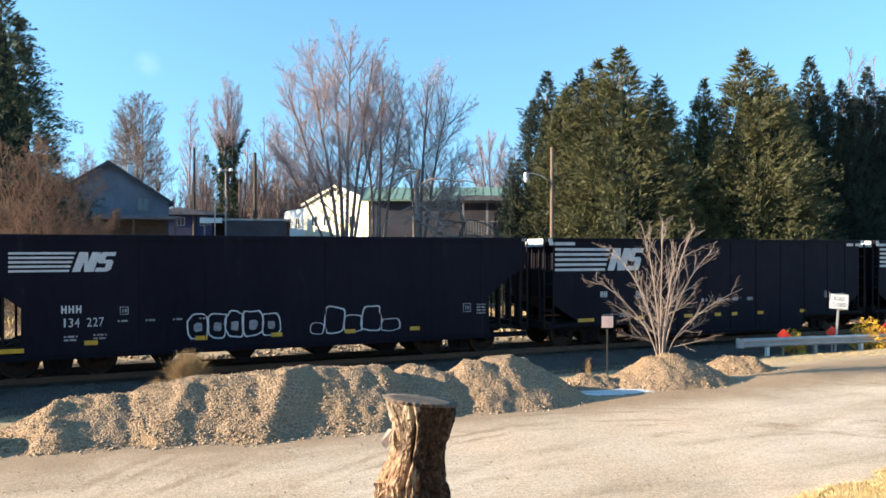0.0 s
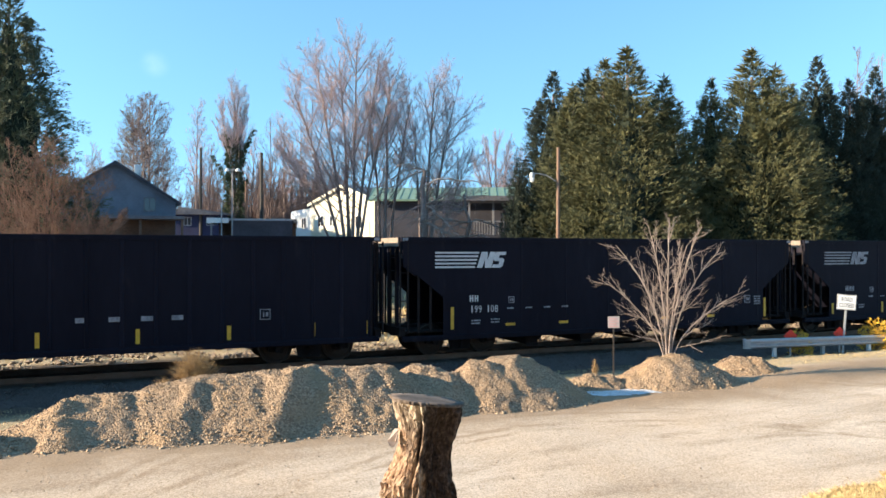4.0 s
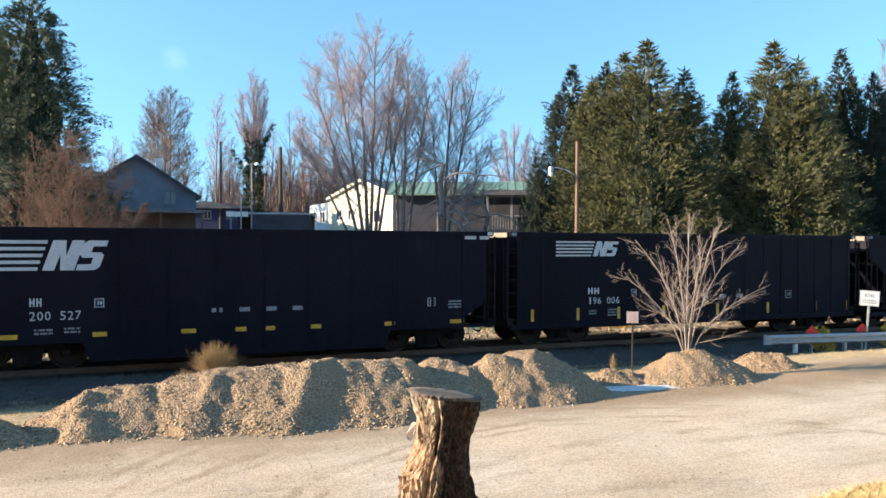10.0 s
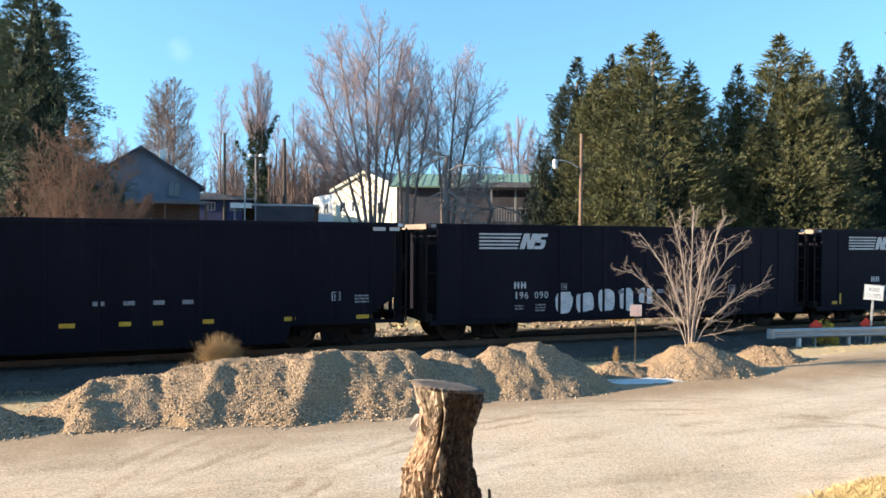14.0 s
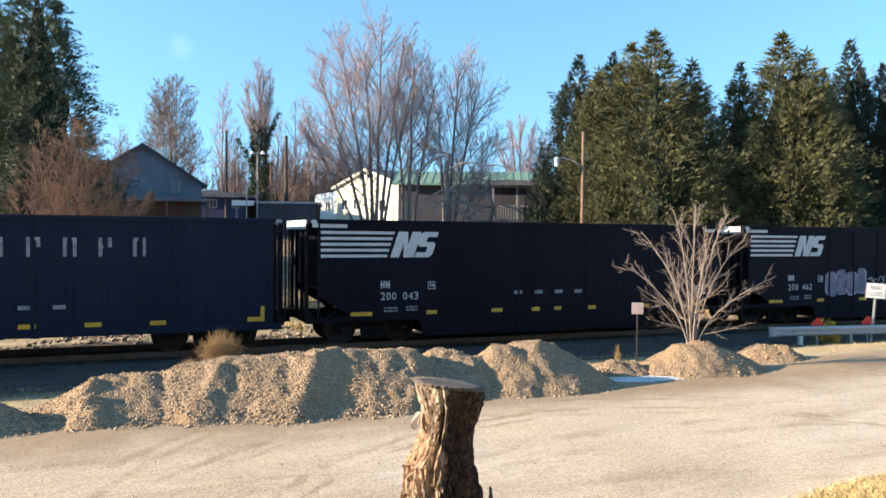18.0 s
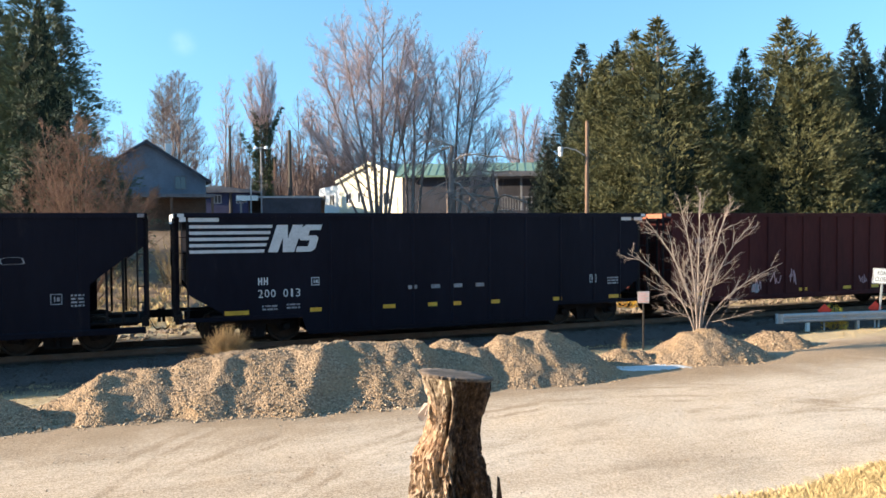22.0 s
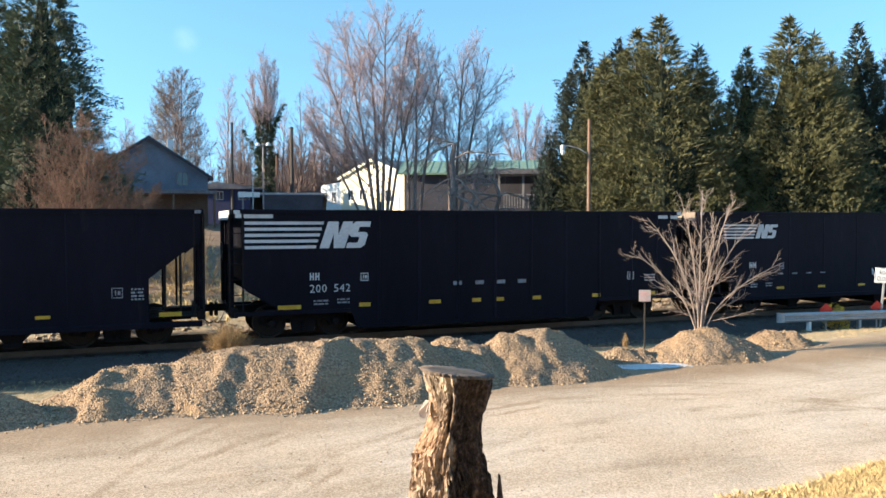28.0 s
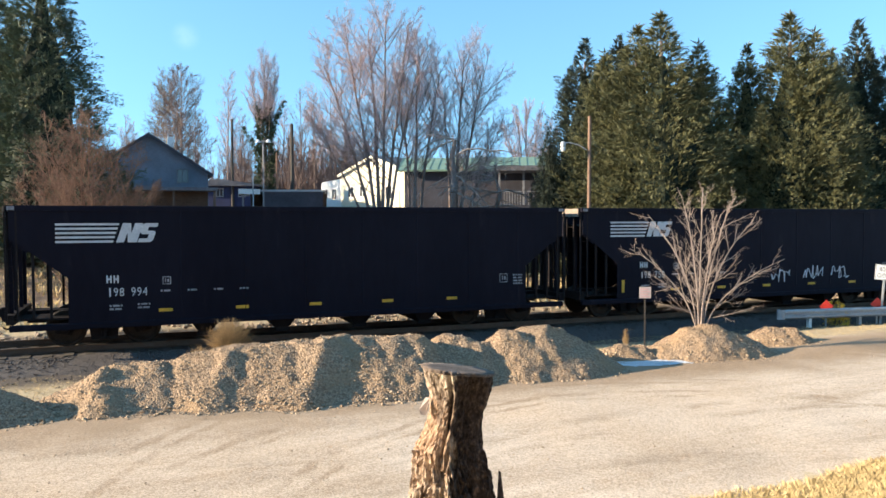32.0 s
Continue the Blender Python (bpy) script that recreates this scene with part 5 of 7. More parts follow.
car("n", -134.48, BLACK_N, "carblack", "196 079", 2, patch_079, bars=False)
car("n", -149.42, "black ribbed gondola car with five pale sprayed patches", "carblack", "196 090", 2, tags_patches, bars=False)
car("g", -164.51, BLACK_G, "carblack")
car("g", -179.59, "black gondola car with pale graffiti beside its number", "carblack", "200 462", 2, tags_mural)
car("g", -194.62, BLACK_G, "carblack", "200 043")
car("n", -209.65, "faded dark blue ribbed gondola car with large pale letters", "carblue", "", 3, southern_dark)
car("r", -224.69, "rust-red ribbed gondola car with scattered graffiti", "carred", "", 3, red_plain)
car("g", -239.79, BLACK_G, "carblack", "200 013")
car("h", -255.63, "black open hopper car with pink graffiti", "carblack", "199 048", 2, tags_pink)
car("r", -270.67, "rust-red ribbed gondola car with large faded letters", "carred", "", 3, red_named)
car("h", -286.35, "black open hopper car with a thin pale scrawl", "carblack", "", 2, tags_line)
car("g", -301.36, BLACK_G, "carblack", "200 542")
car("h", -317.22, "black open hopper car with a pale painted square and graffiti", "carblack", "199 418", 2, tags_boxes)
car("h", -332.99, "black open hopper car with thin scrawls and yellow bars", "carblack", "198 758", 2, tags_scrawl)
car("h", -348.74, BLACK_H, "carblack", "198 994")

# ---- trees ----
def seen_at(px, py, depth):
    """Plan place and height on a straight sight line: offsets from the middle of the view at 1358 to the metre of depth."""
    return (px - 784) / 1358 * depth, 3.4 + (443.4 - py) / 1358 * depth


class Twigs:
    """Quick three-sided branches."""

    def __init__(self):
        self.v, self.f = [], []

    def stick(self, p, q, r, r2, n=3):
        d = q - p
        if d.length < 1e-6:
            return
        d.normalize()
        a = d.orthogonal().normalized()
        b = d.cross(a)
        k = len(self.v)
        for c, rad in ((p, r), (q, r2)):
            for i in range(n):
                o = a * (math.cos(i * math.tau / n) * rad) + b * (math.sin(i * math.tau / n) * rad)
                self.v.append((c.x + o.x, c.y + o.y, c.z + o.z))
        for i in range(n):
            j = (i + 1) % n
            self.f.append((k + i, k + j, k + n + j, k + n + i))

    def mesh(self, name, mat, smooth=True):
        me = bpy.data.meshes.new(name)
        me.from_pydata(self.v, [], self.f)
        me.materials.append(mat)
        if smooth:
            me.polygons.foreach_set("use_smooth", [True] * len(me.polygons))
        return me


def array_mesh(name, v, quads, mat, smooth=False):
    """A mesh from arrays of vertices and four-cornered faces."""
    me = bpy.data.meshes.new(name)
    nv, nf = len(v), len(quads)
    me.vertices.add(nv)
    me.vertices.foreach_set("co", np.asarray(v, dtype=np.float32).ravel())
    me.loops.add(nf * 4)
    me.loops.foreach_set("vertex_index", np.asarray(quads, dtype=np.int32).ravel())
    me.polygons.add(nf)
    me.polygons.foreach_set("loop_start", np.arange(nf, dtype=np.int32) * 4)
    me.update(calc_edges=True)
    if mat:
        me.materials.append(mat)
    if smooth:
        me.polygons.foreach_set("use_smooth", [True] * nf)
    return me


def unit_rows(a):
    return a / np.maximum(1e-9, np.linalg.norm(a, axis=-1, keepdims=True))


def tubes(P, R, sides, rs):
    """Round limbs along many paths at once: P is paths x points x 3, R the radii."""
    n, k, _ = P.shape
    T = unit_rows(np.gradient(P, axis=1))
    A = unit_rows(np.cross(T, rs.normal(0, 1, (n, 1, 3))))
    B = np.cross(T, A)
    w = np.arange(sides) * math.tau / sides
    ring = A[:, :, None, :] * np.cos(w)[None, None, :, None] + B[:, :, None, :] * np.sin(w)[None, None, :, None]
    v = (P[:, :, None, :] + ring * R[:, :, None, None]).reshape(-1, 3)
    i, j, m = np.meshgrid(np.arange(n), np.arange(k - 1), np.arange(sides), indexing="ij")
    a = (i * k + j) * sides
    m2 = (m + 1) % sides
    q = np.stack([a + m, a + m2, a + sides + m2, a + sides + m], -1).reshape(-1, 4)
    return v, q


def joined(pieces):
    n, vs, qs = 0, [], []
    for v, q in pieces:
        vs.append(v)
        qs.append(q + n)
        n += len(v)
    return np.concatenate(vs), np.concatenate(qs)


def branching(lobes, seed, stems, kids, angle, ratio, up, rad, bare=0.25, wander=0.05, taper=0.75, solid=1, spread=0.25, bends=(6, 3, 1, 1)):
    """Limbs that fork and fork again within the lobes of a crown; gives the stout and the fine pieces."""
    rs = np.random.RandomState(seed)
    lob = np.array(lobes, dtype=float)

    def inside(p):
        return (((p[:, None, :] - lob[None, :, :3]) / lob[None, :, 3:]) ** 2).sum(2).min(1) < 1
    ends = np.array(stems, dtype=float)
    n, K = len(ends), 10
    u = np.linspace(0, 1, K + 1)[None, :, None]
    foot = np.concatenate([ends[:, :2] * 0.04, np.full((n, 1), -0.25)], 1)[:, None, :]
    ctrl = (ends * (spread, spread, 0.55))[:, None, :]
    P = (1 - u) ** 2 * foot + 2 * u * (1 - u) * ctrl + u * u * ends[:, None, :]
    L = np.linalg.norm(ends, axis=1)
    P[:, 1:] += np.cumsum(rs.normal(0, 0.02, (n, K, 3)), 1) * (L / K)[:, None, None]
    R = rad[0] * (L / L.max())[:, None] * (1 - 0.85 * u[:, :, 0]) + 0.004
    stout, fine = [tubes(P, R, 8, rs)], []
    for lev, m in enumerate(kids):
        n, K0 = len(P), P.shape[1] - 1
        low = bare if lev == 0 else 0.10
        t = low + (1 - low) * (np.arange(m)[None, :] + rs.uniform(0, 1, (n, m))) / m
        t = np.minimum(t, 0.999).ravel()
        par = np.repeat(np.arange(n), m)
        i = (t * K0).astype(int)
        f = (t * K0 - i)[:, None]
        s = P[par, i] * (1 - f) + P[par, i + 1] * f
        axis = unit_rows(P[par, i + 1] - P[par, i])
        side = unit_rows(np.cross(axis, rs.normal(0, 1, (len(par), 3))))
        # the lowest limbs spread widest
        a = np.radians(angle[lev] + rs.uniform(-11, 11, len(par)) + (24 * (0.5 - t) if lev == 0 else 0))[:, None]
        d = axis * np.cos(a) + side * np.sin(a)
        ln = L[par] * ratio[lev] * rs.uniform(0.65, 1.2, len(par)) * (1.15 - taper * t)
        K = bends[lev]
        turn = np.cumsum(rs.normal(0, wander, (len(par), K, 3)), 1) + np.linspace(0, 1, K)[None, :, None] * np.array((0, 0, up[lev]))
        step = unit_rows(d[:, None, :] + turn) / K
        way = np.concatenate([np.zeros((len(par), 1, 3)), np.cumsum(step, 1)], 1)
        for _ in range(5):
            out = ~inside(s + way[:, -1] * ln[:, None])
            ln[out] *= 0.72
        keep = inside(s + way[:, -1] * ln[:, None])
        r0 = np.minimum(rad[lev + 1], np.maximum(0.6 * rad[lev + 1], 0.75 * (R[par, i] * (1 - f[:, 0]) + R[par, i + 1] * f[:, 0])))[keep]
        P = (s[:, None, :] + way * ln[:, None, None])[keep]
        L = ln[keep]
        R = r0[:, None] * np.linspace(1, 0.4, K + 1)[None, :]
        (stout if lev < solid else fine).append(tubes(P, R, 5 if lev == 0 else 3, rs))
    return joined(stout), joined(fine)


def bare_tree(name, label, x, y, lobes, seed, stems, bark="bark", twigs="twig", z=None, **spec):
    stout, fine = branching(lobes, seed, stems, **spec)
    t = thing(name, label, "tree", Matrix.Translation((x, y, ground_z(x, y) if z is None else z)))
    part("trunk", array_mesh("trunk", *stout, M[bark], True), None, t)
    part("crown", array_mesh("crown", *fine, M[twigs], True), None, t)
    return t


BIG = dict(kids=(24, 10, 7, 4), angle=(45, 40, 38, 36), ratio=(0.42, 0.48, 0.46, 0.70), up=(0.38, 0.35, 0.25, 0.2), rad=(0.14, 0.030, 0.011, 0.0085, 0.007), bare=0.24, wander=0.05, spread=0.42)
THIN = dict(kids=(24, 8, 5, 3), angle=(42, 38, 36, 36), ratio=(0.32, 0.46, 0.5, 0.70), up=(0.40, 0.30, 0.25, 0.2), rad=(0.12, 0.034, 0.018, 0.014, 0.012), bare=0.2, wander=0.06)



def crown_at(px, py, wide, high, dep, foot_px, back=1.0):
    """A crown lobe whose middle is on a sight line, from a foot on another."""
    x, z = seen_at(px, py, dep)
    fx, _ = seen_at(foot_px, 400, dep)
    return (x - fx, 0.0, z - ground_z(fx, dep), wide / 1358 * dep, wide / 1358 * dep * back, high / 1358 * dep)


def foot(px, dep):
    return seen_at(px, 400, dep)[0], dep


# the many-stemmed trees behind the track
bare_tree("shade_tree", "tall bare many-stemmed tree with purplish winter twigs", *foot(612, 45),
          [crown_at(594, 165, 122, 132, 45, 612, 0.8), crown_at(556, 235, 95, 108, 45, 612, 0.8), crown_at(640, 150, 78, 108, 45, 612, 0.8)], 11,
          [(-3.4, 0.4, 11.2), (-2.0, -0.8, 12.6), (-0.8, 0.9, 13.4), (0.4, -0.5, 13.6), (1.4, 0.5, 12.8), (2.2, -0.5, 11.2), (-4.3, 0.0, 8.4)], **BIG)
bare_tree("shade_tree", "tall bare tree with forked grey stems", *foot(668, 46),
          [crown_at(690, 188, 66, 108, 46, 668, 0.9), crown_at(672, 245, 66, 95, 46, 668, 0.9)], 12,
          [(-0.9, 0.5, 10.4), (0.5, -0.6, 12.0), (1.6, 0.4, 11.2)], **BIG)
bare_tree("shade_tree", "bare tree with dark trunk and drooping low limbs", *foot(738, 47),
          [crown_at(768, 186, 84, 104, 47, 738, 0.9), crown_at(775, 270, 82, 74, 47, 738, 0.9), crown_at(800, 335, 80, 48, 47, 738, 0.8)], 13,
          [(0.6, 0, 12.0), (1.9, 0.4, 11.2), (-0.6, 0.3, 9.6), (3.0, -0.3, 7.6)], **dict(BIG, angle=(42, 40, 38, 38)))
# broken low limbs hang before the green-roofed house
def broken_tree(px, dep, seed, count, high, r0):
    """A storm-broken trunk with long bare limbs hanging from it."""
    x, _ = seen_at(px, 400, dep)
    rnd = random.Random(seed)
    t = thing("broken_tree", "storm-broken bare tree with pale hanging limbs", "tree", Matrix.Translation((x, dep, ground_z(x, dep))))
    g = Twigs()
    p = Vector((0, 0, -0.3))
    axis = [p]
    for k in range(7):
        q = Vector((rnd.gauss(0, 0.1), rnd.gauss(0, 0.1), high * (k + 1) / 7))
        g.stick(p, q, r0 * (1 - 0.09 * k), r0 * (1 - 0.09 * (k + 1)), 8)
        p = q
        axis.append(p)
    part("trunk", g.mesh("trunk", M["bark"]), None, t)
    for i in range(count):
        g = Twigs()
        side = rnd.choice((-1, 1, 1))
        p, d = axis[rnd.randint(3, 7)].copy(), Vector((side, rnd.gauss(-0.3, 0.4), rnd.uniform(-0.5, 0.5))).normalized()
        r = rnd.uniform(0.035, 0.07)
        for k in range(7):
            q = p + d * rnd.uniform(0.35, 0.75)
            g.stick(p, q, r, r * 0.84, 5)
            for j in range(2):
                e = (d + Vector((rnd.gauss(0, 0.5), rnd.gauss(0, 0.5), rnd.gauss(-0.3, 0.5)))).normalized()
                m = q + e * rnd.uniform(0.3, 0.8)
                g.stick(q, m, r * 0.45, r * 0.3)
                g.stick(m, m + (e + Vector((rnd.gauss(0, 0.4), 0, -0.5))).normalized() * rnd.uniform(0.2, 0.6), r * 0.3, r * 0.12)
            d = (d + Vector((rnd.gauss(0, 0.2), rnd.gauss(0, 0.15), rnd.gauss(-0.10, 0.2)))).normalized()
            p, r = q, r * 0.84
        part("limb", g.mesh("limb", M["palebark"]), None, t)


broken_tree(740, 44, 14, 15, 7.0, 0.32)
broken_tree(812, 45, 15, 9, 5.6, 0.2)
bare_tree("shade_tree", "distant bare tree with pale fan of twigs", *foot(868, 80),
          [crown_at(866, 245, 52, 64, 80, 868), crown_at(872, 290, 60, 44, 80, 868)], 16, [(-2.4, 0, 9.5), (-1.2, 0, 11), (0, 0, 11.6), (1.2, 0, 11), (2.2, 0, 9.5)], **dict(THIN, angle=(26, 30, 32, 32)))
bare_tree("shade_tree", "dense cone-shaped tan-twigged tree behind the blue house", *foot(226, 72),
          [crown_at(224, 228, 30, 60, 72, 226), crown_at(226, 275, 52, 60, 72, 226), crown_at(228, 320, 66, 55, 72, 226)], 17, [(-0.2, 0, 13.4), (0.2, 0.2, 12.0)], "bark", "tantwig",
          **dict(THIN, kids=(60, 10, 5, 3), angle=(64, 44, 38, 36), ratio=(0.34, 0.42, 0.5, 0.7), bare=0.05))
bare_tree("shade_tree", "dark bare spreading tree beside the blue house", *foot(252, 62),
          [crown_at(240, 236, 70, 78, 62, 252), crown_at(236, 290, 84, 60, 62, 252)], 117, [(0.0, 0, 12.4), (-1.2, 0.3, 11.0)], "bark", "fartwig", **dict(THIN, kids=(34, 9, 5, 3), angle=(50, 42, 38, 36), ratio=(0.44, 0.46, 0.5, 0.7), bare=0.25))
bare_tree("shade_tree", "slender distant bare tree", *foot(334, 85),
          [crown_at(332, 205, 34, 62, 85, 334), crown_at(336, 275, 36, 55, 85, 334)], 18, [(0, 0, 15.5), (0.6, 0.2, 12)], **THIN)
ivy_tree = bare_tree("shade_tree", "bare tree with an ivy-clad trunk", *foot(402, 78),
                     [crown_at(397, 175, 33, 62, 78, 402), crown_at(400, 228, 44, 34, 78, 402)], 19, [(0, 0, 16.0), (-1.4, 0, 14.5), (1.2, 0, 15.0), (0.5, 0.4, 15.5)], **dict(THIN, angle=(26, 30, 32, 32), bare=0.4))
for px, py, dep, s in ((468, 205, 90, 20), (492, 225, 85, 21), (520, 215, 90, 22), (545, 235, 95, 23), (275, 225, 95, 24), (150, 250, 90, 25), (1500, 78, 75, 26), (1545, 92, 80, 27), (910, 250, 110, 28), (438, 240, 95, 29), (365, 250, 92, 30)):
    w = 30 + s % 3 * 8
    top = crown_at(px, py, w, 62, dep, px)[2]
    bare_tree("shade_tree", "thin distant bare tree", *foot(px, dep), [crown_at(px, py + 62, w, 62, dep, px), crown_at(px + 4, py + 110, w * 0.9, 60, dep, px)], s, [(0, 0, top * 0.97), (0.7, 0.3, top * 0.8)], "bark", "twig" if s % 2 else "fartwig", **dict(THIN, kids=(18, 6, 4, 3)))
# a rounded red-brown tree close behind the track
bare_tree("ornamental_tree", "rounded many-stemmed bare tree with red-brown twigs", *foot(70, 30),
          [crown_at(66, 362, 128, 134, 30, 70, 0.9), crown_at(70, 400, 145, 110, 30, 70, 0.9)], 31,
          [(-2.8, 0, 4.6), (-2.0, 0.7, 5.8), (-1.1, -0.7, 6.7), (-0.2, 0.3, 7.2), (0.6, -0.5, 7.1), (1.4, 0.6, 6.3), (2.2, 0, 5.4), (0.2, -1.3, 6.2), (3.2, -0.4, 4.4), (-0.6, 1.2, 5.8), (-3.2, -0.6, 3.2), (3.4, 0.5, 3.0), (2.6, 0.9, 4.8), (2.7, -0.9, 4.0), (-2.6, 0.8, 4.4)], "redtwig", "redtwig",
          kids=(20, 9, 6, 3), angle=(42, 40, 38, 36), ratio=(0.42, 0.5, 0.5, 0.65), up=(0.30, 0.2, 0.2, 0.1), rad=(0.040, 0.015, 0.0095, 0.007, 0.0052), bare=0.06, wander=0.08, spread=0.5)


def leaf_mass(me_name, rnd, spots, mat, size, blades=5, slim=0.11):
    """Many small sprays; spots are (place, outward way, size factor)."""
    c = np.array([tuple(p) for p, _, _ in spots])
    o = np.array([tuple(d) for _, d, _ in spots])
    return spray_mesh(me_name, np.random.RandomState(rnd.randrange(1 << 30)), c, o, np.array([f for _, _, f in spots]), mat, size, blades, slim)


def spray_mesh(me_name, rs, c, o, k, mat, size, blades, slim, loose=0.45):
    c, o, k = np.repeat(c, blades, 0), np.repeat(o, blades, 0), np.repeat(k, blades)[:, None]
    n = len(c)
    d = unit_rows(o + rs.normal((0, 0, 0.12), (loose, loose, loose), (n, 3)))
    w = unit_rows(np.cross(d, rs.normal(0, 1, (n, 3)))) * size * slim * k
    e = c + d * size * k * rs.uniform(0.6, 1.2, (n, 1))
    m = c * 0.5 + e * 0.5
    v = np.stack([c, m + w, e, m - w], 1).reshape(-1, 3)
    return array_mesh(me_name, v, np.arange(n * 4).reshape(-1, 4), mat)


def ivy():
    rnd = random.Random(3)
    spots = []
    for i in range(1900):
        z = rnd.uniform(0, 11.5)
        a = rnd.uniform(0, math.tau)
        r = (1.05 - 0.035 * z) * (0.55 + 0.45 * rnd.random()) * (1 + 0.55 * noise.noise((a, z * 0.8, 0)))
        o = Vector((math.cos(a), math.sin(a), 0))
        spots.append((o * r + Vector((0, 0, z)), o, rnd.uniform(0.6, 1.1)))
    for ax, az, bx, bz, w in ((0, 6.4, -2.3, 9.6, 0.5), (0, 8.0, 1.5, 10.9, 0.45), (0.3, 9.4, 2.1, 12.2, 0.3), (-0.2, 9.0, -1.0, 12.0, 0.35), (0.2, 5.0, 1.3, 7.2, 0.3)):
        for i in range(170):
            u = rnd.random()
            k = w * (1.1 - u)
            o = Vector((rnd.gauss(0, 1), rnd.gauss(0, 1), 0.4)).normalized()
            spots.append((Vector((ax + (bx - ax) * u + rnd.gauss(0, k * 0.6), rnd.gauss(0, k), az + (bz - az) * u ** 1.3 + rnd.gauss(0, k * 0.7))), o, rnd.uniform(0.5, 1.0)))
    part("ivy", leaf_mass("ivy", rnd, spots, M["ivy"], 0.4), None, ivy_tree, "dark green ivy")


ivy()


def conifer_meshes(seed, mat, height=12.0, radius=2.8, plumes=680, taper=0.74, size=0.20, rise=(0.7, 1.7), leaders=7, long=1.0, tuck=(0.45, 0.90), core=0.52):
    """Crown and dark shade-coloured core of a dense evergreen: separate feathery plumes with deep gaps between them,
    and pointed leaders.
    """
    rs = np.random.RandomState(seed)

    def reach(h, a):
        k = max(0.0, 1 - h / 0.97) ** taper
        lump = 0.92 + 0.34 * noise.noise((math.cos(a) * 1.4 + seed, math.sin(a) * 1.4, h * height * 0.45)) + 0.24 * noise.noise((math.cos(a) * 3.5 + seed, math.sin(a) * 3.5, h * height * 1.1))
        return radius * k * lump * (0.82 + 0.18 * smooth(0, 0.12, h))
    C, O, K = [], [], []

    def plume(start, way, length, fat, count):
        u = rs.uniform(0, 1, count) ** 0.85
        j = fat * (1 - u) ** 0.6 * (0.35 + u)
        off = rs.normal(0, 1, (count, 3)) * j[:, None] * (1, 1, 0.8)
        C.append(start + way * (length * u)[:, None] + off)
        O.append(unit_rows(way + off / max(fat, 1e-3) * 0.45))
        K.append(rs.uniform(0.6, 1.1, count) * (1 - 0.35 * u))
    for i in range(plumes):
        h, a = 0.01 + 0.90 * (1 - (1 - rs.uniform()) ** 0.70), rs.uniform(0, math.tau)
        r = reach(h, a) * rs.uniform(*tuck)
        way = np.array((math.cos(a), math.sin(a), rs.uniform(*rise)))
        way /= np.linalg.norm(way)
        size_here = (0.35 + 0.65 * min(1, r / 1.6)) * rs.uniform(0.65, 1.2) * long
        plume(np.array((math.cos(a) * r, math.sin(a) * r, h * height - 0.3)), way, 1.1 * size_here, 0.18 * size_here, 27)
    n = 3000
    h, a = 1 - (1 - rs.uniform(0, 1, n)) ** 0.7, rs.uniform(0, math.tau, n)
    r = np.array([reach(p, q) for p, q in zip(h, a)]) * rs.uniform(0.55, 0.86, n)
    C.append(np.stack([np.cos(a) * r, np.sin(a) * r, h * height], 1))
    O.append(unit_rows(np.stack([np.cos(a), np.sin(a), np.full(n, 0.6)], 1)))
    K.append(rs.uniform(1.1, 1.9, n))
    for q in range(leaders):
        far = 0.0 if q == 0 else rs.uniform(0.22, 0.66) * radius
        a0 = q * 2.4 + rs.uniform(-0.5, 0.5)
        tip = height if q == 0 else height * (1 - (far / radius) ** (1 / taper)) * rs.uniform(0.97, 1.03) + rs.uniform(0.3, 1.1)
        foot_ = np.array((math.cos(a0) * far, math.sin(a0) * far, 0))
        for i in range(44):
            d = 2.6 * rs.uniform(0, 1) ** 1.1
            a = rs.uniform(0, math.tau)
            way = np.array((math.cos(a), math.sin(a), rs.uniform(0.4, 1.0)))
            way /= np.linalg.norm(way)
            plume(foot_ + (0, 0, tip - d - 0.12), way, 0.04 + 0.24 * d, 0.015 + 0.035 * d, 13)
        plume(foot_ + (0, 0, tip - 1.0), np.array((0, 0, 1.0)), 0.95, 0.015, 10)
    # solid near-black core: its colour paints the shade between the plumes
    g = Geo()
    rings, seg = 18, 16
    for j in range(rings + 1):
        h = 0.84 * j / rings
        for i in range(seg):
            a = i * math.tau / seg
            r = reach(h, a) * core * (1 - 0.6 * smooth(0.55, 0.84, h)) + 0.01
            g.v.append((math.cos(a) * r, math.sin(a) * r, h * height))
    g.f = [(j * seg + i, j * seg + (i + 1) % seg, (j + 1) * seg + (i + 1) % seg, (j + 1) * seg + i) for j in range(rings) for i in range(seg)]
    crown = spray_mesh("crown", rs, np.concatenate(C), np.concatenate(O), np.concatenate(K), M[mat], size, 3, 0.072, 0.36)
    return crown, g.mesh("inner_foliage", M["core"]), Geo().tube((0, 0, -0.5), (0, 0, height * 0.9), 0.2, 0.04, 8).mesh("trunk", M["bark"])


def conifer(name, label, x, y, top, radius, meshes, turn, height=12.0, base=2.8):
    z = ground_z(x, y)
    t = thing(name, label, "tree", Matrix.Translation((x, y, z)))
    m = Matrix.Rotation(turn, 4, "Z") @ Matrix.Diagonal((1.1 * radius / base, 1.1 * radius / base, (top - z) / height, 1))
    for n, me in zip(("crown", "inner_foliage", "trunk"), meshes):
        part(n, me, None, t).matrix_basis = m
    return t


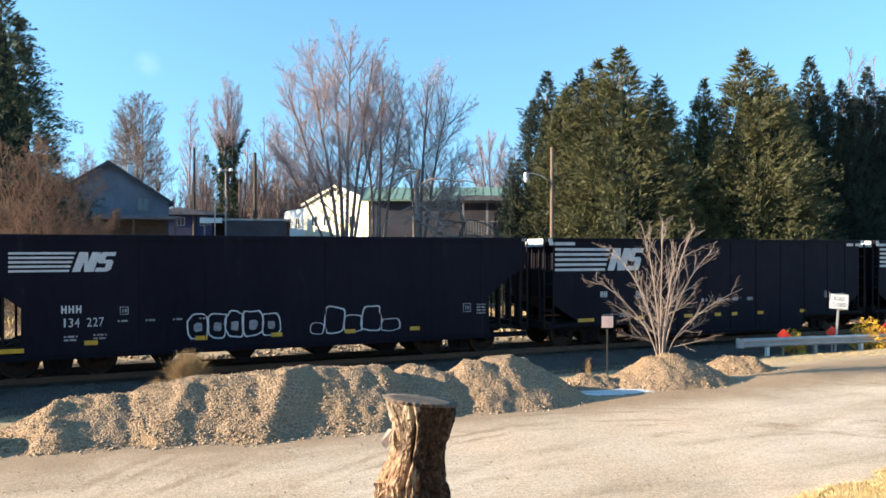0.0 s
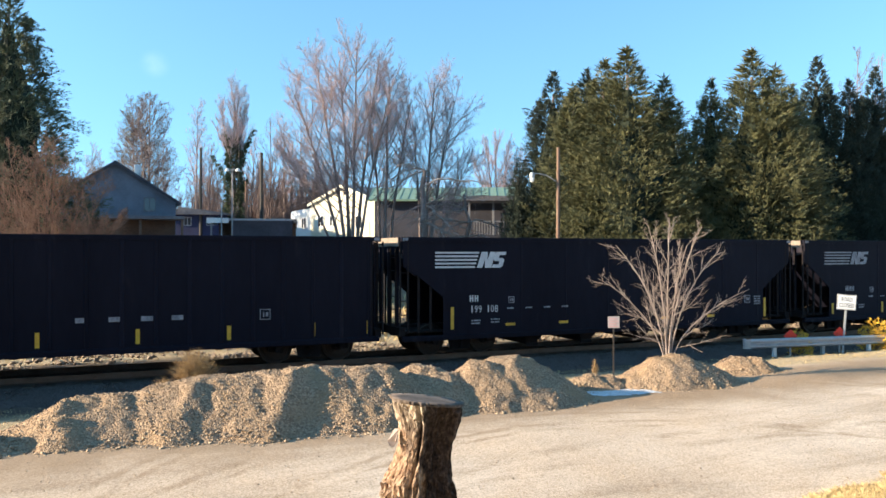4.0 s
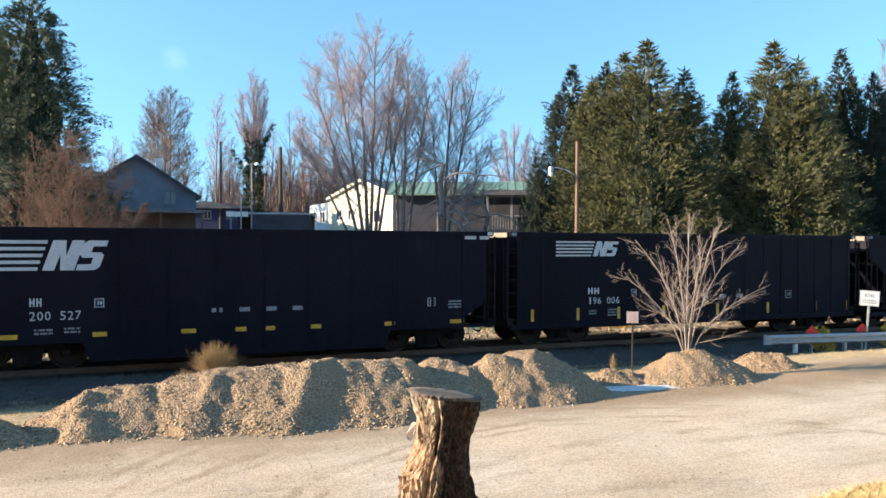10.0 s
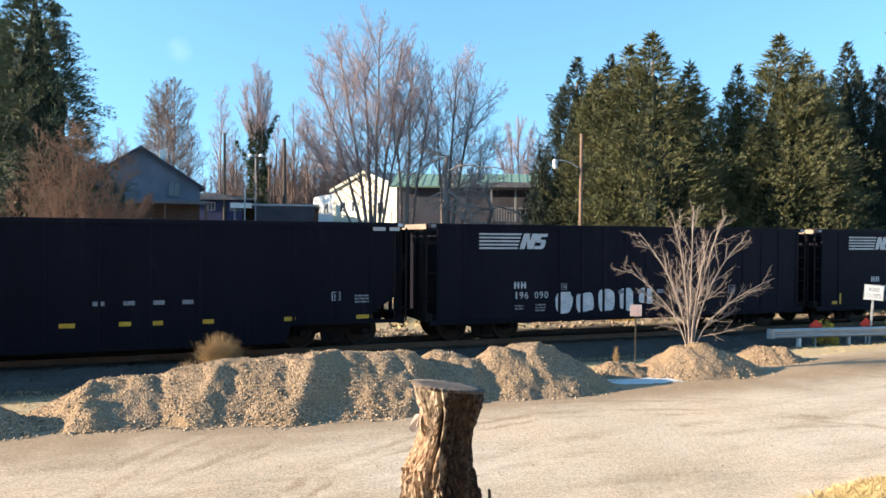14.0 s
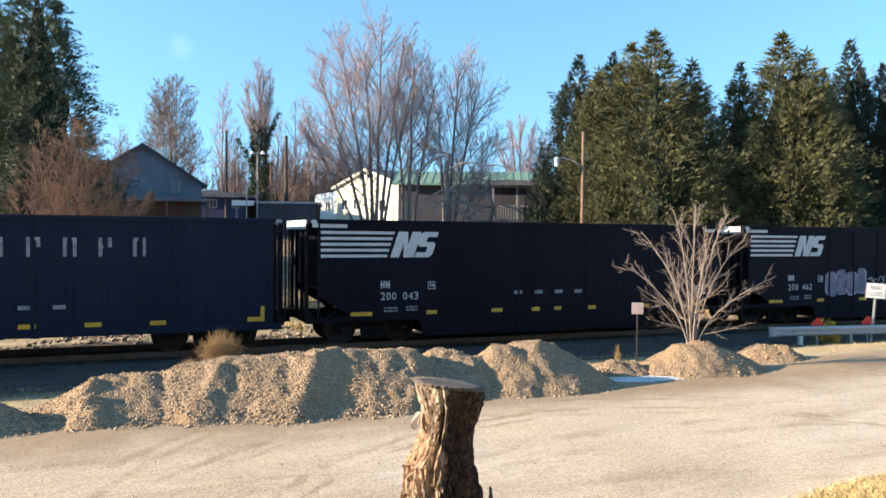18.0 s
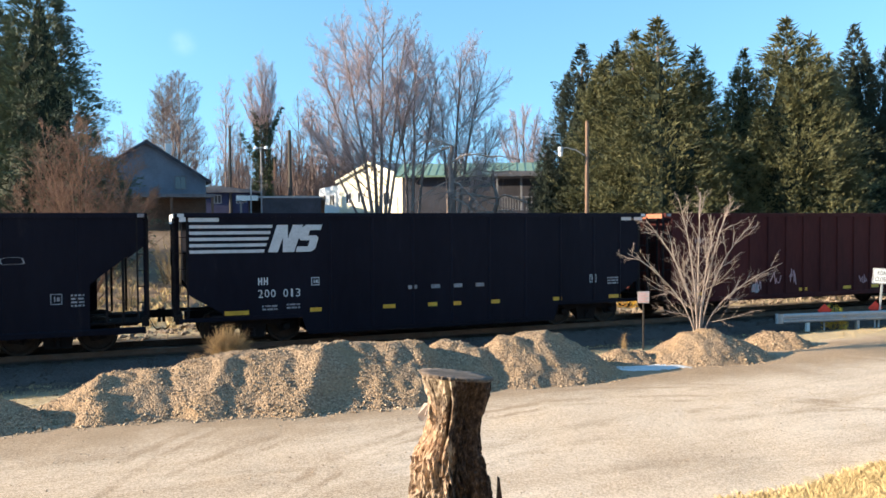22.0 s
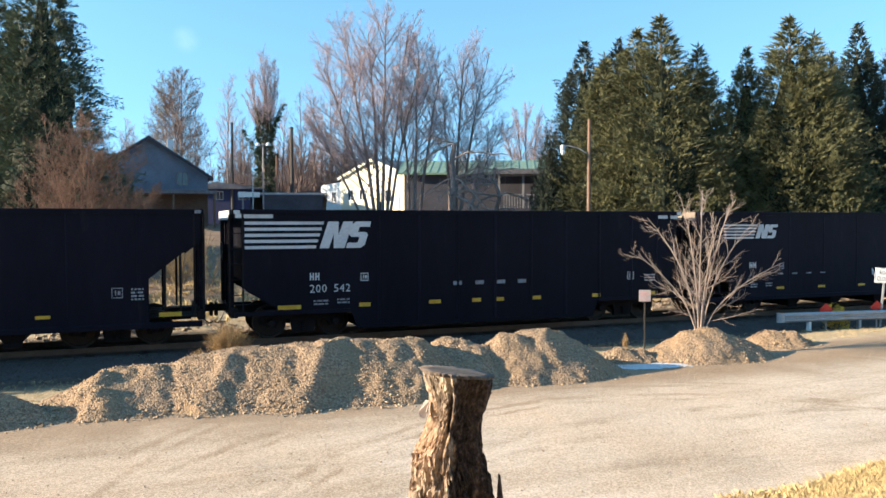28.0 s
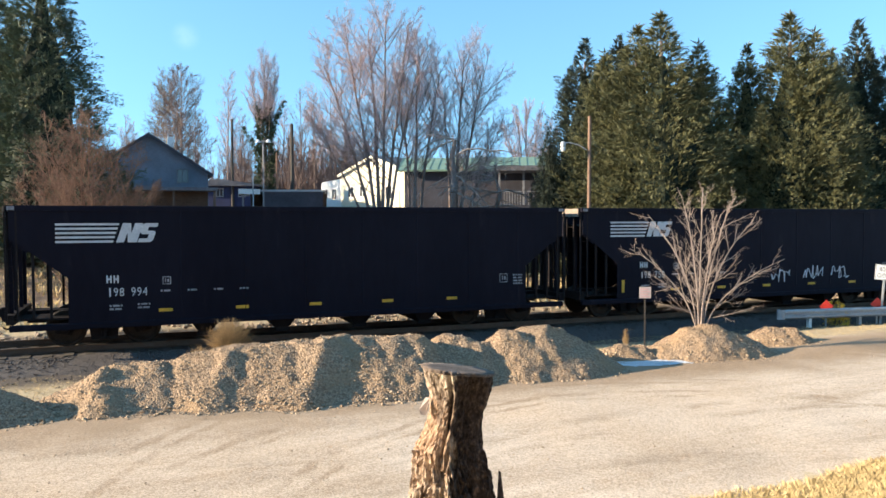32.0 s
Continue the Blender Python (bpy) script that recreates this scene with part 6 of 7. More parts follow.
CYP = "tall dense olive-green cypress with feathery pointed tips"
GREEN = [conifer_meshes(s, "cypress") for s in (71, 72, 73)]
DARK = [conifer_meshes(s, "shadedarkcypress") for s in (81, 82)]
for i, (px, py, dep, rad) in enumerate(((1003, 150, 41, 3.6), (1057, 106, 40.5, 4.3), (1099, 86, 39.5, 4.8), (1163, 136, 40, 3.6), (1245, 140, 40.5, 3.0), (1318, 90, 40, 4.6), (1358, 118, 39.5, 4.0), (1386, 150, 41.5, 3.2))):
    x, top = seen_at(px, py, dep)
    conifer("cypress_tree", CYP, x, dep, top, rad, GREEN[i % 3], i * 2.1)
# sprays of the right-hand trees coloured for shade; left-hand ones are a darker green
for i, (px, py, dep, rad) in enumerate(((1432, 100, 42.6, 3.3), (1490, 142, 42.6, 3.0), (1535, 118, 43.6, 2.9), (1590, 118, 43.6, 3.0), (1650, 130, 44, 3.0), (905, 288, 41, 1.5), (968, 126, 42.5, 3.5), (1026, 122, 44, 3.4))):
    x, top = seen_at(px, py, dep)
    conifer("cypress_tree", "dark green cypress with sprays coloured as in shade", x, dep, top, rad, DARK[i % 2], i * 1.7)
SPRUCE = conifer_meshes(91, "spruce", 15.0, 4.6, 1200, 0.80, 0.28, (-0.35, 0.2), 1, 1.1, (0.45, 0.84), 0.50)
for px, py, dep, rad, turn in ((0, -45, 38, 4.9, 0.4), (-95, -10, 40, 4.9, 2.6)):
    x, top = seen_at(px, py, dep)
    conifer("spruce_tree", "big dark green spruce with drooping layered branches", x, dep, top, rad, SPRUCE, turn, 15.0, 4.6)


# ---- far scrub woods on the rise ----
def far_woods():
    kinds = []
    for k in range(5):
        rs = np.random.RandomState(400 + k)
        stout, fine = branching([(0, 0, 5.2, 2.6, 2.6, 4.4)], 400 + k, [(rs.uniform(-0.8, 0.8), rs.uniform(-0.8, 0.8), 8.6), (rs.uniform(-1.5, 1.5), rs.uniform(-1, 1), 7.0)],
                                (11, 5, 2), (36, 38, 38), (0.34, 0.5, 0.6), (0.3, 0.3, 0.2), (0.11, 0.045, 0.026, 0.020), 0.1, 0.07, bends=(2, 1, 1))
        kinds.append(joined([stout, fine]))
    rnd = random.Random(9)
    pieces = []
    for i in range(370):
        px, dep = rnd.uniform(60, 990) if i % 8 else rnd.uniform(-600, 2100), rnd.uniform(84, 135)
        if i >= 190:
            px, dep = rnd.uniform(330, 600), rnd.uniform(80, 110)
        if i >= 330:
            px, dep = rnd.uniform(650, 915), rnd.uniform(72, 84)
        x = (px - 784) / 1358 * dep
        z, k, a = ground_z(x, dep), rnd.uniform(0.55, 1.15) * (0.75 if i >= 330 else 1.1 if i >= 190 else 1.0), rnd.uniform(0, math.tau)
        v, q = kinds[i % 5]
        c, s = math.cos(a) * k, math.sin(a) * k
        pieces.append((np.stack([x + v[:, 0] * c - v[:, 1] * s, dep + v[:, 0] * s + v[:, 1] * c, z - 0.2 + v[:, 2] * k], 1), q))
    v, q = joined(pieces)
    tagged(new("far_woods", array_mesh("far_woods", v, q, M["fartwig"])), "brown leafless woods on the far rise", "woods", kind="stuff")


far_woods()

# ---- houses and poles behind the track ----
def window(house, x, y, z, w, h, face=-1, frame_mat="siding_white"):
    """A framed window on a wall whose outside faces along y * face."""
    wn_ = part("window", Geo().box(x - w / 2 - 0.08, x + w / 2 + 0.08, min(y, y + face * 0.05), max(y, y + face * 0.05), z - 0.08, z).box(x - w / 2 - 0.08, x + w / 2 + 0.08, min(y, y + face * 0.05), max(y, y + face * 0.05), z + h, z + h + 0.08)
               .box(x - w / 2 - 0.08, x - w / 2, min(y, y + face * 0.05), max(y, y + face * 0.05), z, z + h).box(x + w / 2, x + w / 2 + 0.08, min(y, y + face * 0.05), max(y, y + face * 0.05), z, z + h).box(x - 0.03, x + 0.03, min(y, y + face * 0.05), max(y, y + face * 0.05), z, z + h), M[frame_mat], house)
    part("pane", Geo().box(x - w / 2, x + w / 2, min(y + face * 0.01, y + face * 0.02), max(y + face * 0.01, y + face * 0.02), z, z + h), M["pane"], wn_)


def siding(house, w, d, z0, z1, apex, mat):
    """Four walls with lapped boards; the front and back rise to a gable."""
    for s in (-1, 1):
        y = s * d / 2
        wall = part("gable_wall", Geo().prism([(-w / 2, z0), (w / 2, z0), (w / 2, z1), (0, apex), (-w / 2, z1)], min(y, y - s * 0.15), max(y, y - s * 0.15)), M[mat], house)
        g = Geo()
        z = z0 + 0.2
        while z < apex - 0.15:
            half = w / 2 if z < z1 else w / 2 * (apex - z) / (apex - z1)
            g.box(-half + 0.03, half - 0.03, min(y, y + s * 0.018), max(y, y + s * 0.018), z, z + 0.018)
            z += 0.2
        part("lap_siding", g, M[mat], wall)["kind"] = "stuff"
        x = s * w / 2
        part("side_wall", Geo().box(min(x, x - s * 0.15), max(x, x - s * 0.15), -d / 2 + 0.15, d / 2 - 0.15, z0, z1), M[mat], house)


def gable_roof(house, w, d, z1, apex, mat, over=0.45, ribs=False, edge="siding_grey"):
    k = (apex - z1) / (w / 2)
    for s in (-1, 1):
        roof = part("roof", Geo().prism([(0, apex + 0.16), (s * (w / 2 + over), z1 - over * k + 0.16), (s * (w / 2 + over), z1 - over * k + 0.02), (0, apex + 0.02)], -d / 2 - over, d / 2 + over), M[mat], house)
        part("fascia", Geo().prism([(0, apex + 0.14), (s * (w / 2 + over), z1 - over * k + 0.14), (s * (w / 2 + over), z1 - over * k - 0.10), (0, apex - 0.10)], -d / 2 - over - 0.04, -d / 2 - over - 0.004), M[edge], house)
        if ribs:
            g = Geo()
            n = int((d + 2 * over) / 0.6)
            for i in range(n + 1):
                y = -d / 2 - over + i * (d + 2 * over) / n
                g.prism([(0, apex + 0.20), (s * (w / 2 + over), z1 - over * k + 0.20), (s * (w / 2 + over), z1 - over * k + 0.155), (0, apex + 0.155)], y - 0.02, y + 0.02)
            part("standing_seams", g, M[mat], roof)["kind"] = "stuff"


def houses():
    # pale blue gabled house
    x, apex = seen_at(186, 288, 55)
    g0 = ground_z(x, 60) - 0.3
    h = thing("house", "two-storey house with pale blue siding and dark gable roof", "house", Matrix.Translation((x - 2.0, 60, 0)) @ Matrix.Rotation(radians(23.8), 4, "Z"))
    siding(h, 8.2, 11, g0, 7.0, apex, "siding_blue")
    gable_roof(h, 8.2, 11, 7.0, apex, "roof_dark", 0.35)
    window(h, 2.3, -5.5, 6.3, 0.7, 0.9, frame_mat="roof_dark")
    part("porch_roof", Geo().prism([(-4.4, 5.62), (4.6, 5.62), (4.6, 5.85), (-4.4, 5.85)], -7.6, -5.56), M["roof_dark"], h)
    for k in (-4.2, -1.4, 1.6, 4.4):
        part("porch_post", Geo().box(k - 0.08, k + 0.08, -7.5, -7.34, g0, 5.61), M["brown_wall"], h)
    part("lower_front", Geo().box(-4.05, 4.05, -5.62, -5.53, g0, 5.6), M["brown_wall"], h)
    part("chimney", Geo().box(1.4, 1.9, 0, 0.5, 8.0, 10.2), M["siding_white"], h)
    # low blue building
    x, _ = seen_at(332, 380, 78)
    h = thing("shop_building", "low bright blue building with white-framed windows", "building", Matrix.Translation((x, 78, 0)) @ Matrix.Rotation(radians(4), 4, "Z"))
    g0 = ground_z(x, 78) - 0.3
    for s in (-1, 1):
        part("front_wall", Geo().box(-3.6, 3.6, min(s * 3, s * 2.85), max(s * 3, s * 2.85), g0, 6.9), M["blue_wall"], h)
        part("side_wall", Geo().box(min(s * 3.6, s * 3.45), max(s * 3.6, s * 3.45), -2.85, 2.85, g0, 6.9), M["blue_wall"], h)
    part("roof", Geo().prism([(-4.0, 6.9), (4.0, 6.9), (4.0, 7.05), (0, 7.6), (-4.0, 7.05)], -3.5, 3.5), M["roof_dark"], h)
    for k in (-2.2, 0.1, 2.3):
        window(h, k, -3.0, 5.9, 0.6, 0.7, frame_mat="postgrey")
    # carport with white edge
    x, z = seen_at(438, 392, 60)
    h = thing("carport", "low flat-roofed carport with a white fascia", "carport", Matrix.Translation((x, 60, 0)) @ Matrix.Rotation(radians(8), 4, "Z"))
    g0 = ground_z(x, 60) - 0.2
    part("roof", Geo().box(-3.1, 3.2, -2.4, 2.4, z - 0.06, z + 0.12), M["roof_dark"], h)
    part("fascia", Geo().box(-3.15, -1.6, -2.46, -2.404, z - 0.22, z + 0.16), M["siding_white"], h)
    part("fascia", Geo().box(-1.59, 3.25, -2.46, -2.404, z - 0.02, z + 0.12), M["galv"], h)
    part("front_panel", Geo().box(-1.4, 3.1, -2.4, -2.34, g0, z - 0.07), M["siding_grey"], h)
    part("fascia", Geo().box(-3.21, -3.154, -2.46, 2.4, z - 0.22, z + 0.16), M["siding_white"], h)
    for a in (-2.9, -0.6, 1.5, 3.0):
        for b in (-2.2, 2.2):
            part("post", Geo().box(a - 0.06, a + 0.06, b - 0.06, b + 0.06, g0, z - 0.06), M["postgrey"], h)
    part("back_wall", Geo().box(-3.0, 3.1, 2.0, 2.1, g0, z - 0.07), M["brown_wall"], h)
    # cream house, its gable turned to the sun
    x, apex = seen_at(600, 331, 62)
    h = thing("house", "cream-sided house with a white lean-to addition", "house", Matrix.Translation((x + 1.7, 64, 0)) @ Matrix.Rotation(radians(-38), 4, "Z"))
    g0 = ground_z(x, 62) - 0.4
    siding(h, 7.6, 6, g0, 7.2, apex, "siding_cream")
    gable_roof(h, 7.6, 6, 7.2, apex, "roof_dark", 0.2, edge="siding_cream")
    window(h, -2.6, -3.0, 5.4, 0.6, 0.8)
    window(h, -1.2, -3.0, 5.4, 0.6, 0.8)
    window(h, 1.8, -3.0, 5.2, 0.7, 0.9)
    part("lean_to", Geo().prism([(-6.6, g0), (-3.85, g0), (-3.85, 6.85), (-4.0, 6.95), (-6.4, 6.75), (-6.6, 6.6)], -2.8, 1.0), M["siding_white"], h)
    window(h, -6.0, -2.8, 5.3, 0.5, 0.8)
    window(h, -4.9, -2.8, 5.3, 0.5, 0.8)
    # green-roofed house with a porch
    x, ridge = seen_at(778, 330, 58)
    h = thing("house", "grey house with a green metal roof and railed porch", "house", Matrix.Translation((x, 61, 0)) @ Matrix.Rotation(radians(88), 4, "Z"))
    g0 = ground_z(x, 62) - 0.4
    siding(h, 7.0, 10.5, g0, 7.2, ridge, "siding_grey")
    gable_roof(h, 7.0, 10.5, 7.2, ridge, "roof_green", 0.5, True)
    x2, _ = seen_at(856, 395, 55)
    h = thing("porch", "white porch with a railing and dark roof", "porch", Matrix.Translation((x2, 55.2, 0)))
    part("deck", Geo().box(-1.6, 1.9, -1.0, 1.0, g0, 4.5), M["siding_grey"], h)
    part("roof", Geo().prism([(-2.0, 6.9), (2.4, 6.9), (2.1, 7.25), (-1.7, 7.25)], -1.4, 1.6), M["roof_dark"], h)
    for k in (-1.5, 0.2, 1.8):
        part("post", Geo().box(k - 0.07, k + 0.07, -0.97, -0.83, 4.51, 6.89), M["postgrey"], h)
    part("top_rail", Geo().box(-1.42, 1.72, -0.94, -0.86, 5.42, 5.5), M["postgrey"], h)
    for i in range(17):
        k = -1.35 + i * 0.19
        part("baluster", Geo().box(k - 0.025, k + 0.025, -0.925, -0.875, 4.51, 5.41), M["postgrey"], h)


houses()


def poles():
    # street light on a weathered pole, before the cypresses
    x, top = seen_at(976, 261, 36)
    z = ground_z(x, 36)
    p = thing("utility_pole", "weathered orange-brown wooden pole with a street-light arm", "utility pole", Matrix.Translation((x, 36, 0)))
    part("pole", Geo().tube((0, 0, z - 0.5), (0.02, 0, top), 0.105, 0.08, 10), M["polewood"], p)
    g = Geo()
    pts = [Vector((-0.1, -0.05, 6.65)), Vector((-0.5, -0.1, 6.9)), Vector((-0.95, -0.15, 7.0)), Vector((-1.2, -0.2, 6.98))]
    for a, b in zip(pts, pts[1:]):
        g.tube(a, b, 0.025, n=6)
    arm = part("arm", g, M["galv"], p)
    part("lamp_head", Geo().lathe([(0.03, 7.06), (0.10, 7.02), (0.13, 6.92), (0.13, 6.84), (0.11, 6.80)], (-1.22, -0.2, 0), "z", 12), M["galv"], arm)
    part("globe", Geo().lathe([(0.10, 6.80), (0.11, 6.72), (0.08, 6.62), (0.03, 6.58)], (-1.22, -0.2, 0), "z", 12), M["signwhite"], arm, "frosted lamp globe")
    # twin-headed lamp and poles by the houses
    x, top = seen_at(399, 299, 57)
    p = thing("lamp_post", "slim grey post with twin lamp heads", "lamp post", Matrix.Translation((x, 57, 0)))
    part("post", Geo().tube((0, 0, ground_z(x, 57) - 0.3), (0, 0, top), 0.07, 0.05, 8), M["postgrey"], p)
    part("crossarm", Geo().box(-0.42, 0.42, -0.04, 0.04, top - 0.12, top - 0.04), M["postgrey"], p)
    for k in (-0.4, 0.4):
        part("lamp_head", Geo().lathe([(0.05, top + 0.06), (0.13, top), (0.17, top - 0.16)], (k, 0, 0), "z", 10), M["signwhite"], p)
    for px, py, dep, r, mat, lab in ((423, 322, 58, 0.07, "polewood", "thin rusty pole"), (451, 271, 60, 0.16, "darkpole", "dark wooden utility pole"), (380, 360, 57, 0.06, "galv", "short pale post"), (343, 262, 75, 0.16, "darkpole", "dark wooden utility pole")):
        x, top = seen_at(px, py, dep)
        p = thing("utility_pole", lab + " behind the railway", "utility pole", Matrix.Translation((x, dep, 0)))
        part("pole", Geo().tube((0, 0, ground_z(x, dep) - 0.4), (0, 0, top), r, r * 0.75, 8), M[mat], p)
        part("pole_cap", Geo().lathe([(r * 0.78, top - 0.01), (r * 0.78, top + 0.03), (r * 0.3, top + 0.06)], (0, 0, 0), "z", 8), M[mat], p)


poles()

# ---- things near the lot ----
def stump_wood():
    """Rotten wood: split fibres, a rusty belt of soft rot, bleached wood under the cut, dark flakes low down."""
    m = bpy.data.materials.new("rotten_stump_wood")
    m.use_nodes = True
    n, l = m.node_tree.nodes, m.node_tree.links
    p = n["Principled BSDF"]
    pos = n.new("ShaderNodeNewGeometry").outputs["Position"]

    def tex(scale, stretch, detail=8):
        mp, t = n.new("ShaderNodeMapping"), n.new("ShaderNodeTexNoise")
        mp.inputs["Scale"].default_value = stretch
        t.inputs["Scale"].default_value, t.inputs["Detail"].default_value, t.inputs["Roughness"].default_value = scale, detail, 0.65
        l.new(pos, mp.inputs[0])
        l.new(mp.outputs[0], t.inputs[0])
        return t.outputs[0]

    def ramp(src, *stops):
        r = n.new("ShaderNodeValToRGB")
        e = r.color_ramp.elements
        while len(e) < len(stops):
            e.new(0.5)
        for k, (at, c) in zip(e, stops):
            k.position, k.color = at, (*c, 1)
        l.new(src, r.inputs[0])
        return r.outputs[0]

    def mix(fac, a, b):
        x = n.new("ShaderNodeMix")
        x.data_type = "RGBA"
        l.new(fac, x.inputs[0])
        l.new(a, x.inputs[6])
        l.new(b, x.inputs[7])
        return x.outputs[2]
    fibre = tex(30, (1, 1, 0.7), 10)
    col = ramp(fibre, (0.34, (0.11, 0.07, 0.048)), (0.46, (0.36, 0.265, 0.195)), (0.68, (0.60, 0.49, 0.39)))
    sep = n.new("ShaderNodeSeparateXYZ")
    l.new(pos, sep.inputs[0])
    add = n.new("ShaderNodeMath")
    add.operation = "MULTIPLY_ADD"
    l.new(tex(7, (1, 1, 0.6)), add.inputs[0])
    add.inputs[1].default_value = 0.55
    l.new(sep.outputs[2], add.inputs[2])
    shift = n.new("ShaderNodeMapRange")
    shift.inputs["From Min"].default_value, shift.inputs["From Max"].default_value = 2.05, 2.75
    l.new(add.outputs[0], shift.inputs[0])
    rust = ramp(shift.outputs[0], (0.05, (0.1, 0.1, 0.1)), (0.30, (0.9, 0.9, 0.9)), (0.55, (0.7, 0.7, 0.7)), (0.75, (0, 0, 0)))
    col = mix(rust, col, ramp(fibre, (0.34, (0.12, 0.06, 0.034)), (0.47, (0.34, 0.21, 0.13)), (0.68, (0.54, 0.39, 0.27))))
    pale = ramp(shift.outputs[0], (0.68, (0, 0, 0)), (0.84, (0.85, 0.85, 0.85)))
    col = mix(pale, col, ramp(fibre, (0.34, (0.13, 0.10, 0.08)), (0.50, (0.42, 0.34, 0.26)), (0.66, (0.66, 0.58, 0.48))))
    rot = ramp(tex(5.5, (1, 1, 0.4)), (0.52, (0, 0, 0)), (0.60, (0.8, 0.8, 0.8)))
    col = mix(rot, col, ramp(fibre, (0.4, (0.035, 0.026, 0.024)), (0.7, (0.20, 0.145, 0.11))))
    # old dark bark on one flank, coloured darker to paint in that side's shade
    shade_flank = n.new("ShaderNodeMath")
    shade_flank.operation = "MULTIPLY_ADD"
    l.new(tex(6, (1, 1, 0.35)), shade_flank.inputs[0])
    shade_flank.inputs[1].default_value = 0.36
    l.new(sep.outputs[0], shade_flank.inputs[2])
    bark = ramp(shade_flank.outputs[0], (0.0, (0, 0, 0)), (0.03, (1, 1, 1)))
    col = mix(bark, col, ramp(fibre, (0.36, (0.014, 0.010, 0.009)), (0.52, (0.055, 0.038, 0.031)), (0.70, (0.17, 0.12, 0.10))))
    l.new(col, p.inputs["Base Color"])
    p.inputs["Roughness"].default_value, p.inputs["Specular IOR Level"].default_value = 0.92, 0.2
    bp = n.new("ShaderNodeBump")
    bp.inputs["Strength"].default_value, bp.inputs["Distance"].default_value = 1.0, 0.02
    l.new(fibre, bp.inputs["Height"])
    l.new(bp.outputs[0], p.inputs["Normal"])
    return m


def stump():
    cx, cy, z0 = -0.145, 4.92, ground_z(-0.16, 4.92) - 0.1
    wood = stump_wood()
    g = Geo()
    seg, rings = 220, 150

    def top_z(x, y):
        return 2.440 - 0.115 * x - 0.06 * y + 0.004 * noise.noise((x * 9, y * 9, 4))

    # height, radius, lean of the middle
    prof = [(z0, 0.46, -0.03), (1.45, 0.300, -0.035), (1.76, 0.243, -0.038), (1.85, 0.233, -0.052), (1.95, 0.214, -0.052), (2.06, 0.182, -0.025), (2.19, 0.174, 0.0), (2.30, 0.193, 0.014), (2.38, 0.212, 0.008), (2.47, 0.224, 0.0)]

    def at(z):
        for (a, ra, ca), (b, rb, cb) in zip(prof, prof[1:]):
            if z <= b:
                k = (z - a) / (b - a)
                return ra + (rb - ra) * k, ca + (cb - ca) * k
        return prof[-1][1:]
    for j in range(rings + 1):
        k = j / rings
        for i in range(seg):
            a = i * math.tau / seg
            c, s = math.cos(a), math.sin(a)
            z = z0 + (2.46 - z0) * k
            r, lean = at(z)
            low = 1 - smooth(1.85, 2.1, z)
            # split fibres run up the wood; plates of bark cling to the foot
            wx = 0.35 * noise.noise((c * 2, s * 2, z * 3))
            # a split face, broken off flat between two arrises
            edge = 263 + 12 * (1 - smooth(1.85, 2.15, z)) + 2 * noise.noise((z * 7, 1, 2))
            mid = radians((edge + 332) / 2)
            half = radians((332 - edge) / 2)
            if abs(a - mid) < half:
                r *= (math.cos(half) / math.cos(a - mid)) * 0.92 + 0.08 - 0.10 * smooth(0, 0.25, 1 - abs(a - mid) / half) * (1 - smooth(2.30, 2.42, z))
            fib = 0.018 * noise.noise((c * 3 + wx, s * 3, z * 3.0)) + 0.009 * noise.noise((c * 10 + wx, s * 10, z * 14)) + 0.009 * noise.noise((c * 20, s * 20 + wx, z * 34))
            plate = 0.020 * (1 if noise.noise((c * 9 + 3, s * 9 + wx, z * 9.0)) > 0.0 else 0) + 0.012 * (1 if noise.noise((c * 24, s * 24, z * 13 + 7)) > 0.0 else 0)
            crack = -0.012 * max(0.0, 1 - abs(noise.noise((c * 6 + wx, s * 6, z * 8 + 2))) / 0.05)
            notch = -0.030 * math.exp(-((a - radians(258)) / 0.06) ** 2) 
            r = r + fib + (plate - 0.02) * low + crack + notch
            x, y = lean + c * r, s * r * 0.95
            if j > rings * 0.85:
                zb = z0 + (2.46 - z0) * 0.85
                z = zb + (top_z(x, y) - zb) * (k - 0.85) / 0.15
            g.v.append((cx + x, cy + y, z))
    g.f = [(j * seg + i, j * seg + (i + 1) % seg, (j + 1) * seg + (i + 1) % seg, (j + 1) * seg + i) for j in range(rings) for i in range(seg)]
    t = thing("tree_stump", "tall rotten tree stump with a flat sawn top", "tree stump", Matrix.Translation((0, 0, 0)))
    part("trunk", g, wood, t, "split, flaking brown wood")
    lip = Geo()
    lip.v = [(cx, cy, top_z(0, 0) + 0.006)]
    for grow_, dz in ((0.45, 0.006), (0.8, 0.004), (1.045, 0.004), (1.035, -0.014)):
        ringv = g.v[rings * seg:]
        if grow_ < 1:
            # the rings of the wood round off towards the heart
            ringv = [(cx + (x - cx) * grow_ + (1 - grow_) * 0.2 * math.cos(i * math.tau / seg), cy + (y - cy) * grow_ + (1 - grow_) * 0.19 * math.sin(i * math.tau / seg), z) for i, (x, y, z) in enumerate(ringv)]
        lip.v += [(cx + (x - cx) * grow_, cy + (y - cy) * grow_, top_z(x - cx, y - cy) * grow_ + top_z(0, 0) * (1 - grow_) + dz + 0.002 * noise.noise((x * grow_ * 25, y * grow_ * 25, 3))) for x, y, z in ringv]
    lip.f = [(0, 1 + i, 1 + (i + 1) % seg) for i in range(seg)]
    for q in range(3):
        lip.f += [(1 + q * seg + i, 1 + (q + 1) * seg + i, 1 + (q + 1) * seg + (i + 1) % seg, 1 + q * seg + (i + 1) % seg) for i in range(seg)]
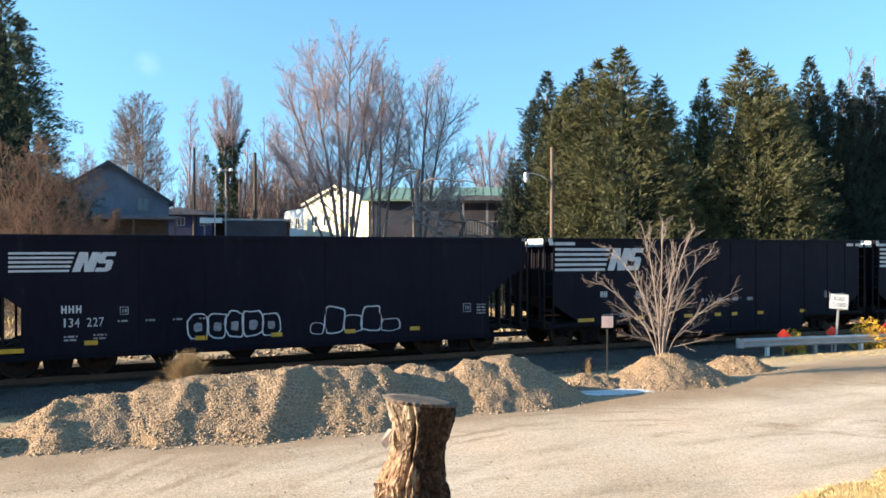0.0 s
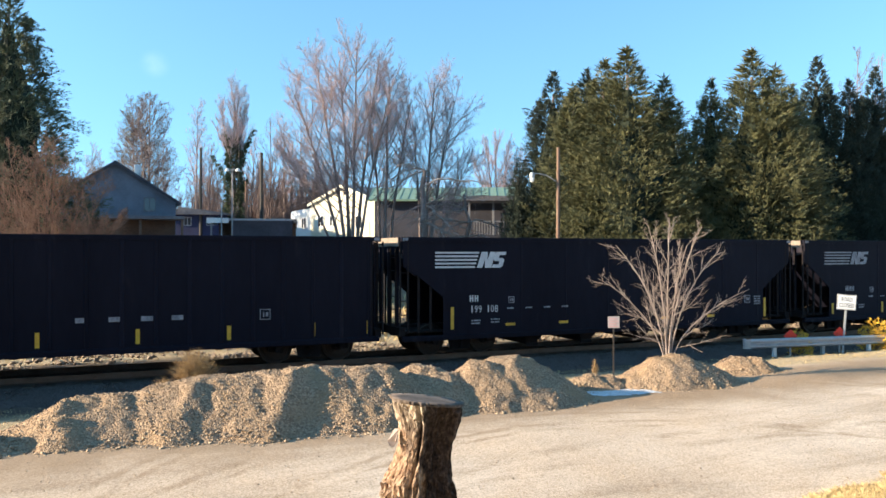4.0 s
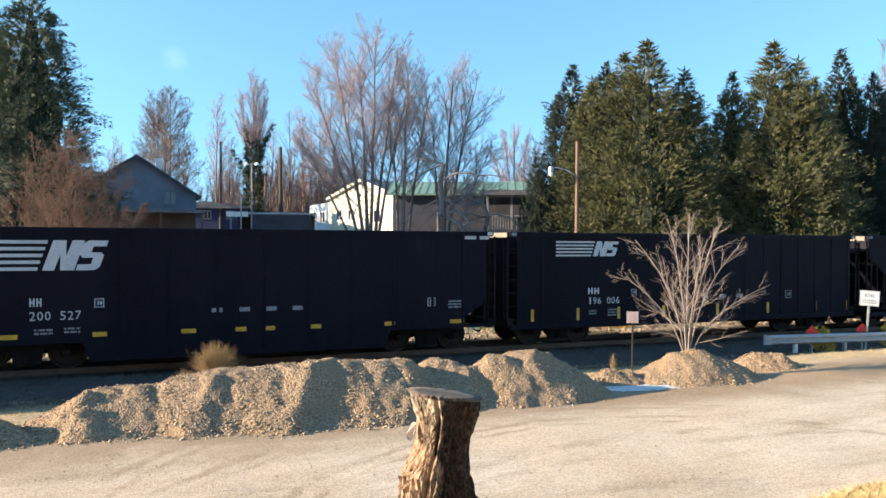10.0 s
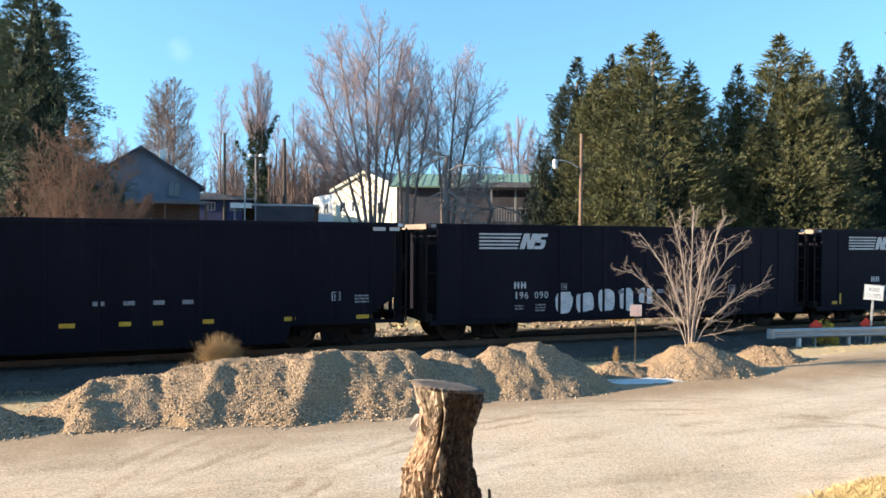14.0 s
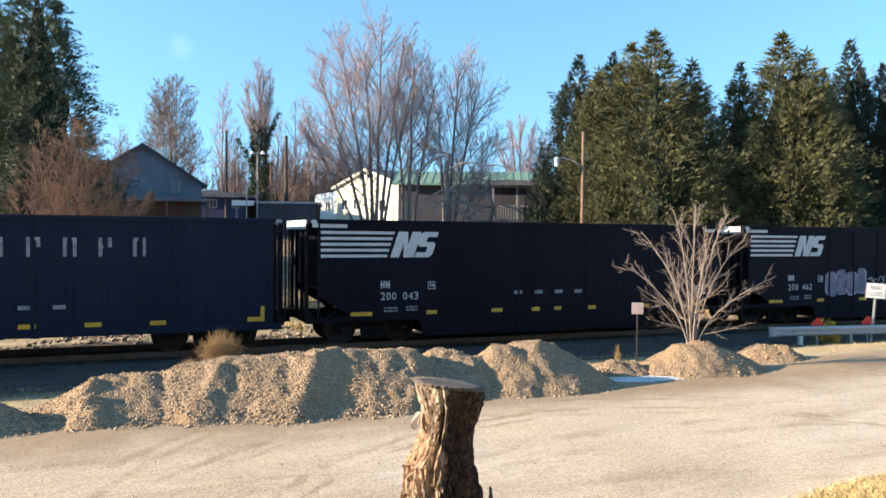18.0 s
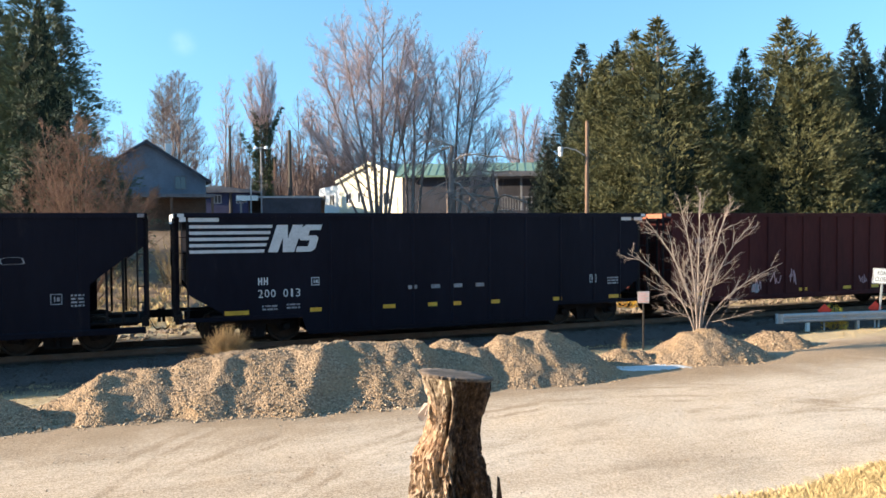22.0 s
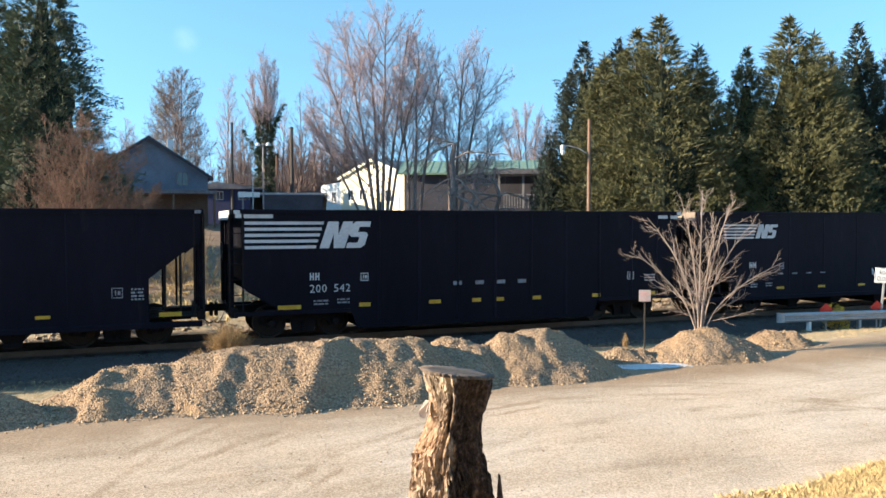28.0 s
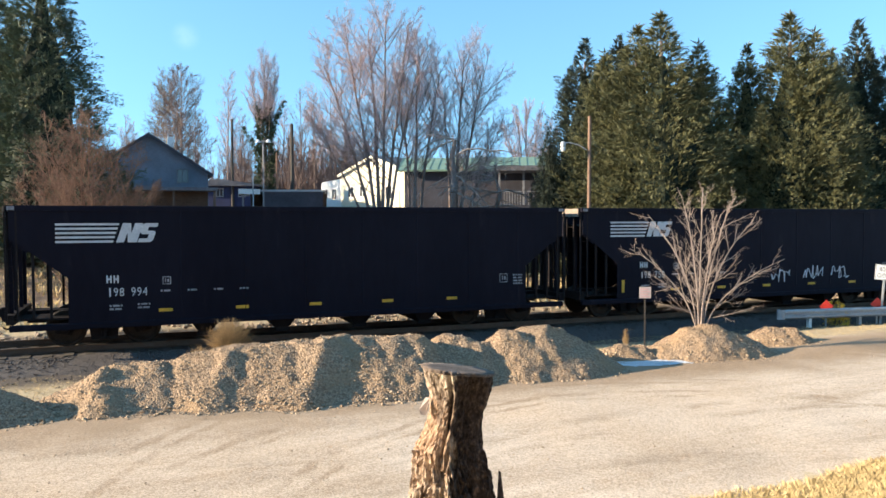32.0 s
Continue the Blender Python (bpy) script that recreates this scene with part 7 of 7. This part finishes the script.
    part("sawn_top", lip, M["stumptop"], t, "grey weathered cut face", True)
    rnd = random.Random(8)
    # slivers of bark stand off the foot
    for i in range(20):
        a = rnd.uniform(radians(190), radians(262)) if i < 12 else rnd.uniform(radians(300), radians(375))
        z = rnd.uniform(1.45, 1.9)
        r, lean = at(z)
        r += 0.004
        h, w = rnd.uniform(0.03, 0.08), rnd.uniform(0.005, 0.012)
        c, s = math.cos(a), math.sin(a)
        x, y = cx + lean + c * r, cy + s * r * 0.95
        out = rnd.uniform(0.0, 0.018)
        part("bark_flake", Geo().add([(x - s * w, y + c * w, z), (x + s * w, y - c * w, z + 0.01), (x + s * w * 0.3 + c * out, y - c * w * 0.3 + s * out, z + h), (x - s * w * 0.4 + c * out, y + c * w * 0.4 + s * out, z + h * 0.85),
                                      (x - s * w - c * 0.03, y + c * w - s * 0.03, z - 0.02), (x + s * w - c * 0.03, y - c * w - s * 0.03, z - 0.02), (x - c * 0.03, y - s * 0.03, z + h * 0.8)], [(0, 1, 2, 3), (0, 4, 5, 1), (1, 5, 6, 2), (3, 2, 6), (0, 3, 6, 4)]), wood, t)
    part("splinter", Geo().add([(-0.345, 4.86, 2.27), (-0.315, 4.83, 2.275), (-0.385, 4.82, 2.20), (-0.372, 4.80, 2.175), (-0.335, 4.80, 2.20), (-0.35, 4.88, 2.22), (-0.348, 4.80, 2.165), (-0.33, 4.82, 2.19)], [(0, 1, 4, 7, 6, 3, 2), (0, 5, 2), (5, 3, 2), (5, 6, 3), (5, 7, 6), (5, 4, 7), (5, 1, 4), (0, 5, 1)]), M["palebark"], t, "pale hanging splinter")
    part("side_spur", Geo().add([(0.10, 4.80, 1.5), (0.17, 4.82, 1.5), (0.135, 4.86, 1.79), (0.12, 4.92, 1.5), (0.12, 4.84, 1.81)], [(0, 1, 2, 4), (1, 3, 2), (3, 0, 4, 2)]), wood, t)


stump()


def sapling():
    x, y = 5.78, 20.35
    bare_tree("young_tree", "small bare spreading tree with pale grey bark", x, y, [(0.0, 0, 2.0, 2.2, 1.6, 1.8), (0.15, 0, 1.0, 2.7, 1.5, 0.95)], 63,
              [(0.1, 0.2, 3.65), (-0.65, -0.3, 3.45), (0.8, -0.2, 3.35), (-1.35, 0.2, 2.9), (1.45, 0.3, 2.75), (-1.9, -0.2, 2.0), (2.2, 0.1, 1.7), (0.2, -1.0, 2.9)], "palebark", "palebark", z=0.66,
              kids=(11, 6, 3), angle=(40, 40, 38), ratio=(0.40, 0.45, 0.55), up=(0.35, 0.3, 0.2), rad=(0.024, 0.009, 0.0055, 0.0042), bare=0.15, wander=0.09, taper=0.75, spread=0.16, bends=(6, 3, 1))


sapling()


def dry_bush(x, y, z, w, h, seed, mat, name="weed_clump", label="round clump of dry straw-coloured weeds", n=900):
    rnd = random.Random(seed)
    g = Twigs()
    for i in range(n):
        a, e = rnd.uniform(0, math.tau), rnd.uniform(0.25, 1.45)
        d = Vector((math.cos(a) * math.cos(e) * w / 2, math.sin(a) * math.cos(e) * w / 2, math.sin(e) * h)) * rnd.uniform(0.55, 1.1)
        b = Vector((rnd.gauss(0, w * 0.10), rnd.gauss(0, w * 0.10), 0))
        m = b + d * 0.5 + Vector((0, 0, 0.05))
        g.stick(b, m, 0.004, 0.003)
        g.stick(m, b + d, 0.003, 0.001)
        for k in range(2):
            q = b + d * rnd.uniform(0.5, 0.95)
            g.stick(q, q + Vector((rnd.gauss(0, 0.05), rnd.gauss(0, 0.05), rnd.uniform(0, 0.1))), 0.002, 0.001)
    ob = new(name, g.mesh(name, M[mat]))
    ob.matrix_basis = Matrix.Translation((x, y, z))
    return tagged(ob, label, "weeds")


dry_bush(-5.45, 16.35, 0.55, 1.05, 0.72, 4, "brushtwig")
dry_bush(3.9, 20.6, 0.0, 0.25, 0.55, 5, "brushtwig", label="thin upright dry weed", n=60)
dry_bush(-6.2, 16.6, 0.3, 0.5, 0.35, 6, "brushtwig", n=200)


def small_signs():
    # road-closed sign on a leaning post
    x, y = 13.35, 26.1
    s = thing("road_closed_sign", "white road closed sign on a leaning steel post", "road sign", Matrix.Translation((x, y, ground_z(x, y) + 0.10)) @ Matrix.Rotation(radians(4), 4, "Y") @ Matrix.Rotation(radians(-6), 4, "Z"))
    part("post", Geo().box(-0.03, 0.03, 0.012, 0.05, -0.2, 1.88), M["galv"], s)
    board = part("board", Geo().box(-0.36, 0.36, -0.006, 0.006, 1.31, 1.90), M["signwhite"], s)
    board.matrix_basis = Matrix.Translation((0, 0, 0.25)) @ Matrix.Diagonal((0.86, 1, 0.86, 1))
    b = Geo().box(-0.345, 0.345, -0.010, -0.0065, 1.325, 1.335).box(-0.345, 0.345, -0.010, -0.0065, 1.875, 1.885).box(-0.345, -0.335, -0.010, -0.0065, 1.336, 1.874).box(0.335, 0.345, -0.010, -0.0065, 1.336, 1.874)
    part("border", b, M["signblack"], board)
    for text, w, z in (("ROAD", 0.40, 1.64), ("CLOSED", 0.55, 1.40)):
        ob = part("lettering", writing(text, w, 0.165, "signblack"), None, board)
        ob.matrix_basis = Matrix.Translation((-w / 2, -0.010, z))
    # small notice on a thin stake
    x, y = 4.58, 21.4
    s = thing("notice_sign", "small pale notice with faded print on a thin stake", "sign", Matrix.Translation((x, y, ground_z(x, y))))
    part("stake", Geo().box(-0.018, 0.018, 0.006, 0.03, -0.2, 1.64), M["darkpole"], s)
    board = part("board", Geo().box(-0.16, 0.16, -0.005, 0.005, 1.34, 1.66), M["signdull"], s)
    for i in range(4):
        part("print_bar", Geo().box(-0.13, 0.13 - 0.05 * (i % 2), -0.009, -0.0055, 1.37 + i * 0.07, 1.40 + i * 0.07), M["signpink"], board)


small_signs()


def guardrail():
    a, b = Vector((9.62, 25.0)), Vector((20.0, 27.9))
    d = (b - a).normalized()
    ang = math.atan2(d.y, d.x)
    length = (b - a).length
    z = ground_z(a.x, a.y) - 0.05
    t = thing("guardrail", "galvanized steel guardrail closing the old road", "guardrail", Matrix.Translation((a.x, a.y, z)) @ Matrix.Rotation(ang, 4, "Z"))
    wave = [(-0.00, 0.36), (-0.035, 0.39), (-0.08, 0.41), (-0.08, 0.46), (-0.02, 0.50), (-0.02, 0.535), (-0.08, 0.575), (-0.08, 0.625), (-0.035, 0.645), (0.0, 0.67)]
    shape = wave + [(u + 0.008, w) for u, w in reversed(wave)]
    part("beam", Geo().prism(shape, 0.15, length, "x"), M["galv"], t)
    # rolled end terminal
    g = Geo()
    n = 12
    prof = []
    for i in range(n + 1):
        q = math.pi * i / n
        prof.append((0.15 - 0.20 * math.sin(q), 0.05 - 0.14 * math.cos(q) * 0.9))
    for (x0, y0), (x1, y1) in zip(prof, prof[1:]):
        g.add([(x0, y0, 0.36), (x1, y1, 0.36), (x1, y1, 0.67), (x0, y0, 0.67)], [(0, 1, 2, 3)])
    part("end_terminal", g, M["galv"], t, "rolled steel end piece")
    k = 0
    x = 1.15
    while x < length:
        post = part("post", Geo().box(x - 0.05, x + 0.05, 0.01, 0.13, -0.35, 0.64), M["siding_white"] if k % 2 == 0 else M["galv"], t)
        part("bolt", Geo().lathe([(0.018, -0.03), (0.018, 0.01)], (x, 0, 0.517), "y", 8), M["galv"], post)
        x += 1.9
        k += 1


guardrail()


def markers():
    for x, y, z in ((11.35, 25.6, 0.80), (13.25, 26.15, 0.82), (15.4, 26.75, 0.80), (17.4, 27.3, 0.80)):
        t = thing("end_marker", "red diamond end-of-road marker on a short post", "road marker", Matrix.Translation((x, y, ground_z(x, y) - 0.14)), "red markers behind the guardrail")
        part("post", Geo().box(-0.025, 0.025, 0.006, 0.03, -0.2, z + 0.1), M["galv"], t)
        part("diamond", Geo().prism([(-0.23, z), (0, z - 0.23), (0.23, z), (0, z + 0.23)], -0.004, 0.004), M["signred"], t)


markers()


def leafy_bush(x, y, w, h, seed, mat, label, n=420):
    rnd = random.Random(seed)
    spots = []
    for i in range(n):
        a, u = rnd.uniform(0, math.tau), rnd.random()
        r = w / 2 * rnd.random() ** 0.5
        o = Vector((math.cos(a), math.sin(a), 0.6)).normalized()
        spots.append((Vector((math.cos(a) * r, math.sin(a) * r, h * u * (1 - 0.5 * (r / w * 2) ** 2))), o, rnd.uniform(0.6, 1.2)))
    t = thing("shrub", label, "shrub", Matrix.Translation((x, y, ground_z(x, y))))
    part("leaves", leaf_mass("leaves", rnd, spots, M[mat], 0.10), None, t)
    tw = Twigs()
    for i in range(24):
        a = rnd.uniform(0, math.tau)
        tw.stick(Vector((0, 0, -0.05)), Vector((math.cos(a) * w * 0.4, math.sin(a) * w * 0.4, h * rnd.uniform(0.5, 0.9))), 0.008, 0.003)
    part("twig_mass", tw.mesh("twig_mass", M["tantwig"]), None, t)


leafy_bush(11.85, 26.0, 0.75, 0.85, 1, "yellowleaf", "small shrub with yellow leaves behind the guardrail")
leafy_bush(14.85, 26.8, 1.1, 1.15, 2, "yellowleaf", "orange-yellow shrub behind the guardrail", 700)
leafy_bush(6.4, 33.0, 1.2, 0.9, 3, "yellowleaf", "low yellow shrub behind the track", 400)


def riprap():
    """Pale broken stone dumped along the far side of the track."""
    rnd = random.Random(12)
    g = Geo()
    for i in range(5200):
        s, p = rnd.uniform(-28, 36), 2.9 + abs(rnd.gauss(0, 1.3))
        if noise.noise((s * 0.35, p * 0.5, 7)) < -0.05 and p > 4.0:
            continue
        c = on_track(s, p)
        r = rnd.choice((0.03, 0.045, 0.06, 0.10)) * rnd.uniform(0.7, 1.3)
        lift = 0.45 * max(0, noise.noise((s * 0.5, 3.3, 1)) + 0.35) * math.exp(-((p - 3.7) / 0.9) ** 2)
        rock(g, (c.x, c.y, ground_z(c.x, c.y) + lift + r * 0.25), r, rnd)
    me = bpy.data.meshes.new("riprap")
    me.from_pydata(g.v, [], g.f)
    me.materials.append(M["riprap"])
    tagged(new("riprap", me), "pale broken stone along the far side of the track", "riprap", kind="stuff")
    g = Geo()
    for i in range(9000):
        s = rnd.uniform(-22, 30)
        p = -abs(rnd.gauss(0, 1.0)) - 1.3
        c = on_track(s, p)
        r = rnd.uniform(0.015, 0.04)
        z = 0.055 - 0.11 * max(0, -p - 1.75) if p > -3.4 else ground_z(c.x, c.y)
        rock(g, (c.x, c.y, max(z, ground_z(c.x, c.y)) + r * 0.2), r, rnd)
    me = bpy.data.meshes.new("ballast_stone")
    me.from_pydata(g.v, [], g.f)
    me.materials.append(M["ballast"])
    tagged(new("ballast_stone", me), "grey loose ballast stones beside the rails", "ballast", kind="stuff")


riprap()


def grass():
    """Straw-dry tufts on the bank before the camera and along the track."""
    rnd = random.Random(21)
    v, f = [], []

    def tuft(x, y, z, h, n, lean=0.5):
        for k in range(n):
            a = rnd.uniform(0, math.tau)
            d = Vector((math.cos(a) * lean * rnd.random(), math.sin(a) * lean * rnd.random(), 1)).normalized() * h * rnd.uniform(0.5, 1.2)
            w = Vector((-math.sin(a), math.cos(a), 0)) * 0.0014
            b = Vector((x + rnd.gauss(0, 0.03), y + rnd.gauss(0, 0.03), z - 0.01))
            i = len(v)
            v.extend([tuple(b - w), tuple(b + w), tuple(b + d * 0.6 + w * 0.7), tuple(b + d + Vector((math.cos(a), math.sin(a), -0.1)) * h * 0.2)])
            f.append((i, i + 1, i + 2, i + 3))
    for i in range(14000):
        x, y = rnd.uniform(2.5, 9.5), rnd.uniform(6.5, 13.2)
        d = bank(x, y) + 0.35 * noise.noise((x * 1.3, y * 1.3, 0))
        if d < 0.05 or d > 2.6 or (d < 0.5 and rnd.random() < 0.5):
            continue
        tuft(x, y, ground_z(x, y), 0.11, 22, 0.7)
    for i in range(2600):
        s, p = rnd.uniform(-16, 26), rnd.uniform(-5.6, -3.2)
        c = on_track(s, p)
        tuft(c.x, c.y, ground_z(c.x, c.y), 0.07, 5, 0.9)
    for i in range(5000):
        s, p = rnd.uniform(-34, 46), 5 + abs(rnd.gauss(0, 9))
        c = on_track(s, p)
        tuft(c.x, c.y, ground_z(c.x, c.y), 0.35, 7, 0.7)
    me = bpy.data.meshes.new("grass")
    me.from_pydata(v, [], f)
    me.materials.append(M["drygrass"])
    tagged(new("dry_grass", me), "straw-coloured winter grass in tufts", "grass", kind="stuff")


grass()


def brush():
    """Leafless thicket on the slope behind the track."""
    kinds = []
    for k in range(3):
        rs = np.random.RandomState(70 + k)
        stout, fine = branching([(0, 0, 1.3, 1.5, 1.5, 1.5)], 70 + k, [(rs.uniform(-1, 1), rs.uniform(-1, 1), rs.uniform(1.6, 2.5)) for _ in range(8)], (7, 4, 2), (34, 38, 38), (0.45, 0.5, 0.6), (0.15, 0.1, 0.1), (0.018, 0.009, 0.006, 0.004), 0.1, 0.1, spread=0.5, bends=(2, 1, 1))
        kinds.append((array_mesh("twig_mass", *stout, M["tantwig"]), array_mesh("crown", *fine, M["brushtwig"])))
    rnd = random.Random(5)
    for i in range(46):
        s, p = rnd.uniform(-30, 34), rnd.uniform(7.5, 17)
        c = on_track(s, p)
        t = thing("thicket_shrub", "leafless brown shrub on the slope behind the track", "shrub", Matrix.Translation((c.x, c.y, ground_z(c.x, c.y))) @ Matrix.Rotation(rnd.uniform(0, 6), 4, "Z") @ Matrix.Scale(rnd.uniform(0.7, 1.25), 4), "shrubs behind the track")
        part("twig_mass", kinds[i % 3][0], None, t)
        part("crown", kinds[i % 3][1], None, t)


brush()

# ---- how the train moves: metres travelled at each second ----
TRAVEL = [(0, 0.0), (1, 10.61), (2, 21.21), (3, 31.81), (4, 42.41), (5, 53.01), (6, 63.61), (7, 74.22), (8, 84.82), (9, 95.4), (10, 105.97), (11, 116.53), (12, 127.07), (13, 137.57), (14, 148.05), (15, 158.49), (16, 168.91),
          (17, 179.32), (18, 189.72), (19, 200.12), (20, 210.52), (21, 220.92), (22, 231.34), (23, 241.78), (24, 252.24), (25, 262.72), (26, 273.22), (27, 283.73), (28, 294.25), (29, 304.77), (30, 315.3), (31, 325.85), (32, 336.41)]


def travelled(t):
    i = min(31, int(t))
    a, b = TRAVEL[i][1], TRAVEL[i + 1][1]
    return a + (b - a) * (t - i)


def motions():
    for c, u in CARS:
        rows = []
        for t, d in TRAVEL:
            rows.append((t, Matrix.Translation(on_track(u + d)) @ Matrix.Rotation(TRACK, 4, "Z")))
        walk(c, rows)
    # the wheels roll while their car passes the lot
    for w, k, (u, x) in TURNING:
        here = u + 7.2 + x
        inside = [i / 15 for i in range(481) if -19 < here + travelled(i / 15) < 27]
        if not inside:
            continue
        rows = []
        for t in sorted({0.0, 32.0, *inside}):
            turn = (travelled(min(max(t, inside[0]), inside[-1])) - travelled(inside[0])) / WHEEL_R
            rows.append((t, pose(k, 0, RAIL_TOP + WHEEL_R) @ Matrix.Rotation(turn, 4, "Y")))
        walk(w, rows)


motions()
